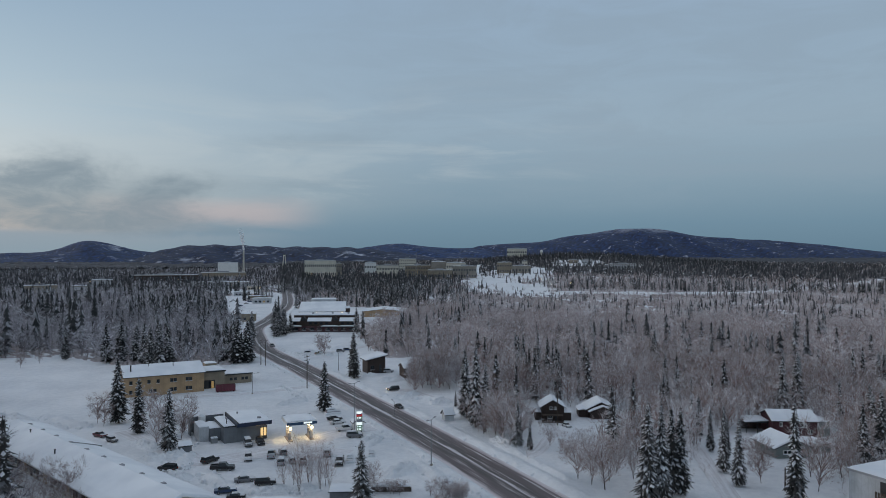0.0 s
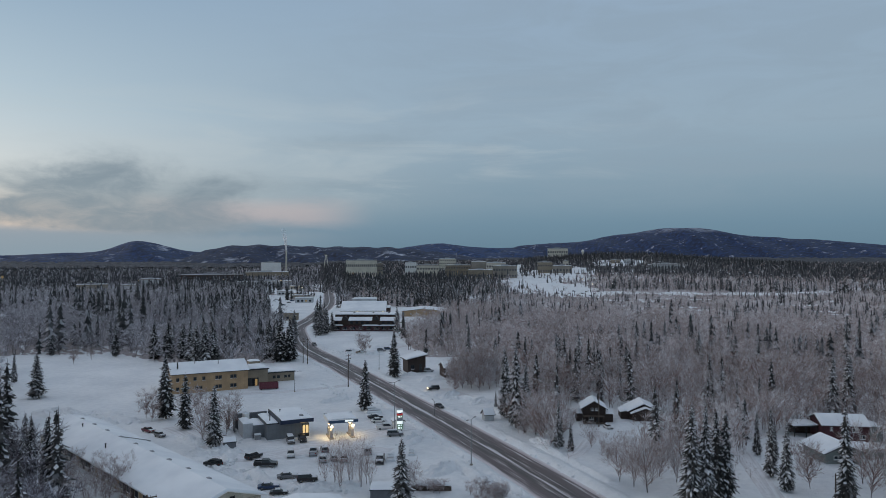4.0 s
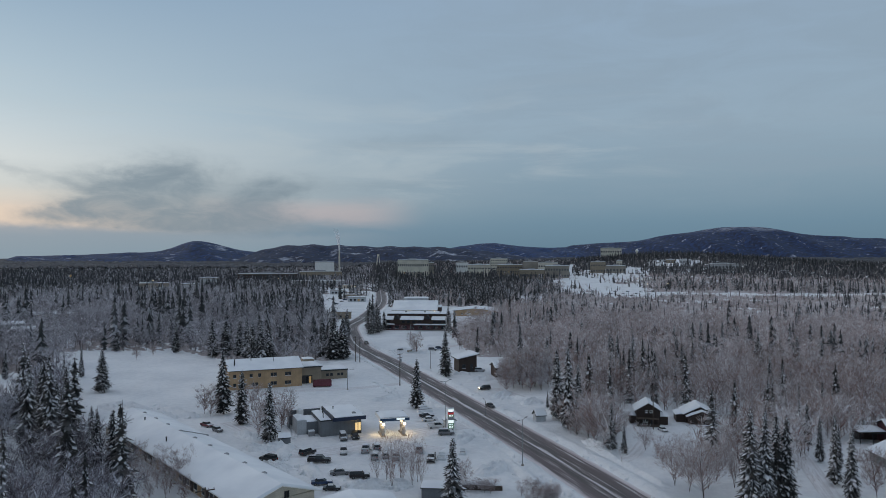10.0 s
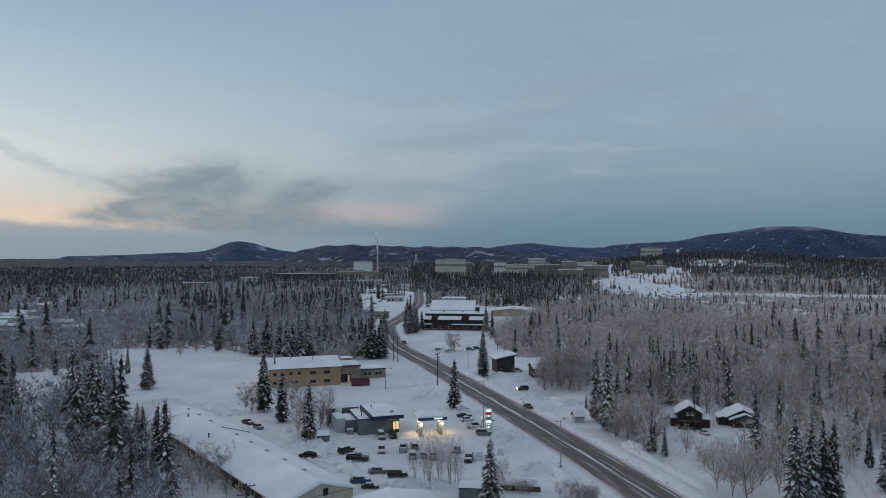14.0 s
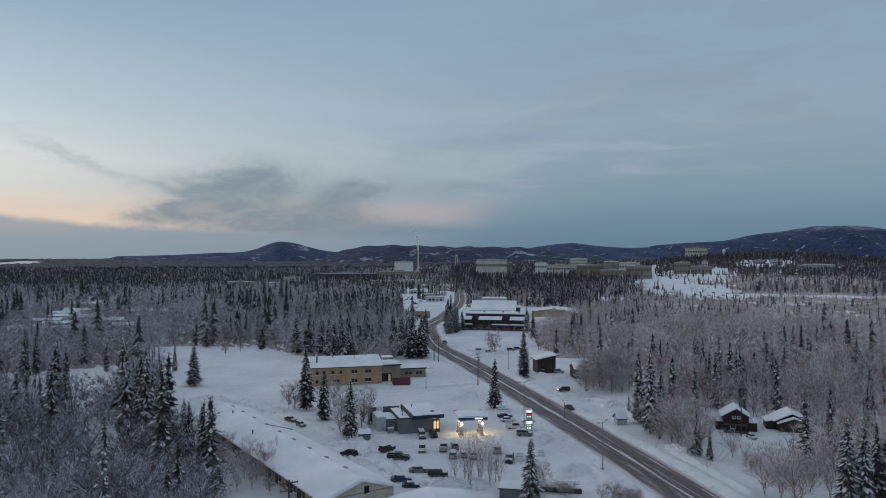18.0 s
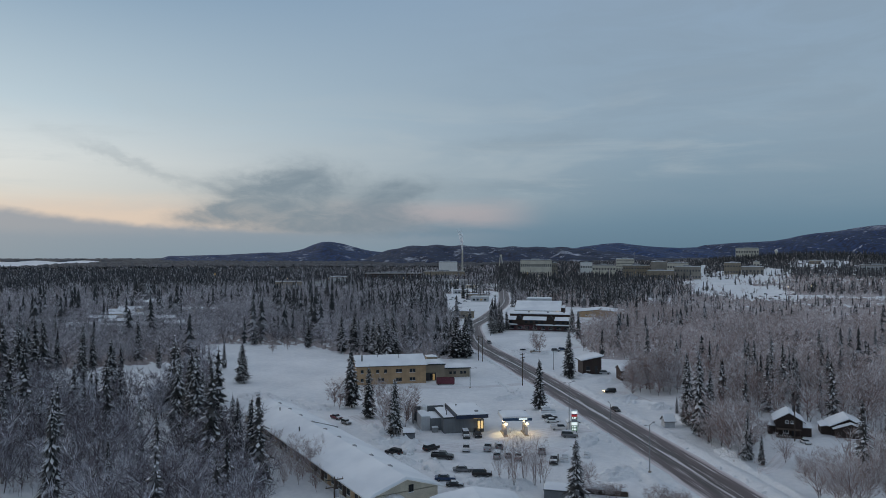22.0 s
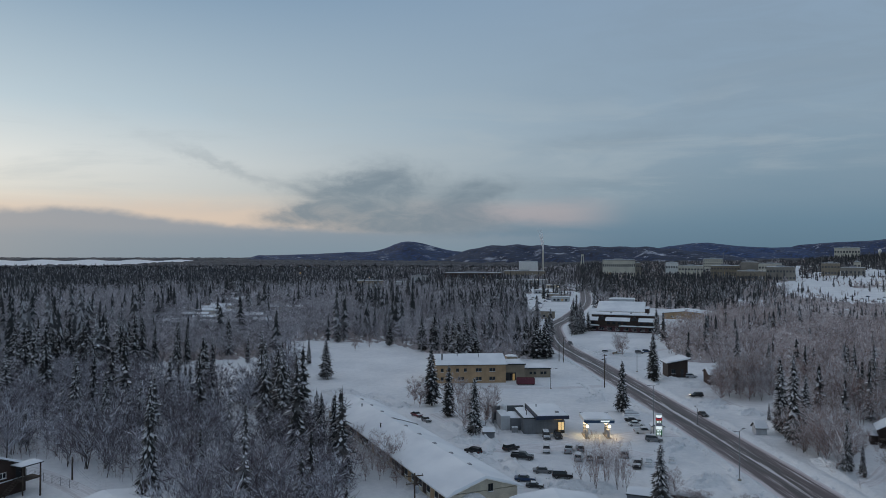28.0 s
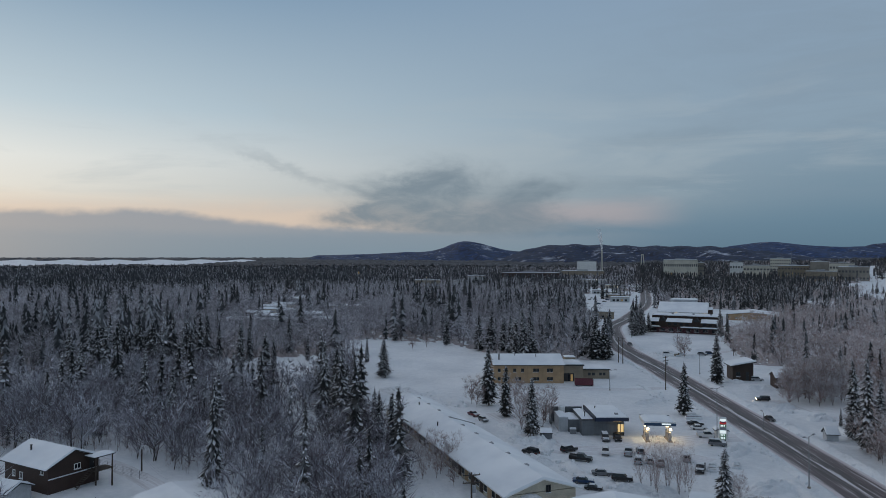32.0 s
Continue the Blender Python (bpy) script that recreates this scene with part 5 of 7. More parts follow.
# the snowy roof that peeps in below the drone, and a little hut
house("garage", -26.5, 106.5, 28, 13, 13, 2.6, 3.6, CREAM_WALL, "low garage under a broad smooth snowy roof", 23, "y", category="garage")
house("hut", -17.2, 123.4, 3, 4.6, 3.4, 1.7, 2.0, GREY_WALL, "small grey hut with snow on its roof", 24, "x", 0.25, category="hut")
house("hut", -55.0, 151.5, 25, 2.6, 2.4, 1.9, 2.3, GREY_WALL, "small grey hut below frosted birches", 25, "x", 0.2, category="hut")
house("kiosk", -20.6, 171.8, 20, 2.6, 2.2, 2.1, 2.7, WHITE_PAINT, "small white kiosk with snow on its roof", 26, "y", 0.3, category="hut")
house("hut", 1.2, 182.6, 20, 2.5, 2.3, 1.7, 2.6, PALE_WALL, "pale little hut with a hipped snowy roof beside the road", 27, "x", 0.4, category="hut")

# the two dark cabins
cab = house("log_cabin", 28.3, 184.6, -3, 7.0, 8.0, 4.6, 6.7, LOG_WALL, "dark brown log cabin with a snowy gable roof", 31, "y", 0.7,
            (("S", -0.9, 1.0, 1.5, 1.1), ("S", -0.6, 3.9, 0.9, 0.8), ("S", 0.8, 3.9, 0.9, 0.8), ("E", -1.5, 1.2, 1.0, 1.0)), (("S", 1.2),), category="cabin")
for x0, x1 in ((-5.4, -3.52), (3.52, 6.0)):
    wing = part("lean_to", Shape().box(x0, x1, -2.4, 3.5, -0.3, 2.6), LOG_WALL, cab)
    part("snow_cover", lumpy_snow([(x0 - 0.3, 2.604), (x1 + (0.3 if x1 > 0 else 0), 2.604)], -2.8, 3.8, 0.3, 32), ROOF_SNOW, wing)
for u in (-3.2, -0.3, 2.6):
    part("porch_post", Shape().box(u, u + 0.16, -6.2, -6.04, -0.2, 2.3), WOOD, cab)
part("porch_roof", Shape().box(-3.4, 3.0, -6.3, -4.02, 2.3, 2.42), WOOD, cab)
part("deck", Shape().box(-3.6, 3.0, -6.4, -4.02, 0.15, 0.35), WOOD, cab)
chimney(cab, 1.6, 1.5, 5.5, 7.9, 0.2, DARK_TRIM)
cab2 = house("log_cabin", 41.6, 188.0, -3, 8.6, 9.0, 2.9, 5.0, LOG_WALL, "low dark log cabin with a double snowy roof", 33, "y", 0.9, (("S", -2.4, 0.9, 1.0, 0.9), ("S", 2.0, 0.9, 1.0, 0.9)), (("S", 0.2),), category="cabin")
fr = part("front_gable", Shape().prism([(-3.6, -0.2), (4.2, -0.2), (4.2, 2.5), (0.3, 4.0), (-3.6, 2.5)], -6.4, -4.53), LOG_WALL, cab2)
part("front_snow", lumpy_snow([(-4.4, 2.3), (0.3, 4.1), (5.0, 2.3)], -6.9, -4.7, 0.35, 34), ROOF_SNOW, fr)
wing = part("lean_to", Shape().box(-7.0, -4.32, -3.6, 2.6, -0.3, 2.3), LOG_WALL, cab2)
part("snow_cover", lumpy_snow([(-7.4, 2.304), (-4.3, 2.9)], -4.0, 3.0, 0.3, 35), ROOF_SNOW, wing)

cab.matrix_world = cab.matrix_world @ pose(-0.2, -0.6, 0) @ Matrix.Scale(0.80, 4)
cab2.matrix_world = cab2.matrix_world @ pose(-0.4, 0.2, 0) @ Matrix.Scale(0.80, 4)

# red and mint houses among the spruces
red = house("red_house", 80.5, 169.5, -3, 12.5, 9.5, 4.6, 6.4, RED_WALL, "dark red two-storey house with a broad snowy roof", 41, "x", 0.8,
            (("S", -3.8, 2.9, 0.8, 1.1), ("S", 2.5, 2.7, 1.6, 1.2), ("S", 4.4, 0.8, 1.4, 1.2)), (("S", 0.3),))
wing = part("mint_wing", Shape().box(6.26, 10.0, -4.4, 2.0, -0.3, 4.2), MINT_WALL, red, "pale mint wing")
part("snow_cover", lumpy_snow([(6.2, 4.6), (10.6, 4.2)], -4.8, 2.4, 0.35, 42), ROOF_SNOW, wing)
part("window", Shape().box(7.6, 8.3, -4.46, -4.38, 2.6, 3.5), GLASS, wing)
lean = part("carport", Shape().box(-13.0, -6.3, -2.0, 4.2, 3.1, 3.3), DARK_TRIM, red)
part("snow_cover", lumpy_snow([(-13.2, 3.304), (-6.4, 3.8)], -2.3, 4.4, 0.4, 43), ROOF_SNOW, lean)
for u in (-12.8, -9.6, -6.7):
    part("carport_post", Shape().box(u, u + 0.2, -1.9, -1.7, -0.3, 3.1), DARK_TRIM, red)
part("carport_wall", Shape().box(-12.9, -6.5, 4.0, 4.19, -0.3, 3.1), BROWN_WALL, red)
for k in range(7):
    part("stair_slat", Shape().box(-3.8 + k * 0.55, -3.7 + k * 0.55, -7.4, -7.3, 2.3 - k * 0.2, 3.7 - k * 0.2), WOOD, red, "weathered stair railing slat")
part("stair_rail", Shape().tube((-3.9, -7.35, 3.7), (-0.2, -7.35, 2.4), 0.07), RED_PAINT, red)
mint = house("mint_house", 71.2, 150.2, 14, 8.6, 9.4, 2.6, 4.4, MINT_WALL, "mint-green cottage with a rounded snowy roof", 44, "y", 0.9,
             (("S", -1.6, 1.0, 2.0, 0.9), ("S", 2.2, 1.6, 1.0, 1.2)), (("E", 1.0),))
ext = part("extension", Shape().box(4.32, 11.5, -1.5, 4.2, -0.3, 2.2), MINT_WALL, mint)
part("snow_cover", lumpy_snow([(4.4, 2.7), (11.9, 2.2)], -1.9, 4.5, 0.35, 45), ROOF_SNOW, ext)
red.matrix_world = pose(82.2, 169.5, 0, 0, 0, -5) @ Matrix.Scale(0.80, 4)
mint.matrix_world = pose(72.4, 152.0, 0, 0, 0, 6) @ Matrix.Scale(0.88, 4)
apt = thing("apartment_block", 77.3, 116.3, 24, "pale grey apartment block with a flat snowy roof and balconies", "building")
walls(apt, 16, 12, 6.4, PALE_WALL)
flat_roof(apt, -8, 8, -6, 6, 6.4, GREY_PAINT, 46)
for zf in (0.3, 3.4):
    bal = part("balcony", Shape().box(-9.3, -8.01, -2.4, 0.6, zf, zf + 0.2), CONCRETE, apt)
    for k in range(7):
        part("slat", Shape().box(-9.3, -9.2, -2.4 + k * 0.46, -2.1 + k * 0.46, zf + 0.2, zf + 1.2), WOOD, bal)
    # dark sheet on the outer wall gives the balcony recess its shade
    part("recess_shade_panel", Shape().box(-8.06, -8.0, -2.4, 0.6, zf + 0.4, zf + 2.6), DARK_TRIM, apt)
part("drain_pipe", Shape().tube((-6.9, -6.1, 0), (-6.9, -6.1, 6.3), 0.1), DARK_TRIM, apt)
for u in (-4, 0, 4):
    for zf in (1.0, 4.0):
        window(apt, "S", 16, 12, u, zf, 1.4, 1.3, DARK_TRIM)

# houses across the road
gh = thing("roadside_house", -25.2, 258.6, 22, "dark roadside house with a single-pitch snowy roof", "house")
walls(gh, 7.0, 7.0, 3.3, LOG_WALL)
top = part("roof", Shape().prism([(-4.4, 3.4), (4.4, 4.6), (4.4, 4.8), (-4.4, 3.6)], -4.4, 4.4), DARK_TRIM, gh)
part("snow_cover", lumpy_snow([(-4.35, 3.61), (4.35, 4.81)], -4.35, 4.35, 0.35, 51), ROOF_SNOW, top)
for y in (-3.5, 3.28):
    part("upper_wall", Shape().prism([(-3.5, 3.302), (3.5, 3.302), (3.5, 4.4), (-3.5, 3.5)], y, y + 0.22), LOG_WALL, gh)
door(gh, "S", 7, 7, 1.5)
window(gh, "S", 7, 7, -1.6, 1.0, 1.4, 1.1, DARK_TRIM)
gh.matrix_world = gh.matrix_world @ Matrix.Diagonal((0.95, 0.95, 1.35, 1))
house("roadside_house", -11.0, 249.5, 18, 7.2, 6.6, 3.4, 4.6, BROWN_WALL, "small brown house half hidden by a birch clump", 52, "x", 0.6, (("S", -1.5, 1.0, 1.2, 1.0),), (("S", 1.2),))

# brown strip of shops with three tiers of snowy mansard roofs
def strip_mall():
    s = thing("shop_row", -66.5, 405.0, 1, "brown two-storey shop row with stacked snowy mansard roofs", "shops")
    L, W = 36.0, 18.0
    walls(s, L, W, 3.0, RED_WALL)
    for k in range(8):
        window(s, "S", L, W, -L / 2 + 2.4 + k * 4.4, 0.8, 2.4, 1.6, DARK_TRIM, GLASS)
    part("upper_storey", Shape().box(-L / 2 + 0.3, L / 2 - 0.3, -W / 2 + 1.2, W / 2 - 0.3, 3.0, 7.0), BROWN_WALL, s, "dark brown upper storey")
    for k, (x0, x1) in enumerate(((-18.4, -12.5), (-1.5, 8.0), (8.4, 18.2))):
        hood = part("awning", Shape().box(x0, x1, -W / 2 - 2.0, -W / 2 + 1.18, 2.9, 3.15), DARK_TRIM, s)
        part("snow_cover", lumpy_snow([(x0 - 0.1, 3.154), (x1 + 0.1, 3.154)], -W / 2 - 2.1, -W / 2 + 1.1, 0.45, 60 + k), ROOF_SNOW, hood)
        for j in range(int((x1 - x0) / 2.4)):
            part("awning_post", Shape().box(x0 + 0.3 + j * 2.4, x0 + 0.48 + j * 2.4, -W / 2 - 1.9, -W / 2 - 1.72, -0.2, 2.899), WOOD, hood)
    for k, (x0, x1) in enumerate(((-18.0, -13.2), (-9.4, 4.0), (8.4, 17.6))):
        man = part("mansard", Shape().prism([(-W / 2 - 0.6, 5.7), (-W / 2 + 3.2, 7.4), (-W / 2 + 3.2, 7.55), (-W / 2 - 0.7, 5.85)], x0, x1), DARK_TRIM, s, "dark sloping mansard hood")
        cover = lumpy_snow([(-W / 2 - 0.7, 5.86), (-W / 2 + 3.2, 7.56)], x0, x1, 0.4, 64 + k)
        cover.v = [(y, x, z) for x, y, z in cover.v]
        cover.f = [f[::-1] for f in cover.f]
        shell = man.data
        shell.vertices.foreach_set("co", [c for p in shell.vertices for c in (p.co.y, p.co.x, p.co.z)])
        shell.flip_normals()
        part("snow_cover", cover, ROOF_SNOW, man)
        for j in range(int((x1 - x0) / 3)):
            part("upper_window", Shape().box(x0 + 0.9 + j * 3, x0 + 2.5 + j * 3, -W / 2 + 1.1, -W / 2 + 1.199, 4.0, 5.2), GLASS, s)
    for x in (-11.3, 6.2):
        part("stair_roof", Shape().prism([(x - 1.9, 6.3), (x + 1.9, 6.3), (x, 8.4)], -W / 2 - 0.2, -W / 2 + 4.0), DARK_TRIM, s, "dark pointed stair roof")
    part("roof", Shape().box(-L / 2 + 0.5, L / 2 - 0.5, -W / 2 + 4.02, W / 2 - 0.4, 7.0, 8.9), BROWN_WALL, s, "dark brown roof storey")
    part("snow_cover", lumpy_snow([(-L / 2 + 0.2, 8.904), (L / 2 - 0.2, 8.904)], -W / 2 + 3.7, W / 2, 0.5, 68), ROOF_SNOW, s)
    for x in (-8.0, 3.0, 12.0):
        part("roof_vent", Shape().box(x, x + 1.0, 0.0, 1.0, 9.3, 10.1, 0.08), GREY_PAINT, s)


strip_mall()
hall = house("hall", -84.0, 500.0, 6, 31, 36, 4.6, 9.8, WHITE_PAINT, "large white hall with a broad snowy roof and wall lamps", 71, "x", 0.5, (), (("S", 4.0, 2.5, 3.0),), "hall", GREY_PAINT)
part("upper_wing", Shape().box(-9, 8, 2.0, 17.0, 9.0, 11.6), PALE_WALL, hall)
part("wing_snow", lumpy_snow([(-9.3, 11.604), (8.3, 11.604)], 1.8, 17.2, 0.4, 72), ROOF_SNOW, hall)
for u in (-4.0, 13.6):
    part("wall_lamp", Shape().box(u - 0.3, u + 0.3, -18.5, -18.05, 3.6, 4.1), LAMP, hall, "bright wall lamp")
part("dark_end", Shape().box(15.51, 18.2, -14.0, 8.0, -0.3, 6.4), BROWN_WALL, hall, "dark brown end wing")
part("end_snow", lumpy_snow([(15.5, 6.404), (18.4, 6.404)], -14.2, 8.2, 0.4, 75), ROOF_SNOW, hall)
yh = house("yellow_hall", -42.0, 506.0, 3, 30, 26, 3.6, 5.2, YELLOW_WALL, "wide yellow hall with a low snowy roof", 73, "y", 0.8, (("S", -9, 1.2, 1.2, 1.0), ("S", -5, 1.2, 1.2, 1.0), ("S", 6, 1.2, 1.2, 1.0)), (), "hall")
bend = thing("bend_shop", -129.0, 463.0, 14, "small flat-roofed tan shop at the bend of the road", "shop")
walls(bend, 14, 10, 4.6, TAN_WALL)
flat_roof(bend, -7, 7, -5, 5, 4.6, CONCRETE, 74)
for u in (-4, 0, 4):
    window(bend, "S", 14, 10, u, 1.0, 1.6, 1.5, DARK_TRIM)

# cabin above the lane in the south-west
cb = house("brown_cabin", -124.3, 80.8, -1, 13.0, 9.6, 4.5, 6.6, BROWN_WALL, "dark brown two-storey cabin with a snowy gable roof and outside stair", 81, "x", 0.7,
           (("S", -3.6, 1.9, 0.8, 1.1), ("S", -1.4, 1.7, 1.0, 1.2), ("S", 4.8, 3.3, 0.9, 0.8), ("E", 0.6, 3.2, 1.3, 1.0)), (("E", 3.4, 0.9, 2.0, DARK_TRIM, 2.6),), category="cabin")
part("drip_board", Shape().box(6.52, 6.66, -4.8, 4.4, 2.5, 2.68), SNOW, cb, "snow-lined ledge across the gable")
part("deck", Shape().box(6.52, 9.0, 2.4, 6.0, 2.4, 2.6), WOOD, cb)
for x, y in ((8.8, 2.5), (8.8, 5.8)):
    part("deck_post", Shape().box(x, x + 0.18, y, y + 0.18, -0.3, 5.0), WOOD, cb)
part("deck_roof", Shape().box(6.3, 9.4, 2.0, 6.2, 5.0, 5.14), DARK_TRIM, cb)
part("deck_snow", lumpy_snow([(6.4, 5.144), (9.4, 5.144)], 2.0, 6.2, 0.3, 82), ROOF_SNOW, cb)
for k in range(9):
    part("stair_tread", Shape().box(6.9, 8.2, 2.2 - k * 0.33, 2.4 - k * 0.33, 2.3 - k * 0.26, 2.38 - k * 0.26), WOOD, cb)
part("stair_rail", Shape().tube((8.25, 2.4, 3.3), (8.25, -0.8, 0.9), 0.06).tube((8.25, 2.4, 2.4), (8.25, -0.8, 0.1), 0.08), WOOD, cb)
chimney(cb, -2.5, -2.4, 5.0, 6.9, 0.16, DARK_TRIM)
house("cottage", -88.2, 79.6, -22, 14, 11, 2.6, 3.6, PALE_WALL, "low cottage under a snowy roof beside the lane", 83, "x", 0.7)
house("shed", -122.0, 70.8, 10, 7, 4.5, 2.2, 3.2, PALE_WALL, "small shed with a snowy roof below the cabin", 84, "x", 0.5, category="shed")


# ---- campus and town in the distance ----
def polar(az, r):
    return math.sin(radians(az)) * r, math.cos(radians(az)) * r


FAR_GLASS = painted("far_window", (0.10, 0.10, 0.105), 0.3, 0.2, 0.5)


def block(name, a0, a1, top, r, mat, label, rows=0, cols=0, deep=22.0, lit=(), seed=1, category="building", glass=FAR_GLASS):
    """A far flat-roofed building between two bearings, with its windows built in rows and columns."""
    mid = (a0 + a1) / 2
    x, y = polar(mid, r)
    L = r * radians(a1 - a0)
    base = ground_z(x, y)
    h = max(3.0, top - base)
    b = thing(name, x, y, -mid, label, category, "", base)
    b.matrix_world = b.matrix_world @ pose(0, deep / 2, 0)
    walls(b, L, deep, h, mat, -6.0, 0.5)
    part("roof", Shape().box(-L / 2 - 0.3, L / 2 + 0.3, -deep / 2 - 0.3, deep / 2 + 0.3, h, h + 0.8), CONCRETE, b)
    part("snow_cover", lumpy_snow([(-L / 2, h + 0.804), (L / 2, h + 0.804)], -deep / 2, deep / 2, 0.5, seed), ROOF_SNOW, b)
    part("roof_plant", Shape().box(-L * 0.15, L * 0.12, -3, 4, h + 0.81, h + 3.2), GREY_PAINT, b)
    for i in range(rows):
        for j in range(cols):
            w, hh = L / cols, h / rows
            u, z = -L / 2 + (j + 0.5) * w, (i + 0.28) * hh
            part("window", face_box("S", L, deep, u - w * 0.30, u + w * 0.30, z, z + hh * 0.30, 0.06, 0.02), WINDOW_GLOW if (i, j) in lit else glass, b)
    return b


block("science_hall", -11.04, -8.55, 34.6, 1180, PALE_CONCRETE, "pale campus hall with rows of tall windows", 2, 16, 24, ((0, 3), (2, 8)), 101)
block("campus_wing", -8.55, -8.1, 29.7, 1190, CONCRETE, "brown wing beside the pale hall", 3, 3, 20, (), 102)
block("white_hall", -6.3, -5.39, 30.5, 1200, WHITE_PAINT, "white-topped hall on the campus", 2, 5, 20, (), 103)
block("concrete_hall", -5.38, -3.58, 26.2, 1190, PALE_CONCRETE, "pale concrete campus hall", 2, 8, 22, (), 104)
block("tower_hall", -3.56, -2.2, 36.5, 1290, PALE_CONCRETE, "tan campus tower with window grid", 5, 9, 18, (), 105)
block("long_hall", -3.04, -1.0, 26.6, 1160, TAN_WALL, "long tan campus building", 3, 10, 18, ((1, 4),), 106)
block("brown_hall", -0.95, 0.23, 32.3, 1140, CONCRETE, "blank brown concrete block", 0, 0, 20, (), 107)
block("terrace_hall", -1.25, 0.76, 19.6, 1112, TAN_WALL, "low tan terrace building", 1, 8, 14, (), 108)
block("grey_hall", 0.25, 1.82, 30.2, 1200, PALE_CONCRETE, "pale campus building with snowy roof", 2, 8, 18, (), 109)
block("dark_hall", 0.78, 2.7, 25.6, 1128, CONCRETE, "long dark brown campus building", 2, 9, 18, (), 110)
block("ridge_house", 4.34, 5.52, 31.1, 1200, TAN_WALL, "tan campus house on the slope", 2, 6, 16, (), 111)
block("slope_hall", 5.54, 7.05, 25.0, 1190, CONCRETE, "low brown building on the snowy slope", 1, 6, 14, (), 112)
block("slope_tower", 6.34, 6.78, 33.0, 1212, PALE_CONCRETE, "small tan tower on the slope", 2, 2, 9, (), 113)
block("hilltop_hall", 5.14, 6.74, 57.7, 1560, PALE_CONCRETE, "pale hall on the hilltop", 2, 9, 18, (), 114)
block("hill_house", 10.03, 10.75, 34.1, 1330, TAN_WALL, "house among trees on the hill", 1, 4, 10, (), 115, "house")
block("hill_house", 11.04, 11.91, 34.3, 1330, PALE_WALL, "pale house among trees on the hill", 1, 4, 10, (), 116, "house")
block("long_shed", 13.12, 15.23, 27.8, 1250, PALE_WALL, "long pale shed at the wood's edge", 1, 9, 10, (), 117, "shed")
block("power_plant", -17.6, -16.1, 30.2, 1330, WHITE_PAINT, "white power plant block", 0, 0, 30, (), 118)
block("boiler_house", -18.83, -15.5, 13.5, 1290, TAN_WALL, "tan boiler house at the power plant", 1, 10, 22, ((0, 8),), 119)
block("depot", -19.57, -15.24, 6.5, 1010, PALE_WALL, "low pale depot with snow on its roof", 1, 12, 20, ((0, 3), (0, 8)), 120)
block("barrack", -23.52, -19.0, 12.1, 1200, BROWN_WALL, "long low reddish building", 2, 16, 16, (), 121)
block("warehouse", -26.3, -24.93, 11.8, 1000, PALE_WALL, "pale warehouse in the town", 1, 4, 16, (), 122)
block("warehouse", -30.6, -28.5, 9.4, 900, TAN_WALL, "tan warehouse in the town", 1, 6, 14, ((0, 2),), 123)
block("warehouse", -27.65, -26.33, 8.0, 900, PALE_WALL, "pale low warehouse in the town", 1, 4, 14, (), 124)
block("shop", -14.5, -13.8, 7.2, 1250, PALE_WALL, "small pale shop by the road", 1, 4, 12, (), 125)

st = thing("smokestack", *polar(-15.69, 1330), 0, "tall pale smokestack of the power plant", "chimney")
part("shaft", Shape().tube((0, 0, -4), (0, 0, 52.5), 1.9, 1.3, 16), PALE_CONCRETE, st)
part("rim", Shape().tube((0, 0, 52.5), (0, 0, 53.4), 1.6, 1.6, 16), GREY_PAINT, st)
part("ladder", Shape().box(-0.3, 0.3, -2.2, -2.0, 0, 50), STEEL, st)


def plume_build(n, s):
    p = place(n)
    axes = n.add("ShaderNodeSeparateXYZ", {0: p}).outputs
    puff = n.noise(p, 0.16, 4.0, 0.6)
    fade = n.math("MULTIPLY", n.smooth(axes[2], 44.0, 6.0), n.smooth(puff, 0.25, 0.6))
    s.inputs["Base Color"].default_value = (0.95, 0.95, 0.96, 1)
    s.inputs["Roughness"].default_value = 1.0
    n.tree.links.new(n.math("MULTIPLY", fade, 0.95), s.inputs["Alpha"])


PLUME = material("steam", plume_build)
pl = thing("steam_plume", *polar(-15.69, 1330), 0, "thin white steam rising from the smokestack", "steam", "", ground_z(*polar(-15.69, 1330)) + 53.4)
puffs = Shape()
rows = [(1.2 + 0.085 * z + 0.4 * math.sin(z * 0.9), -0.06 * z - 0.003 * z * z, z) for z in range(0, 42, 2)]
for k, (rad, dx, z) in enumerate(rows):
    puffs.v += [(dx + math.cos(i * math.tau / 10) * rad * (1 + 0.2 * math.sin(i * 3 + k)), math.sin(i * math.tau / 10) * rad, z) for i in range(10)]
for k in range(len(rows) - 1):
    puffs.f += [(k * 10 + i, k * 10 + (i + 1) % 10, k * 10 + 10 + (i + 1) % 10, k * 10 + 10 + i) for i in range(10)]
part("steam", puffs, PLUME, pl)

mast = thing("radio_mast", *polar(-2.16, 1000), 0, "slender lattice radio mast", "mast")
for k in range(3):
    a = k * 2.094
    part("leg", Shape().tube((math.cos(a) * 0.8, math.sin(a) * 0.8, -1), (math.cos(a) * 0.25, math.sin(a) * 0.25, 46), 0.14, 0.1, 6), STEEL, mast)
for z in range(2, 46, 4):
    part("ring", Shape().box(-0.7, 0.7, -0.7, 0.7, z, z + 0.15), STEEL, mast)
tower = thing("ski_tower", *polar(-12.6, 2000), 0, "pale wooden tower on the far slope", "tower", "", ground_z(*polar(-12.6, 2000)))
part("shaft", Shape().tube((-6, 0, -2), (-2, 0, 41), 2.2, 1.4, 4).tube((6, 0, -2), (2, 0, 41), 2.2, 1.4, 4), PALE_CONCRETE, tower)
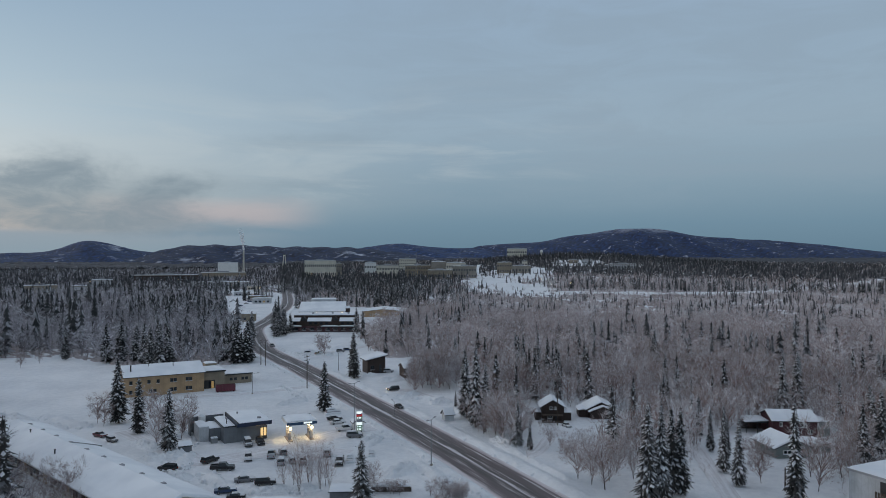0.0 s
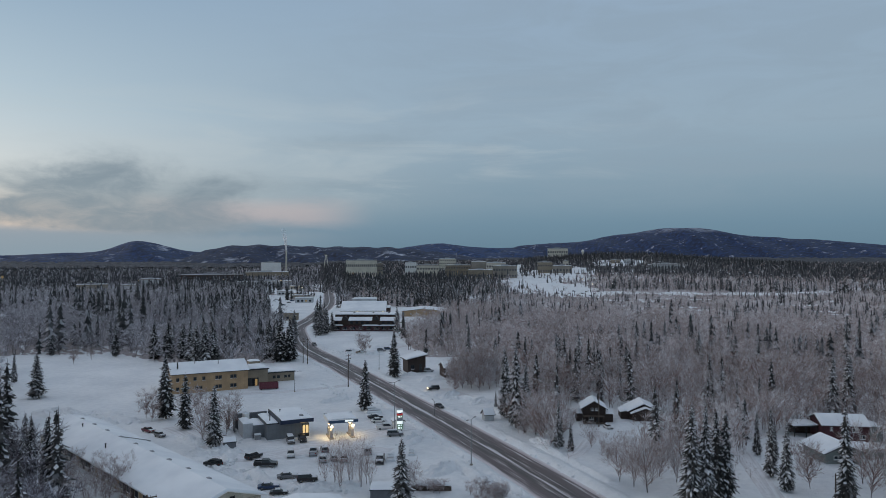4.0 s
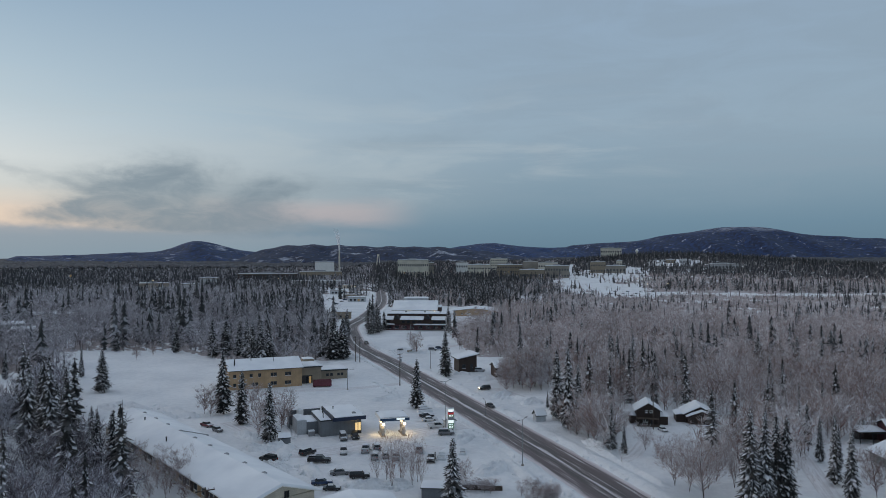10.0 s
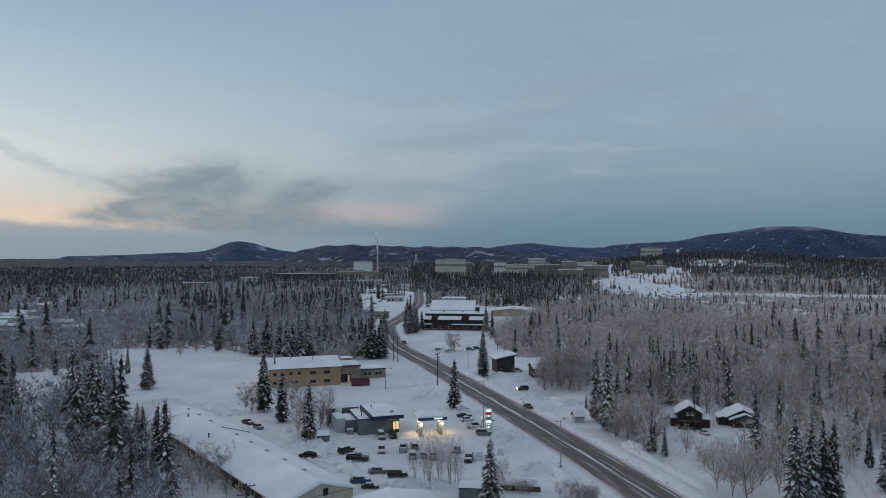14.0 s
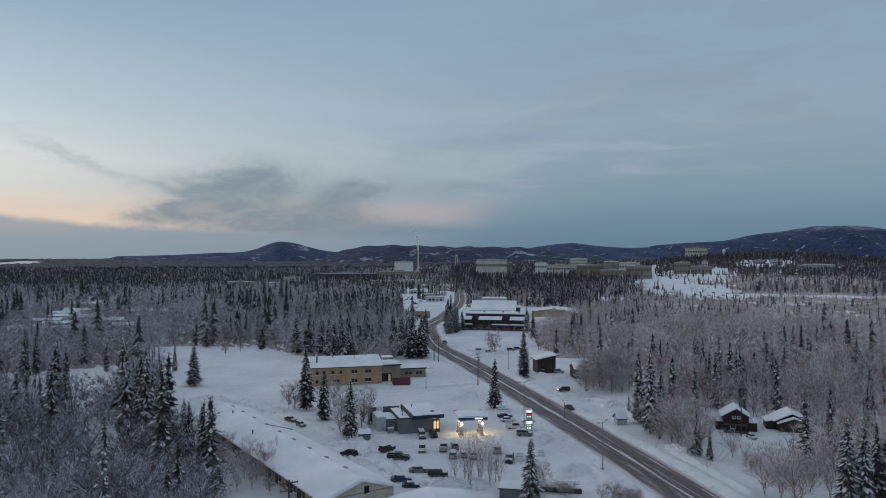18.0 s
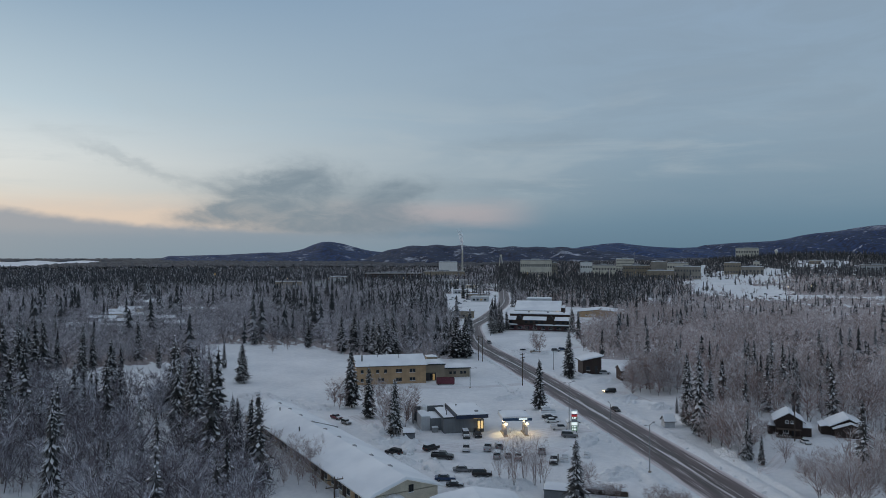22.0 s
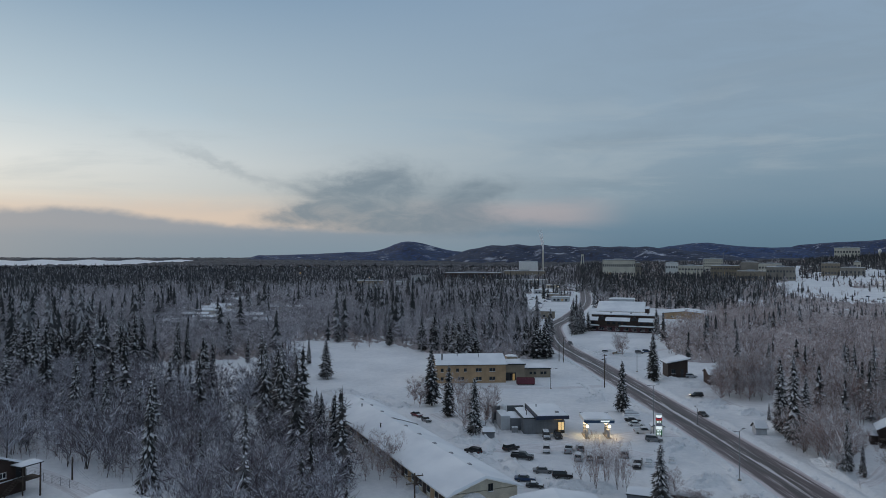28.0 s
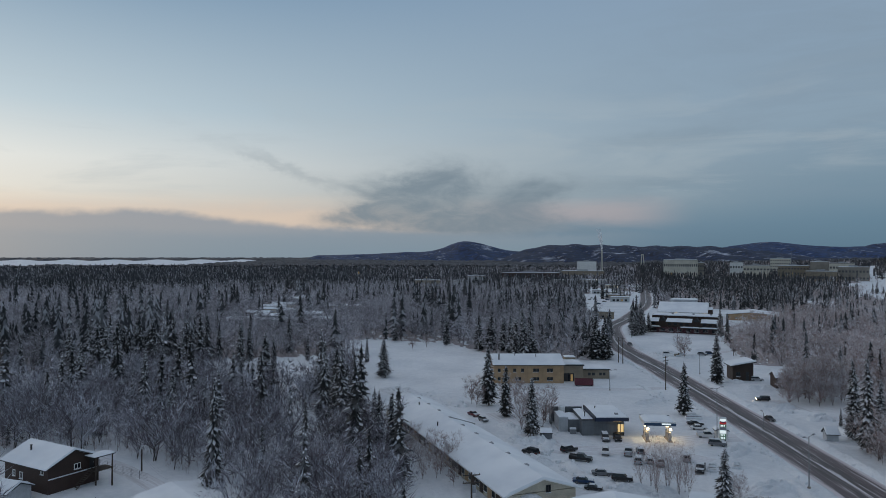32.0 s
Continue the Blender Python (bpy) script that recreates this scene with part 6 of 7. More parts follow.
part("cap", Shape().box(-3.6, 3.6, -2, 2, 38, 42), PALE_CONCRETE, tower)
tower.matrix_world = tower.matrix_world @ Matrix.Diagonal((0.8, 0.8, 0.85, 1))
wt = thing("water_tower", *polar(-35.07, 1170), 0, "lit yellow water tower above the trees", "tower")
part("legs", Shape().tube((0, 0, -1), (0, 0, 12), 0.5, 0.4, 8), STEEL, wt)
part("bulb", Shape().tube((0, 0, 11.5), (0, 0, 12.8), 0.9, 1.5, 10).tube((0, 0, 12.8), (0, 0, 15), 1.5, 1.0, 10), WINDOW_GLOW, wt, "yellow lit bulb")
dish = thing("dish_antenna", *polar(8.38, 1010), 0, "white dish antenna on the snowfield", "antenna")
part("mount", Shape().tube((0, 0, -1), (0, 0, 5), 0.6, 0.4, 8), STEEL, dish)
part("reflector", Shape().tube((0, 0, 6.5), (-0.9, -1.4, 7.4), 0.4, 2.2, 16, False), WHITE_PAINT, dish)
dome = thing("dome", *polar(7.9, 1560), 0, "white dome on the hilltop", "dome")
part("drum", Shape().tube((0, 0, -1), (0, 0, 14), 2.4, 2.4, 12), PALE_CONCRETE, dome)
part("shell", Shape().tube((0, 0, 14), (0, 0, 17), 3.4, 3.0, 14).tube((0, 0, 17), (0, 0, 19), 3.0, 0.8, 14), WHITE_PAINT, dome)

# low homes among the trees of the western suburb
rng_t = random.Random(5)
for k, (x, y, L, W) in enumerate(HOMES):
    house("mobile_home", x, y, 28 + rng_t.uniform(-8, 8), L, W, 3.0, 4.0, (PALE_WALL, BROWN_WALL, CREAM_WALL, MINT_WALL)[k % 4], "low home under snow among frosted trees", 130 + k, "x", 0.4,
          (("S", -L * 0.25, 1.1, 1.2, 1.0), ("S", L * 0.2, 1.1, 1.2, 1.0)), (("S", 0.3),), group="homes in the western suburb")
for k, (x, y, m, lab) in enumerate(((-189, 720, CREAM_WALL, "cream"), (-163, 640, PALE_WALL, "pale"), (-178, 680, TAN_WALL, "tan"), (-215, 760, PALE_WALL, "pale"), (-240, 900, CREAM_WALL, "cream"))):
    sh = thing("roadside_shop", x, y, 10, lab + " flat-roofed roadside shop with lit windows", "shop")
    walls(sh, 16, 12, 4.2, m)
    flat_roof(sh, -8, 8, -6, 6, 4.2, CONCRETE, 150 + k)
    for u in (-5, -1.5, 2, 5.5):
        window(sh, "S", 16, 12, u, 0.9, 2.0, 1.7, DARK_TRIM, WINDOW_GLOW if u == 2 else GLASS)

# ---- vehicles ----
PAINTS = {"black": (0.012, 0.012, 0.014), "grey": (0.16, 0.165, 0.175), "silver": (0.38, 0.39, 0.41), "white": (0.68, 0.69, 0.70), "red": (0.13, 0.014, 0.026),
          "blue": (0.02, 0.05, 0.12), "tan": (0.30, 0.26, 0.20)}
for key in list(PAINTS):
    PAINTS[key] = painted("car_paint_" + key, PAINTS[key], 0.3, 0.1, 2.0)
HEADLIGHT = painted("headlight_glass", (0.6, 0.6, 0.58), 0.15, 0.05)
TAILLIGHT = painted("taillight_glass", (0.25, 0.01, 0.01), 0.2, 0.05)
HEADLIGHT_ON = glow_material("headlight_on", (1.0, 0.72, 0.40), 20.0)

PROFILES = {  # side outlines: body and cabin, length along x with the front at +x
    "sedan": ([(-2.3, 0.35), (2.3, 0.35), (2.35, 0.6), (2.2, 0.82), (1.0, 0.92), (-1.5, 0.95), (-2.3, 0.9), (-2.38, 0.6)], [(-1.6, 0.93), (0.95, 0.92), (0.25, 1.4), (-0.95, 1.42)], 1.75),
    "suv": ([(-2.25, 0.42), (2.25, 0.42), (2.32, 0.7), (2.2, 1.02), (1.1, 1.1), (-2.2, 1.12), (-2.32, 0.7)], [(-2.2, 1.1), (1.05, 1.1), (0.45, 1.72), (-2.05, 1.76)], 1.85),
    "pickup": ([(-2.75, 0.5), (2.75, 0.5), (2.8, 0.8), (2.65, 1.1), (1.4, 1.16), (-2.7, 1.12), (-2.8, 0.8)], [(-0.9, 1.14), (1.35, 1.15), (0.75, 1.82), (-0.75, 1.84)], 1.95),
    "van": ([(-2.35, 0.4), (2.35, 0.4), (2.45, 0.7), (2.2, 1.05), (1.5, 1.15), (-2.35, 1.15), (-2.4, 0.7)], [(-2.35, 1.15), (1.5, 1.15), (0.8, 1.85), (-2.25, 1.88)], 1.9),
}


def car(kind, paint, snow, label, lit=False):
    """A parked car at the origin, its parts under an empty. snow: 0 bare, 1 dusted, 2 buried."""
    body, cabin, W = PROFILES[kind]
    c = new("car" if kind in ("sedan", "suv") else kind)
    tagged(c, label, "car" if kind in ("sedan", "suv") else kind, "parked vehicles")
    shell = Shape().prism(body, -W / 2, W / 2)
    part("body", shell, PAINTS[paint], c)
    top = max(z for x, z in cabin)
    glasshouse = Shape()
    n = len(cabin)
    side = [(x, -W / 2 + (0.06 if z < 1.2 else 0.22), z) for x, z in cabin] + [(x, W / 2 - (0.06 if z < 1.2 else 0.22), z) for x, z in cabin]
    glasshouse.add(side, [tuple(range(n)), tuple(range(2 * n - 1, n - 1, -1))] + [(i, n + i, n + (i + 1) % n, (i + 1) % n) for i in range(n)])
    part("window_band", glasshouse, GLASS, c, "dark window glass")
    xs = [x for x, z in cabin if z > top - 0.1]
    part("roof_panel", Shape().box(min(xs) - 0.1, max(xs) + 0.1, -W / 2 + 0.2, W / 2 - 0.2, top - 0.06, top + 0.03, 0.02), PAINTS[paint], c)
    for x in (body[0][0] + 0.85, body[1][0] - 0.85):
        for y in (-W / 2 + 0.1, W / 2 - 0.1):
            wheel = part("wheel", Shape().tube((x, y - 0.11, 0.34), (x, y + 0.11, 0.34), 0.34, 0.34, 14), RUBBER, c)
            out = -0.13 if y < 0 else 0.13
            part("rim", Shape().tube((x, y + out * 0.8, 0.34), (x, y + out, 0.34), 0.2, 0.17, 10), STEEL, wheel)
    for y in (-W / 2 + 0.28, W / 2 - 0.28):
        z = body[3][1] - 0.28
        part("headlight", Shape().box(body[1][0] - 0.1, body[1][0] + 0.09, y - 0.17, y + 0.17, z, z + 0.17), HEADLIGHT_ON if lit else HEADLIGHT, c, "lit headlight" if lit else "")
        part("taillight", Shape().box(body[0][0] - 0.1, body[0][0] + 0.05, y - 0.12, y + 0.12, z, z + 0.2), TAILLIGHT, c)
    part("bumper", Shape().box(body[1][0] - 0.05, body[1][0] + 0.12, -W / 2 + 0.08, W / 2 - 0.08, 0.38, 0.55), DARK_TRIM, c)
    if kind == "pickup":
        part("bed", Shape().box(-2.62, -1.0, -W / 2 + 0.12, W / 2 - 0.12, 1.125, 1.16), SNOW if snow else DARK_TRIM, c)
        for y in (-W / 2, W / 2 - 0.08):
            part("bed_side", Shape().box(-2.72, -0.95, y, y + 0.08, 1.1, 1.4), PAINTS[paint], c)
        part("tailgate", Shape().box(-2.76, -2.68, -W / 2, W / 2, 1.1, 1.4), PAINTS[paint], c)
    if snow:
        t = 0.12 if snow == 1 else 0.35
        part("roof_snow", Shape().box(min(xs) - 0.12, max(xs) + 0.12, -W / 2 + 0.18, W / 2 - 0.18, top + 0.032, top + 0.05 + t, min(0.1, t * 0.6)), SNOW, c, "cap of snow")
        hood = (max(x for x, z in cabin) + 0.05, body[1][0] - 0.12)
        part("hood_snow", Shape().box(hood[0], hood[1], -W / 2 + 0.1, W / 2 - 0.1, body[3][1] - 0.06, body[3][1] + 0.1 + t * 0.5, 0.08), SNOW, c, "cap of snow")
        if snow == 2:
            part("side_snow", Shape().box(-2.5, 2.5, -W / 2 - 0.25, W / 2 + 0.25, -0.1, 0.9, 0.3), SNOW, c, "drifted snow")
            part("glass_snow", Shape().box(min(x for x, z in cabin) + 0.1, max(x for x, z in cabin) - 0.1, -W / 2 + 0.05, W / 2 - 0.05, 0.95, top + 0.04, 0.3), SNOW, c, "snow over the windows")
    return c


def park(spots):
    made = {}
    for kind, paint, snow, x, y, rot, *rest in spots:
        key = (kind, paint, snow, bool(rest))
        word = {"sedan": "saloon car", "suv": "estate car", "pickup": "pickup truck", "van": "van"}[kind]
        m = pose(x, y, ground_z(x, y) - (0.06 if snow == 2 else 0.02), 0, 0, rot) @ Matrix.Scale(0.82, 4)
        if key in made:
            copy_thing(made[key], m)
        else:
            how = ("bare of snow", "dusted with snow", "buried in snow")[snow]
            made[key] = car(kind, paint, snow, f"{paint} {word} parked on the snowy lot, {how}" if not rest else f"{paint} {word} with lit headlights on snow", bool(rest))
            made[key].matrix_world = m


park((("van", "grey", 1, -43.4, 158.2, -68), ("suv", "black", 0, -41.0, 159.5, -66), ("suv", "white", 0, -40.3, 147.2, -75), ("suv", "black", 1, -47.6, 145.3, 62), ("pickup", "black", 0, -43.4, 140.0, 8),
      ("pickup", "silver", 1, -36.0, 149.2, 100), ("suv", "grey", 1, -34.0, 151.0, 108), ("suv", "silver", 1, -32.8, 144.2, 100), ("suv", "silver", 1, -30.8, 145.4, 106), ("pickup", "silver", 1, -28.5, 144.6, 100),
      ("van", "silver", 1, -24.5, 150.4, 98), ("pickup", "black", 1, -21.0, 144.2, -86), ("sedan", "white", 2, -19.1, 146.4, 95), ("sedan", "white", 2, -15.2, 150.6, 95)))
park((("sedan", "black", 1, -27.9, 182.8, 20), ("sedan", "white", 1, -26.5, 178.6, 22), ("suv", "silver", 2, -29.4, 189.6, 25), ("pickup", "white", 1, -23.6, 171.6, 18), ("suv", "grey", 1, -20.6, 165.4, 10),
      ("sedan", "grey", 1, -37.0, 132.8, 20), ("suv", "black", 1, -32.8, 131.2, 14), ("sedan", "black", 1, -36.0, 123.8, 12), ("sedan", "blue", 1, -38.7, 126.6, 18), ("suv", "black", 0, -54.0, 139.6, 160),
      ("sedan", "red", 1, -80.0, 166.0, -32), ("suv", "grey", 1, -75.2, 161.6, -35), ("sedan", "white", 1, 30.4, 175.4, -70), ("suv", "black", 0, -15.6, 222.6, 205, "lit")))
park((("suv", "silver", 1, -19.8, 257.4, 12), ("sedan", "black", 0, -12.2, 196.8, -64), ("suv", "grey", 0, -79.4, 330.4, -63), ("suv", "white", 1, -58.0, 306.5, 15), ("pickup", "tan", 2, -52.5, 303.8, 30),
      ("suv", "grey", 1, -45.0, 312.0, 10), ("suv", "blue", 1, -42.5, 316.0, 5), ("suv", "blue", 1, -106.8, 76.5, 40)))
lot = random.Random(9)
park([(lot.choice(("sedan", "suv", "van")), lot.choice(("white", "silver", "grey", "red", "blue")), 1, -170 - k * 4.2 + lot.uniform(-1, 1), 600 + (k % 4) * 26 + lot.uniform(-4, 4), lot.uniform(0, 40)) for k in range(16)])
park([(lot.choice(("sedan", "suv")), lot.choice(("grey", "black", "blue")), 1, *polar(5.6 + k * 0.32, 760 + (k % 3) * 45), lot.uniform(-15, 15)) for k in range(12)])

# ---- poles, lamps and wires ----
def utility_pole(x, y, h, rot, label="weathered wooden utility pole with crossarm", arms=1, can=False):
    p = thing("utility_pole", x, y, rot, label, "pole")
    part("pole", Shape().tube((0, 0, -0.6), (0, 0, h), 0.17, 0.11, 10), WOOD, p)
    for k in range(arms):
        z = h - 0.5 - k * 1.1
        arm = part("crossarm", Shape().box(-1.3, 1.3, -0.07, 0.07, z, z + 0.14), WOOD, p)
        for u in (-1.2, -0.5, 0.5, 1.2):
            part("insulator", Shape().tube((u, 0, z + 0.142), (u, 0, z + 0.38), 0.06, 0.04, 6), GREY_PAINT, arm)
    if can:
        part("transformer", Shape().tube((0.35, -0.1, h - 2.9), (0.35, -0.1, h - 1.9), 0.3, 0.3, 12), GREY_PAINT, p, "grey transformer can")
    return p


def street_lamp(x, y, h, rot, arms=2, label="slim steel street lamp", lit=False):
    p = thing("street_lamp", x, y, rot, label, "street lamp")
    part("pole", Shape().tube((0, 0, -0.4), (0, 0, h), 0.11, 0.07, 10), STEEL, p)
    for d in ((-1, 1) if arms == 2 else (1,)):
        part("arm", Shape().tube((0, 0, h - 0.1), (d * 1.5, 0, h + 0.15), 0.05, 0.04, 6), STEEL, p)
        part("lamp_head", Shape().box(min(d * 1.4, d * 2.1), max(d * 1.4, d * 2.1), -0.16, 0.16, h + 0.08, h + 0.24, 0.03), LAMP if lit else GREY_PAINT, p, "warm lit lamp head" if lit else "")
    part("base", Shape().box(-0.25, 0.25, -0.25, 0.25, -0.3, 0.25, 0.05), CONCRETE, p)
    return p


street_lamp(-2.4, 143.0, 9.2, 66)
street_lamp(-20.9, 167.2, 12.2, 60, 2, "tall steel street lamp beside the station sign")
street_lamp(-58.3, 217.3, 6.2, 20, 1, "short steel lamp post in the snowy lot")
street_lamp(-38.6, 262.2, 6.4, 110, 1, "steel lamp with a long arm over the road")
street_lamp(-12.8, 186.0, 4.0, 110, 1, "short post beside the road bank")
street_lamp(-62.0, 352.0, 7.5, 20, 1, "lamp post on the snowy car park")
street_lamp(-86.0, 361.0, 7.5, 20, 1, "lamp post at the car park corner")
for az, r in ((7.81, 960), (10.07, 830), (8.55, 800), (-29.68, 983), (-26.53, 981), (-20.5, 1000), (-16.2, 930), (-14.6, 720)):
    x, y = polar(az, r)
    lampost = street_lamp(x, y, 11.0, 0, 1, "distant street lamp, lit warm yellow", True)
    part("lamp_globe", Shape().tube((1.7, 0, 10.6), (1.7, 0, 11.3), 0.3, 0.3, 8), LAMP, lampost, "bright warm globe")
utility_pole(-43.3, 226.3, 10.5, 64, "wooden utility pole by the road with transformer", 2, True)
utility_pole(-70.6, 275.5, 10.0, 64, "wooden utility pole of a pair by the road", 2)
utility_pole(-68.4, 273.5, 10.0, 64, "wooden utility pole of a pair by the road", 1, True)
utility_pole(-45.3, 93.6, 9.8, 40, "wooden pole with crossarms and transformer behind the long roof", 2, True)
utility_pole(-115.3, 92.9, 4.2, 10, "short wooden pole beside the lane", 0)
utility_pole(-112.9, 84.7, 4.6, 10, "short dark post below the cabin", 0)
utility_pole(28.4, 176.8, 8.0, 0, "thin wooden pole in front of the log cabin", 0)
utility_pole(61.1, 127.2, 4.2, 20, "snow-capped wooden pole in the yard", 0)


def wire(points, sag, label="thin frosted overhead wires", n=12):
    w = thing("overhead_wire", 0, 0, 0, label, "wire", "", 0.0)
    s = Shape()
    for a, b in zip(points, points[1:]):
        a, b = Vector(a), Vector(b)
        for i in range(0 if not s.v else 1, n + 1):
            t = i / n
            x, y, z = a.lerp(b, t) - Vector((0, 0, 4 * sag * t * (1 - t)))
            s.v += [(x - 0.035, y, z), (x, y - 0.035, z + 0.02), (x + 0.035, y, z), (x, y + 0.035, z - 0.02)]
    rings = len(s.v) // 4
    s.f = [(4 * k + q, 4 * k + (q + 1) % 4, 4 * k + 4 + (q + 1) % 4, 4 * k + 4 + q) for k in range(rings - 1) for q in range(4)]
    part("cable", s, FROST_WIRE, w)


FROST_WIRE = painted("frosted_wire", (0.45, 0.47, 0.52), 0.8, 0.1)
for k, off in enumerate((-1.2, 0.0, 1.2)):
    wire([(-43.3 + off, 226.3, 10.2), (-70.6 + off, 275.5, 9.8), (-104 + off, 345, 10.2)], 0.8)
for z in (3.9, 3.4, 2.9):
    wire([(-190, 118, z + 3), (-115.3, 92.9, z), (-96.0, 84.0, z + 0.6)], 1.0)
wire([(28.4, 176.8, 7.6), (4, 196, 8.5)], 0.6)
wire([(28.4, 176.8, 7.4), (60, 196, 8.5)], 0.8)
for k in range(6):
    fen = thing("fence_panel", -124.5 + k * 2.6, 90.6 - k * 0.25, -5, "thin wire fence panel in the snow", "fence", "fence along the lane")
    part("post", Shape().tube((0, 0, -0.3), (0, 0, 1.6), 0.05, 0.05, 6), STEEL, fen)
    for j in range(6):
        part("wire_strand", Shape().box(0.05, 2.55, -0.01, 0.01, 0.2 + j * 0.25, 0.22 + j * 0.25), STEEL, fen)


# ---- heaps of ploughed snow ----
def snow_mound(x, y, rot, L, W, h, seed):
    n = 22
    s = Shape()
    for j in range(n):
        for i in range(n):
            u, v = i / (n - 1) * 2 - 1, j / (n - 1) * 2 - 1
            d = max(0.0, 1 - u * u - v * v)
            z = h * d ** 0.8 * (0.75 + 0.6 * noise.noise((u * 3 + seed, v * 3, seed)) + 0.35 * noise.noise((u * 9, v * 9 + seed, 2)))
            s.v.append((u * L / 2, v * W / 2, max(0.0, z) - 0.12))
    s.f = [tuple(int(q) for q in f[::-1]) for f in quads(n, n)]
    p = new("snow_mound", s.mesh("snow_mound", [SNOW]))
    p.matrix_world = pose(x, y, ground_z(x, y), 0, 0, rot)
    tagged(p, "lumpy heap of ploughed snow at the lot's edge", "snow pile", "ploughed snow heaps")


for k, (x, y, rot, L, W, h) in enumerate(((-55.5, 149, 20, 8, 4.5, 1.7), (-51, 133.5, 40, 9, 5, 1.5), (-30, 127, 10, 8, 4, 1.6), (-24.5, 127.5, 0, 6, 4, 1.5), (-8, 140, 60, 12, 6, 1.6), (-16.5, 162, 70, 8, 4, 1.6),
                                           (-112, 183, -20, 22, 9, 1.8), (-98, 176, -30, 16, 6, 1.2), (-66, 158, -40, 12, 5, 1.4), (-44, 205, 60, 14, 5, 1.0), (-10, 214, 65, 12, 4, 1.5), (-18, 240, 20, 10, 5, 1.6),
                                           (-60, 148, 0, 8, 5, 1.3), (-1, 205, 60, 10, 5, 1.4), (14, 160, -60, 12, 5, 1.4), (-26, 250, 20, 8, 4, 1.2), (-57, 308, 0, 9, 6, 1.8), (-47, 302, 20, 11, 6, 1.6), (-46, 323, 40, 13, 6, 1.4))):
    snow_mound(x, y, rot, L, W, h, k * 1.7)


def berm(line, wide, high, seed, label="low lumpy ridge of ploughed snow"):
    half = wide / 2
    me = ribbon("snow_ridge", spline(line, 0.8), (-half, -half * 0.55, 0, half * 0.5, half), (-0.08, high * 0.7, high, high * 0.6, -0.08), SNOW, 0.9, seed)
    tagged(new("snow_ridge", me), label, "snow bank", "ploughed snow ridges")


berm(((-7.0, 145.5), (-4.6, 142), (-1.5, 136), (0.5, 132)), 3.4, 0.9, 11, "ploughed snow ridge below the street lamp")
berm(((-52, 230), (-50.1, 228.1), (-44, 216), (-39, 206)), 1.8, 0.4, 12)
berm(((-59, 154), (-56, 151.5), (-53.5, 148), (-52.5, 142)), 3.2, 1.0, 13)
berm(((-46, 137), (-41, 131), (-36, 127.5), (-31, 125.5)), 3.2, 0.9, 14)
berm(((-105, 186), (-96, 180), (-88, 174)), 5.0, 1.3, 15)
berm(((-14.5, 165), (-16, 160), (-17.5, 156)), 2.6, 0.9, 16)
berm(((-14, 214), (-9, 211), (-4, 209), (2, 204)), 2.6, 0.8, 17)
berm(((2, 197), (5, 190), (6.5, 184)), 2.2, 0.6, 18)
berm(((12, 160), (18, 146), (24, 132)), 2.8, 0.8, 19)
berm(((-66, 176), (-60, 165), (-55, 158)), 2.4, 0.7, 20)


def tracked(line, wide, seed, label):
    half = wide / 2
    me = ribbon("driveway", spline(line, 2.5), (-half, -half * 0.5, 0, half * 0.5, half), (0.012, 0.03, 0.035, 0.03, 0.012), PACKED, 0.0, seed)
    structure("driveway", me, label, "driveway")


def clods(lines, each, seed):
    """Broken lumps of snow thrown up along the ploughed edges."""
    rng = np.random.default_rng(seed)
    V, F = [], []
    for line, wide, size in lines:
        path = spline(line, each)
        off = sides(path)
        for p, q in zip(path, off):
            for _ in range(2):
                x, y = p + q * rng.normal(0, wide * 0.5) + rng.normal(0, each * 0.4, 2)
                r = size * rng.uniform(0.35, 1.0) ** 2 + 0.08
                k = len(V)
                z = ground_z(x, y) + r * 0.25
                turn = rng.uniform(0, math.tau)
                for i in range(5):
                    a, b = turn + i * 1.257, r * rng.uniform(0.7, 1.2)
                    V.append((x + math.cos(a) * b, y + math.sin(a) * b, z - r * 0.4))
                for i in range(5):
                    a, b = turn + i * 1.257 + 0.5, r * rng.uniform(0.45, 0.85)
                    V.append((x + math.cos(a) * b, y + math.sin(a) * b, z + r * rng.uniform(0.25, 0.6)))
                V.append((x, y, z + r * rng.uniform(0.5, 0.85)))
                for i in range(5):
                    j = (i + 1) % 5
                    F += [(k + i, k + j, k + 5 + i), (k + j, k + 5 + j, k + 5 + i), (k + 5 + i, k + 5 + j, k + 10)]
    me = fast_mesh("snow_clods", np.array(V), np.array(F), [SNOW])
    tagged(new("snow_clods", me), "broken lumps of ploughed snow along the edges", "snow", "", "stuff")


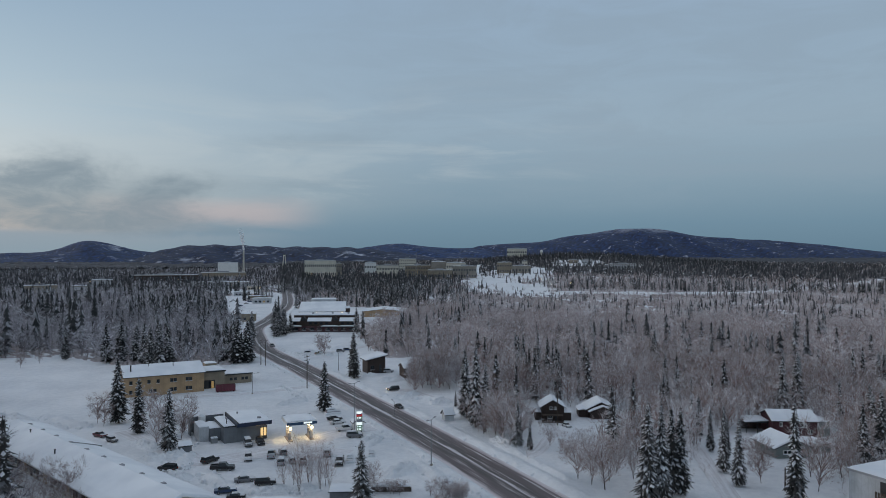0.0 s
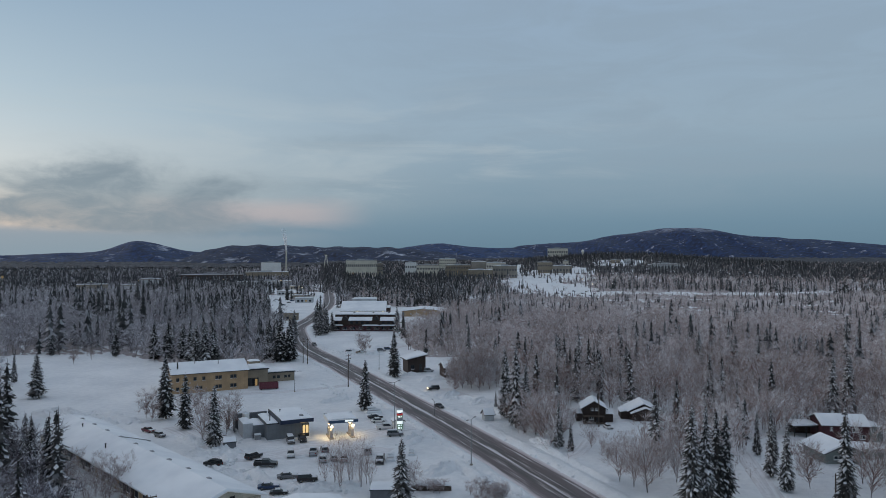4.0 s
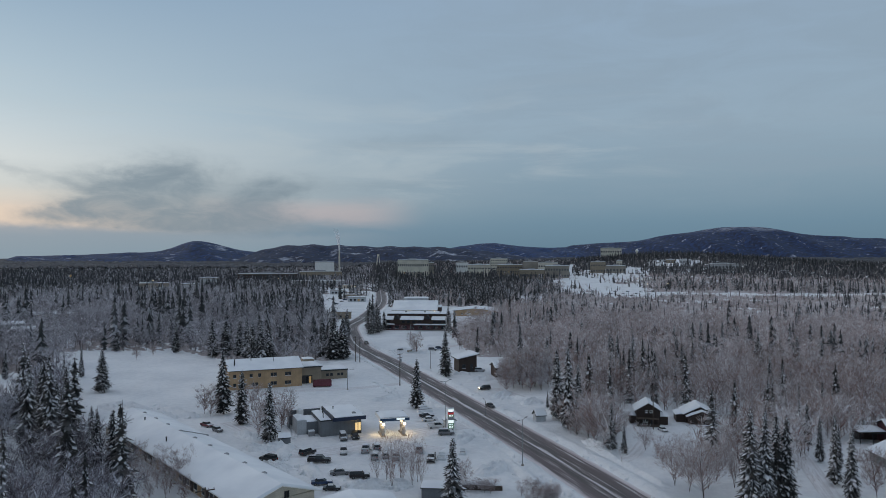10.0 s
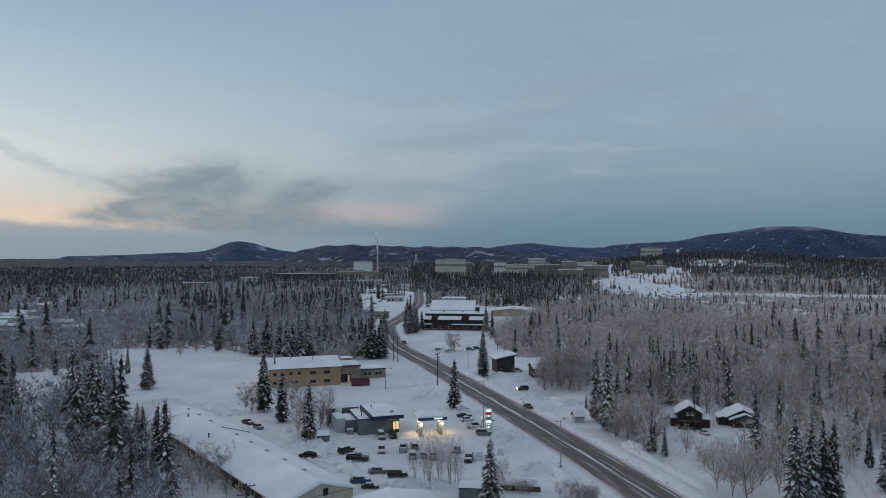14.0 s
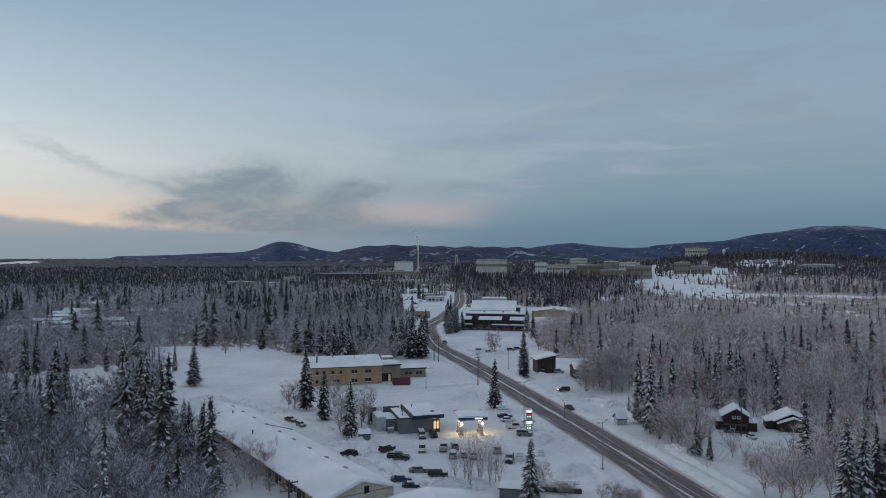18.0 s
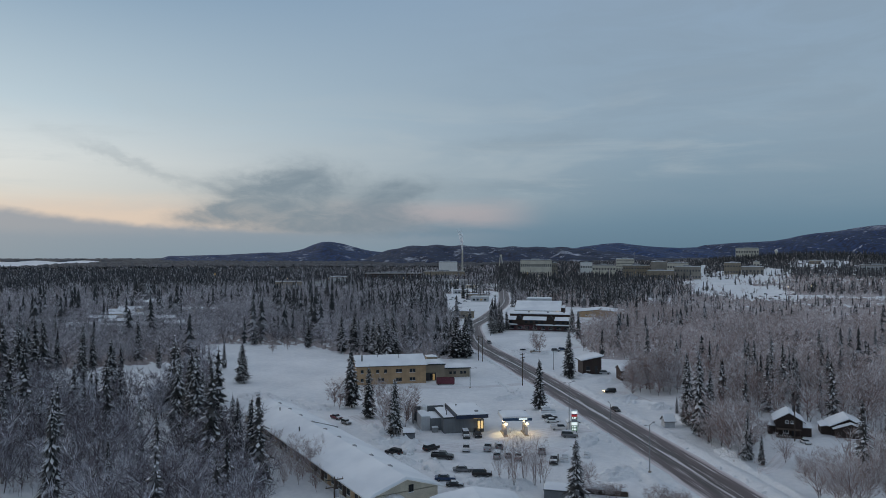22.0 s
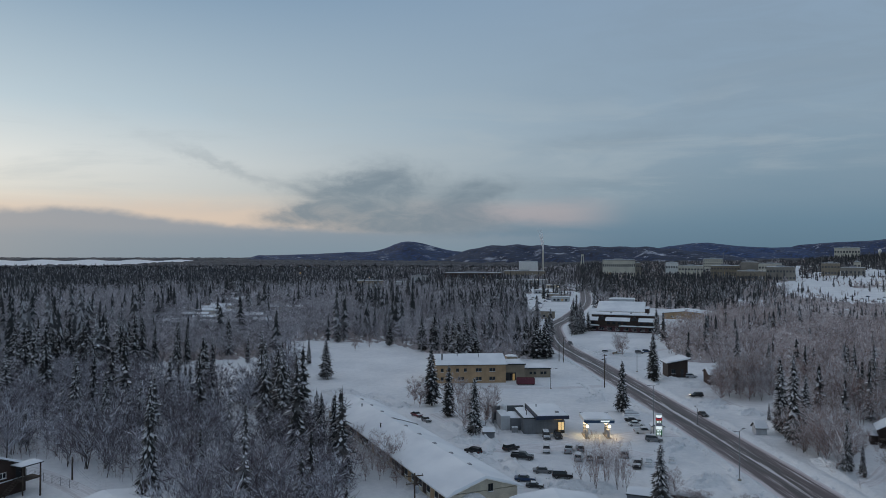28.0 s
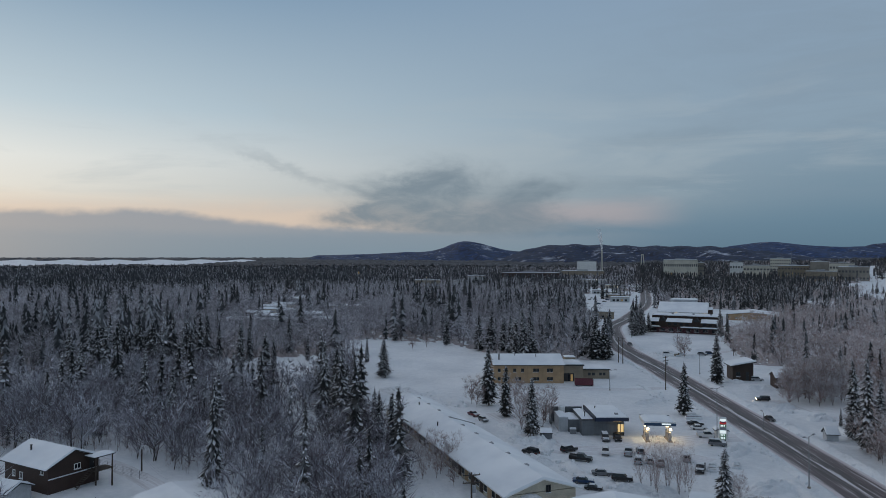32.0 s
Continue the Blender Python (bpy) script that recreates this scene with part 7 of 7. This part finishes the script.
clods((([tuple(p - q * 7.2) for p, q in zip(MIDDLE[20:100:4], sides(MIDDLE)[20:100:4])], 0.9, 0.5), ([tuple(p + q * 7.6) for p, q in zip(MIDDLE[20:100:4], sides(MIDDLE)[20:100:4])], 1.3, 0.65),
       (((-59, 154), (-56, 151.5), (-53.5, 148), (-52.5, 142), (-52, 134)), 2.6, 0.9), (((-46, 137), (-41, 131), (-36, 127.5), (-24, 127)), 2.2, 0.8), (((-105, 186), (-96, 180), (-88, 174)), 3.5, 0.8),
       (((-118, 186), (-112, 183), (-104, 180)), 3.5, 0.8), (((-7, 145.5), (-4.6, 142), (-1.5, 136), (0.5, 132)), 1.8, 0.7), (((-14.5, 165), (-16, 160), (-17.5, 156)), 1.8, 0.7),
       (((-14, 214), (-9, 211), (-4, 209), (2, 204)), 2.0, 0.7), (((-52, 230), (-44, 216), (-39, 206)), 1.6, 0.5), (((-66, 176), (-60, 165), (-55, 158)), 1.6, 0.6), (((-63, 308), (-54, 303), (-46, 309)), 2.6, 0.8)), 0.55, 77)
tracked(((-13, 178), (-24, 170), (-33, 158), (-37, 154), (-50, 146), (-62, 158), (-76, 172)), 7.0, 21, "packed snow lane through the petrol station lot")
tracked(((-20, 152), (-32, 155.5), (-42, 156)), 5.0, 22, "packed snow lane before the pumps")
tracked(((-36, 236), (-48, 226), (-60, 218), (-74, 213)), 4.0, 23, "packed snow drive to the yellow building")
tracked(((48, 112), (51, 130), (54.2, 149.4), (57.7, 167.2), (66, 170), (76, 165)), 3.6, 24, "packed snow lane to the houses among the spruces")
tracked(((-17, 222), (-12, 224), (-4, 212), (6, 206), (14, 214)), 4.0, 25, "packed snow lane beside the birch clump")
tracked(((-240, 103), (-176, 92), (-134, 94), (-112, 90), (-95, 84)), 4.0, 26, "packed snow lane past the cabin")
tracked(((-70, 310), (-56, 309), (-44, 318), (-36, 332)), 4.0, 27, "packed snow lane over the small car park")
tracked(((28, 172), (24, 163), (20, 152), (14, 146)), 3.0, 28, "packed snow drive to the log cabin")
pile = thing("lumber_pile", -9.4, 127.9, 2, "dark pile of boards under a snow cap", "lumber")
for k in range(5):
    part("board", Shape().box(-3.6 + k * 0.15, 3.7 - k * 0.2, -0.9 + k * 0.3, -0.62 + k * 0.3, -0.1, 0.75 + 0.06 * (k % 3)), WOOD, pile)
part("snow_cap", lumpy_snow([(-3.4, 0.88), (3.4, 0.88)], -0.85, 0.7, 0.35, 33), SNOW, pile)


# ---- single trees ----
def tree_kinds(count, build, names, mats, seed, label, category):
    """Model trees 1 m tall, each an empty with its parts, kept as the first of its copies."""
    rng = np.random.default_rng(seed)
    out = []
    for _ in range(count):
        v, f, m = build(rng)
        shade = rng.uniform(0.2, 0.8)
        meshes = []
        for k, (nm, mat) in enumerate(zip(names, mats)):
            on = f[m == k]
            used, flat = np.unique(on, return_inverse=True)
            meshes.append((nm, fast_mesh(nm, v[used], flat.reshape(-1, 3), [mat], tone=np.full(len(used), shade))))
        out.append((meshes, label, category))
    return out


def grow(name, kinds, spots, seed, group, girth=1.0):
    rng = random.Random(seed)
    for x, y, h, *more in spots:
        broad = more[0] if more else girth
        meshes, label, category = rng.choice(kinds)
        t = new(name)
        wide = h * rng.uniform(0.88, 1.12) * broad
        t.matrix_world = pose(x, y, ground_z(x, y) - 0.1, 0, 0, rng.uniform(0, 360)) @ Matrix.Diagonal((wide, wide, h, 1))
        tagged(t, ("tall " if h > 15 else "") + label, category, group)
        for nm, me in meshes:
            tagged(part(nm, me, None, t), kind="stuff" if nm != "trunk" else "")


SPRUCES = tree_kinds(5, lambda r: spruce(r, 36, 9, 2, 0.68), ("crown", "bough_snow", "trunk"), (NEEDLES, TREE_SNOW, BARK), 31, "dark spruce with snow on its drooping boughs", "spruce")
THIN_BIRCHES = tree_kinds(3, lambda r: birch(r, 40, 11, 0.0028, 0.15), ("crown", "hoar_frost", "trunk"), (TWIGS, FROST, BARK), 33, "thin bare birch with see-through frosted twigs", "birch")
TWIGGY = tree_kinds(3, lambda r: birch(r, 50, 18, 0.0042, 0.42), ("crown", "hoar_frost", "trunk"), (TWIGS, FROST, BARK), 36, "bare birch with dense frosted twigs", "birch")
BIRCHES = tree_kinds(4, lambda r: birch(r, 60, 22, 0.0058, 0.55), ("crown", "hoar_frost", "trunk"), (TWIGS, FROST, BARK), 32, "bare birch with fine frosted twigs", "birch")
grow("spruce", SPRUCES, ((-236.5, 142.5, 15.6), (-258.4, 160.7, 12.5), (-249.5, 158.1, 15.0), (-239.3, 156.6, 13.6), (-166.7, 110.7, 18.0), (-166.2, 113.1, 19.5), (-173.3, 120.2, 19.7), (-197.3, 133.1, 21.7),
                         (-199.8, 141.8, 21.3), (-190.0, 137.1, 22.2), (-146.8, 106.4, 9.0), (-187.7, 138.3, 21.1), (-174.1, 131.9, 24.0), (-213.0, 164.0, 18.0), (-230.8, 183.4, 17.2), (-142.9, 115.8, 19.9),
                         (-222.2, 180.2, 16.5), (-213.6, 177.5, 15.0), (-219.1, 189.7, 17.6), (-132.4, 115.3, 16.1), (-172.2, 154.6, 22.9), (-223.1, 204.4, 18.0), (-130.2, 122.6, 13.3), (-257.4, 249.7, 14.8)), 41, "spruces of the south-west wood", 1.15)
grow("spruce", SPRUCES, ((-89.4, 85.9, 22, 0.9), (-271.1, 255.5, 13.7), (-206.5, 201.3, 16.3), (-189.4, 194.9, 19.1), (-196.1, 206.9, 16.6), (-150.6, 166.3, 18.5, 1.4), (-150.0, 168.7, 16.4), (-105.0, 136.2, 22.4),
                         (-105.8, 140.9, 19.1), (-95.3, 129.7, 21.7), (-90.0, 127.1, 14.9), (-85.6, 124.5, 11.5), (-83.7, 125.5, 13.9), (-80.0, 121.8, 14.3), (-83.0, 130.9, 11.3), (-90.9, 99.4, 10.9), (-155.3, 227.3, 10.9),
                         (-181.5, 104.8, 9.0), (-156.3, 91.4, 6.0), (-278.6, 251.5, 12.9), (-171.4, 147.1, 9.0), (-106.5, 147.3, 14.3), (-73.4, 106.0, 5.8), (-178.2, 219.9, 10.5), (-197.2, 231.3, 17.4)), 40, "spruces of the south-west wood", 1.1)
grow("spruce", SPRUCES, ((-132.3, 204.0, 13.5, 2.2), (-81.9, 179.4, 17.3), (-72.2, 169.0, 13.9), (-59.2, 153.9, 13.9), (-32.3, 192.8, 14.2), (-30.6, 244.7, 16.4), (-13.7, 118.4, 11.9, 1.5),
                         (-182.4, 291.0, 9.5), (-153.8, 289.4, 13.5), (-108.3, 263, 17.7), (-105.4, 264, 18.8), (-102.5, 266, 17.7), (-87.7, 283.7, 16.7), (-80.9, 280, 18.6), (-77.2, 281, 17.7),
                         (-133, 281, 16), (-127, 280, 17), (-121, 279, 16), (-116, 276, 17), (-96, 377 - 20, 15), (-89, 383, 13), (-86, 387, 14), (-47, 386, 15), (-87.3, 372.4, 13.4, 2.0), (-84.9, 378.3, 11.2, 2.0), (-84.1, 393.1, 11.0, 2.0), (-85.1, 408.9, 9.1, 2.0)), 42, "spruces round the lots", 1.6)
grow("spruce", SPRUCES, ((8.0, 174.5, 20.5), (6.1, 184.7, 18.7), (10.9, 183.6, 14.8), (16.4, 156.7, 10.8), (18.9, 154.5, 6.3), (38.0, 234.3, 12.0), (35.1, 122.2, 17.6), (37.5, 122.2, 17.0), (40.1, 125.1, 15.7),
                         (41.8, 125.4, 15.9), (48.0, 180.8, 8.6), (95.2, 278.1, 10.9), (80.0, 270.8, 11.1), (64.9, 328.6, 9.6), (54.5, 138.3, 13.2), (54.0, 130.0, 12.9), (60.3, 121.5, 17.5), (85.0, 178, 18.5),
                         (89.5, 180, 18.4), (25.4, 247.0, 7.4), (3.5, 198.5, 4.7), (37.1, 284.2, 6.3), (55.7, 338.8, 9.4), (81.0, 137.0, 14.1), (84.3, 136.9, 16.3), (57.5, 153.0, 9.5, 1.0), (59.5, 149.0, 9.0, 1.0), (92.0, 152.0, 13), (96.0, 160, 14), (131.3, 214.5, 13.6), (107.5, 214.6, 12.8)), 43, "spruces by the cabins", 1.15)
grow("birch", TWIGGY, ((-69.2, 172.8, 9), (-63.0, 157.0, 9), (-61.2, 168.0, 10), (-65, 165, 9), (-87.0, 179.2, 8), (-84, 176, 7), 
                        (-159.5, 268.4, 7), (-158.8, 279.8, 7), (-63.5, 116, 6), (-70, 121, 6), (-76, 125.5, 6), (-50, 300, 10), (-52, 304, 9), (-14, 128, 5), (-12.5, 130, 5), (-77, 186, 8), (-79, 183, 7), (-60, 163, 9)), 44, "birches of the lots")
grow("birch", BIRCHES, ((-6.9, 226, 11), (-2.9, 238.5, 11), (1.6, 248, 11), (-8.4, 219.0, 9), (-5, 232, 11), (0, 230, 11), (3, 239, 10.5), (-4, 244, 10), (-1, 222, 9), (4, 229, 9.5), (-9, 231, 9), (-4, 226, 10), (1, 235, 11), (-7, 238, 9), (5, 234, 9), (2, 225, 8)), 45, "birch clump by the road", 1.15)
grow("birch", TWIGGY, ((27.3, 130.9, 10), (25.4, 134.1, 9),
                        (29.2, 127.8, 10), (33.6, 137.8, 9), (23.7, 157.8, 6), (58.8, 131.7, 9), (69.8, 135.3, 12), (66.8, 126.8, 11), (31, 133, 9), (36, 134, 9), (12, 168, 10), (14, 166, 9), (15, 171, 10), (17, 163, 8), (38, 152, 7), (43, 150, 7), (80.5, 141.5, 9), (82.5, 139, 10), (85, 143, 9), (79, 137, 8), (76, 133, 7), (87, 150, 9), (91, 146, 9), (63, 140, 6), (69, 175, 9), (74, 181, 9), (86, 176, 9), (92, 172, 9)), 46, "birches by the cabins")
grow("shrub", THIN_BIRCHES, [(-82 + k * 2.9 + (k * 37 % 5) * 0.3, 393.6 + (k % 3) * 0.5, 1.8 + (k * 7 % 5) * 0.35) for k in range(13)], 47, "shrubs before the shop row", 1.6)
brush = random.Random(6)
grow("shrub", TWIGGY, [(brush.uniform(-3, 5), brush.uniform(121, 126), brush.uniform(1.8, 3.4)) for k in range(14)] + [(brush.uniform(-14, -5), brush.uniform(125.5, 130), brush.uniform(1.5, 3)) for k in range(9)]
     + [(brush.uniform(9, 20), brush.uniform(163, 176), brush.uniform(3, 7)) for k in range(10)] + [(brush.uniform(22, 36), brush.uniform(140, 160), brush.uniform(1.5, 4)) for k in range(10)], 48, "roadside brush", 1.35)
for k, x in enumerate((-74, -66.5, -52, -45)):
    grow("shrub", THIN_BIRCHES, [(x, 397.5 + (k % 2), 3.4)], 49 + k, "shrubs before the shop row", 1.4)
grow("birch", THIN_BIRCHES, ((-25.1, 132.2, 9), (-26.2, 129, 10), (-23.0, 131.6, 8), (-27.6, 131, 8), (-24, 128.5, 9), (-22, 127.5, 8), (-21.5, 130.2, 9), (-28.6, 128, 8), (-25.5, 126, 8), (-20.5, 128.6, 7), ), 58, "birches of the lots", 0.6)
grow("spruce", SPRUCES, ((45.1, 345.0, 10.9), (56.2, 346.7, 10.5), (59.8, 317.4, 12.7), (37.7, 236.7, 13.0), (25.7, 237.5, 9.7), (77.7, 261.3, 16.1), (93.9, 272.0, 13.3), (22.4, 354.8, 11.4), (53.2, 350.0, 8.8), (59.5, 333.3, 10.1), (58.2, 256.3, 11.2), (99.0, 262.7, 12.0), (67.7, 217.1, 13.0), (52.1, 195.5, 6.6), (4.8, 281.2, 11.0), (77.8, 373.5, 9.5)), 61, "spruces of the birch slope", 1.25)
grow("birch", TWIGGY, ((-78.6, 134.3, 5.2), (-69.8, 127.5, 6.4), (-64.2, 123.1, 7.6), (-65.4, 114.3, 5.8), (-78.1, 127.9, 7.0), (-58.4, 113.3, 5.2), (-64.2, 118.8, 6.4), (-72.1, 120.6, 7.6), (-67.5, 120.6, 5.8), (-81.8, 130.6, 7.0)), 62, "birches behind the long building", 0.8)
